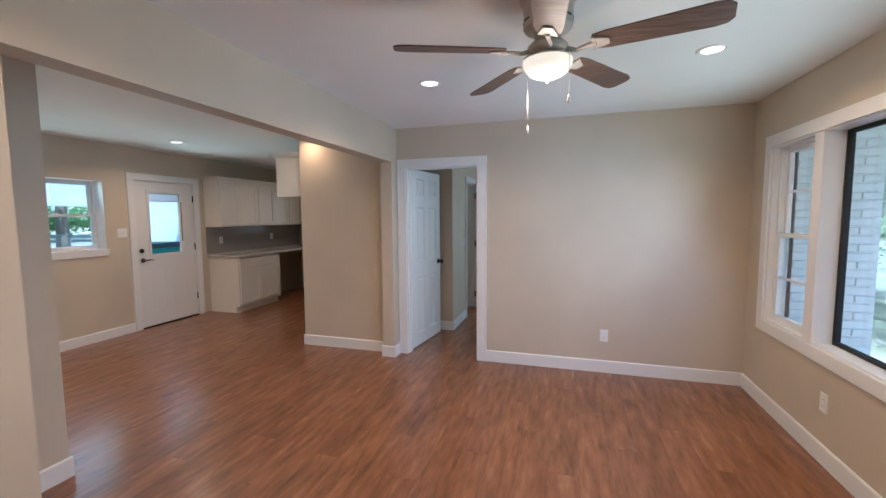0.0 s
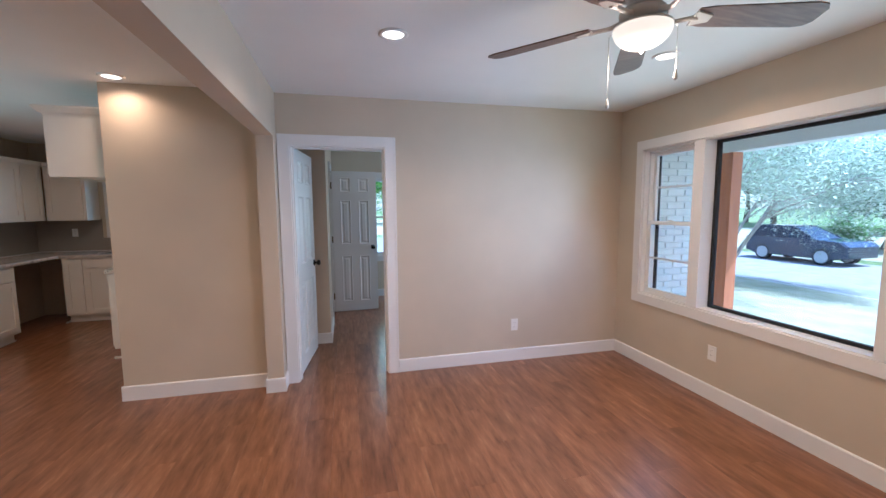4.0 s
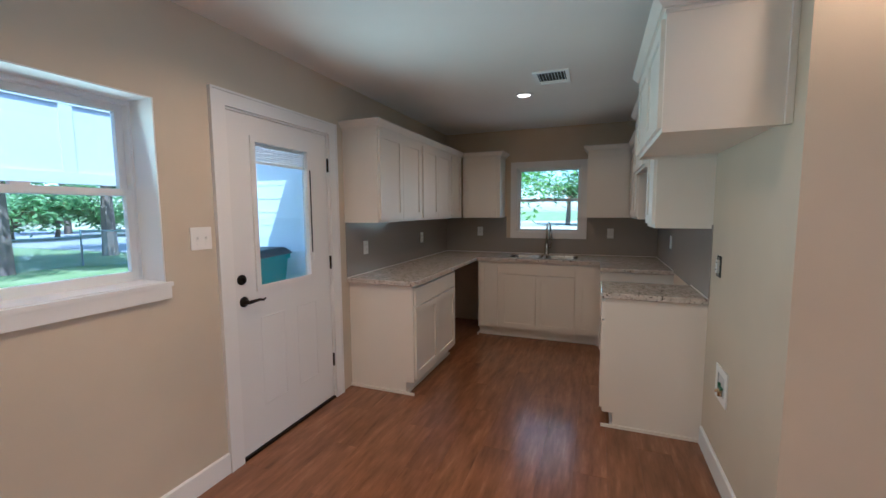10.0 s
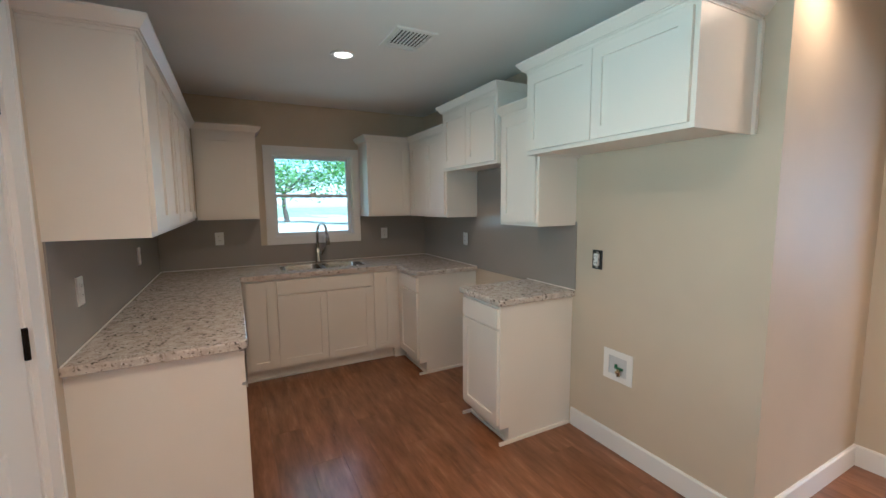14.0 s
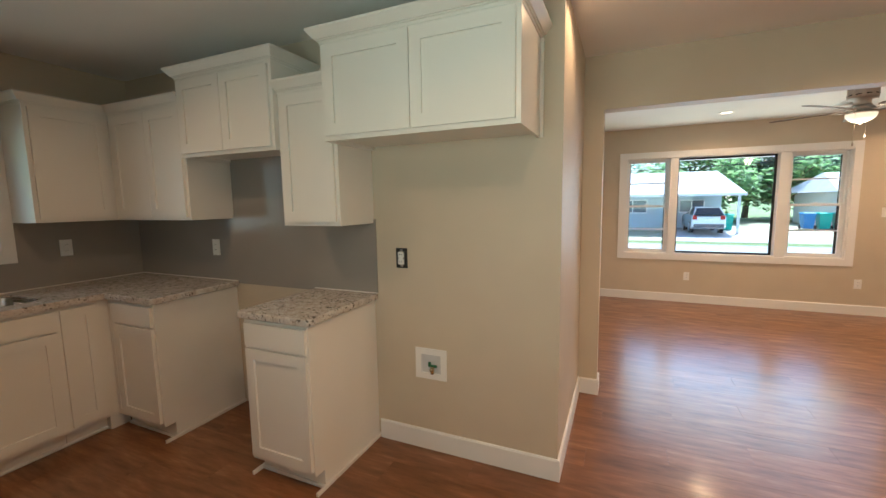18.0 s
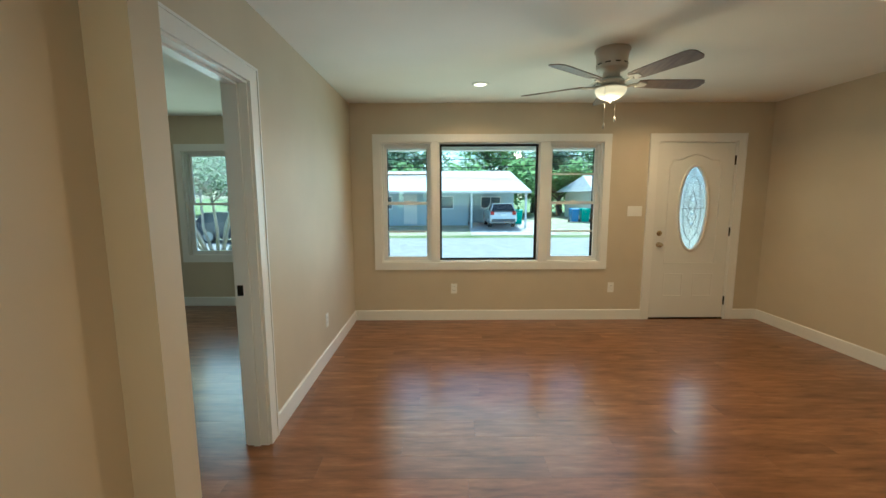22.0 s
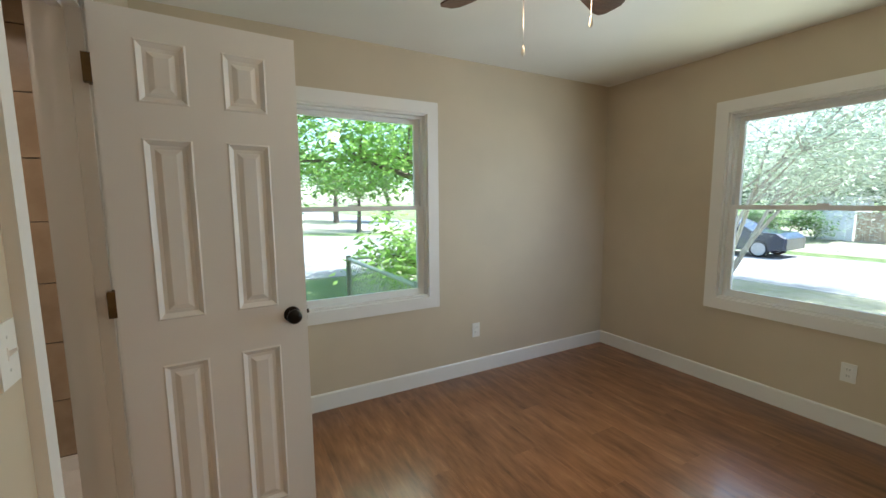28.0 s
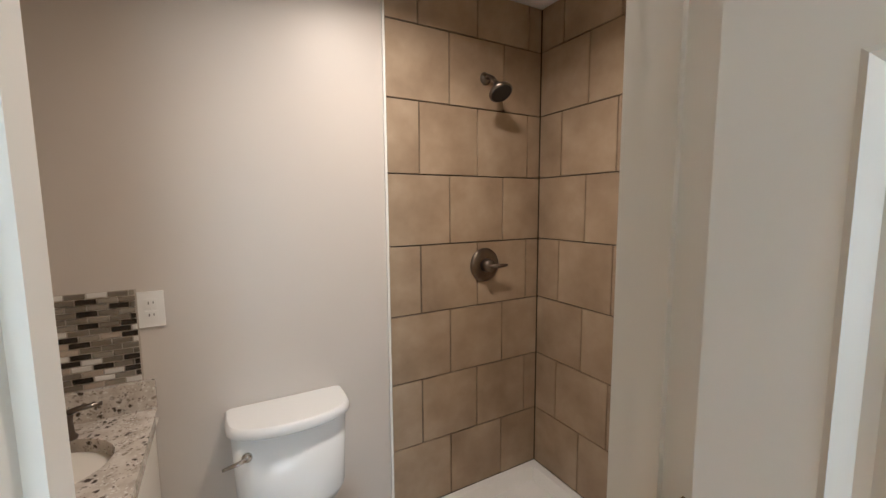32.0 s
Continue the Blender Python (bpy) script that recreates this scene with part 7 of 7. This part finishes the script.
def chain_fence(x0, y0, x1, y1, h, label):
    """Posts, a top rail and woven wire drawn as crossed strands."""
    o = thing("chain_link_fence", pose(0, 0, 0), label, "fence")
    a, b = Vector((x0, y0, G)), Vector((x1, y1, G))
    n = max(2, int((b - a).length / 2.4) + 1)
    for k in range(n):
        p = a.lerp(b, k / (n - 1))
        part("post", tube(bmesh.new(), [p, p + Vector((0, 0, h + 0.04))], 0.03, 8), wire, o)
    part("top_rail", tube(bmesh.new(), [a + Vector((0, 0, h)), b + Vector((0, 0, h))], 0.022, 8), wire, o)
    d, L = (b - a).normalized(), (b - a).length
    side = Vector((-d.y, d.x, 0)) * 0.003
    verts, faces = [], []
    step = 0.075
    for k in range(int((L + h) / step)):
        for sgn in (1, -1):
            s0 = k * step - (h if sgn > 0 else 0)
            pts = []
            for q in (0.0, 1.0):
                s, z = s0 + (h * q if sgn > 0 else -h * q + 0), h * q
                pts.append((s, z))
            (sa, za), (sb, zb) = pts
            lo_, hi_ = max(min(sa, sb), 0), min(max(sa, sb), L)
            if hi_ - lo_ < 0.02:
                continue
            za2, zb2 = [za + (zb - za) * ((s - sa) / (sb - sa)) for s in (lo_, hi_)]
            i = len(verts)
            for s, z in ((lo_, za2), (hi_, zb2)):
                c = a + d * s + Vector((0, 0, z))
                verts += [tuple(c + Vector((0, 0, 0.004))), tuple(c - Vector((0, 0, 0.004))), tuple(c + side)]
            faces += [(i, i + 3, i + 4, i + 1), (i + 1, i + 4, i + 5, i + 2), (i + 2, i + 5, i + 3, i)]
    me = bpy.data.meshes.new("woven_wire")
    me.from_pydata(verts, [], faces)
    me.materials.append(wire)
    ob = new("woven_wire", me)
    ob.parent = o
    ob["kind"] = "stuff"
    return o


chain_fence(0.72, 9.8, 0.77, 7.95, 1.07, "galvanised chain-link fence beside the house")
chain_fence(0.72, 9.8, 5.4, 10.4, 1.07, "galvanised chain-link fence along the side yard")
chain_fence(-19.6, 11.0, -19.6, 7.9, 1.0, "galvanised chain-link fence in the back yard")
chain_fence(-19.6, 11.0, -11.0, 14.5, 1.2, "galvanised chain-link fence in the back yard")

wires = thing("power_line", pose(0, 0, 0), "dark overhead cables on a wooden pole", "cable")
part("pole", tube(bmesh.new(), [(24, -26, -0.58), (24, -26, 7.0)], [0.16, 0.11], 10), bark, wires)
part("pole", tube(bmesh.new(), [(28, 14, -0.58), (28, 14, 5.2)], [0.14, 0.10], 10), bark, wires)
for y0, z0, y1, z1 in ((-26, 5.6, 14, 3.7), (-26, 6.1, 14, 4.3), (-26, 6.6, 14, 5.0)):
    pts = [(24 + 4 * q, y0 + (y1 - y0) * q, z0 + (z1 - z0) * q - 1.0 * math.sin(math.pi * q)) for q in [k / 10 for k in range(11)]]
    part("cable", tube(bmesh.new(), pts, 0.025, 5), rubber_black, wires)

# ---- floor planks ----
PLANK_W, PLANK_L = 0.18, 1.22
plank_mesh = {}


def plank(x, y, lx, ly):
    key = (round(lx, 3), round(ly, 3))
    if key not in plank_mesh:
        bm = bmesh.new()
        e = 0.0003
        frustum(bm, [(0, 0, -0.0115), (lx, 0, -0.0115), (lx, ly, -0.0115), (0, ly, -0.0115)], [(0, 0, -e), (lx, 0, -e), (lx, ly, -e), (0, ly, -e)])
        frustum(bm, [(0, 0, -e), (lx, 0, -e), (lx, ly, -e), (0, ly, -e)], [(e, e, 0), (lx - e, e, 0), (lx - e, ly - e, 0), (e, ly - e, 0)])
        bmesh.ops.recalc_face_normals(bm, faces=bm.faces)
        me = bpy.data.meshes.new("plank")
        bm.to_mesh(me)
        bm.free()
        me.materials.append(floor_wood)
        plank_mesh[key] = me
    ob = new("plank", plank_mesh[key])
    ob.location = (x, y, 0)
    ob.parent = floor


rng = random.Random(21)
x = XW
row = 0
while x < XB:
    x1 = min(x + PLANK_W, XB)
    xm = (x + x1) / 2
    lo = YD if xm < -2.306 else YS
    if xm > XE:
        lo = YN1
    spans = [(lo, YX if (xm < XKE or xm > XC1) else 5.36)]
    y = lo - (row * 0.43 % PLANK_L)
    while y < spans[0][1]:
        a, b = max(y, lo), min(y + PLANK_L, spans[0][1])
        if b - a > 0.03:
            plank(x, a, x1 - x - 0.0005, b - a - 0.0005)
        y += PLANK_L
    x, row = x1, row + 1
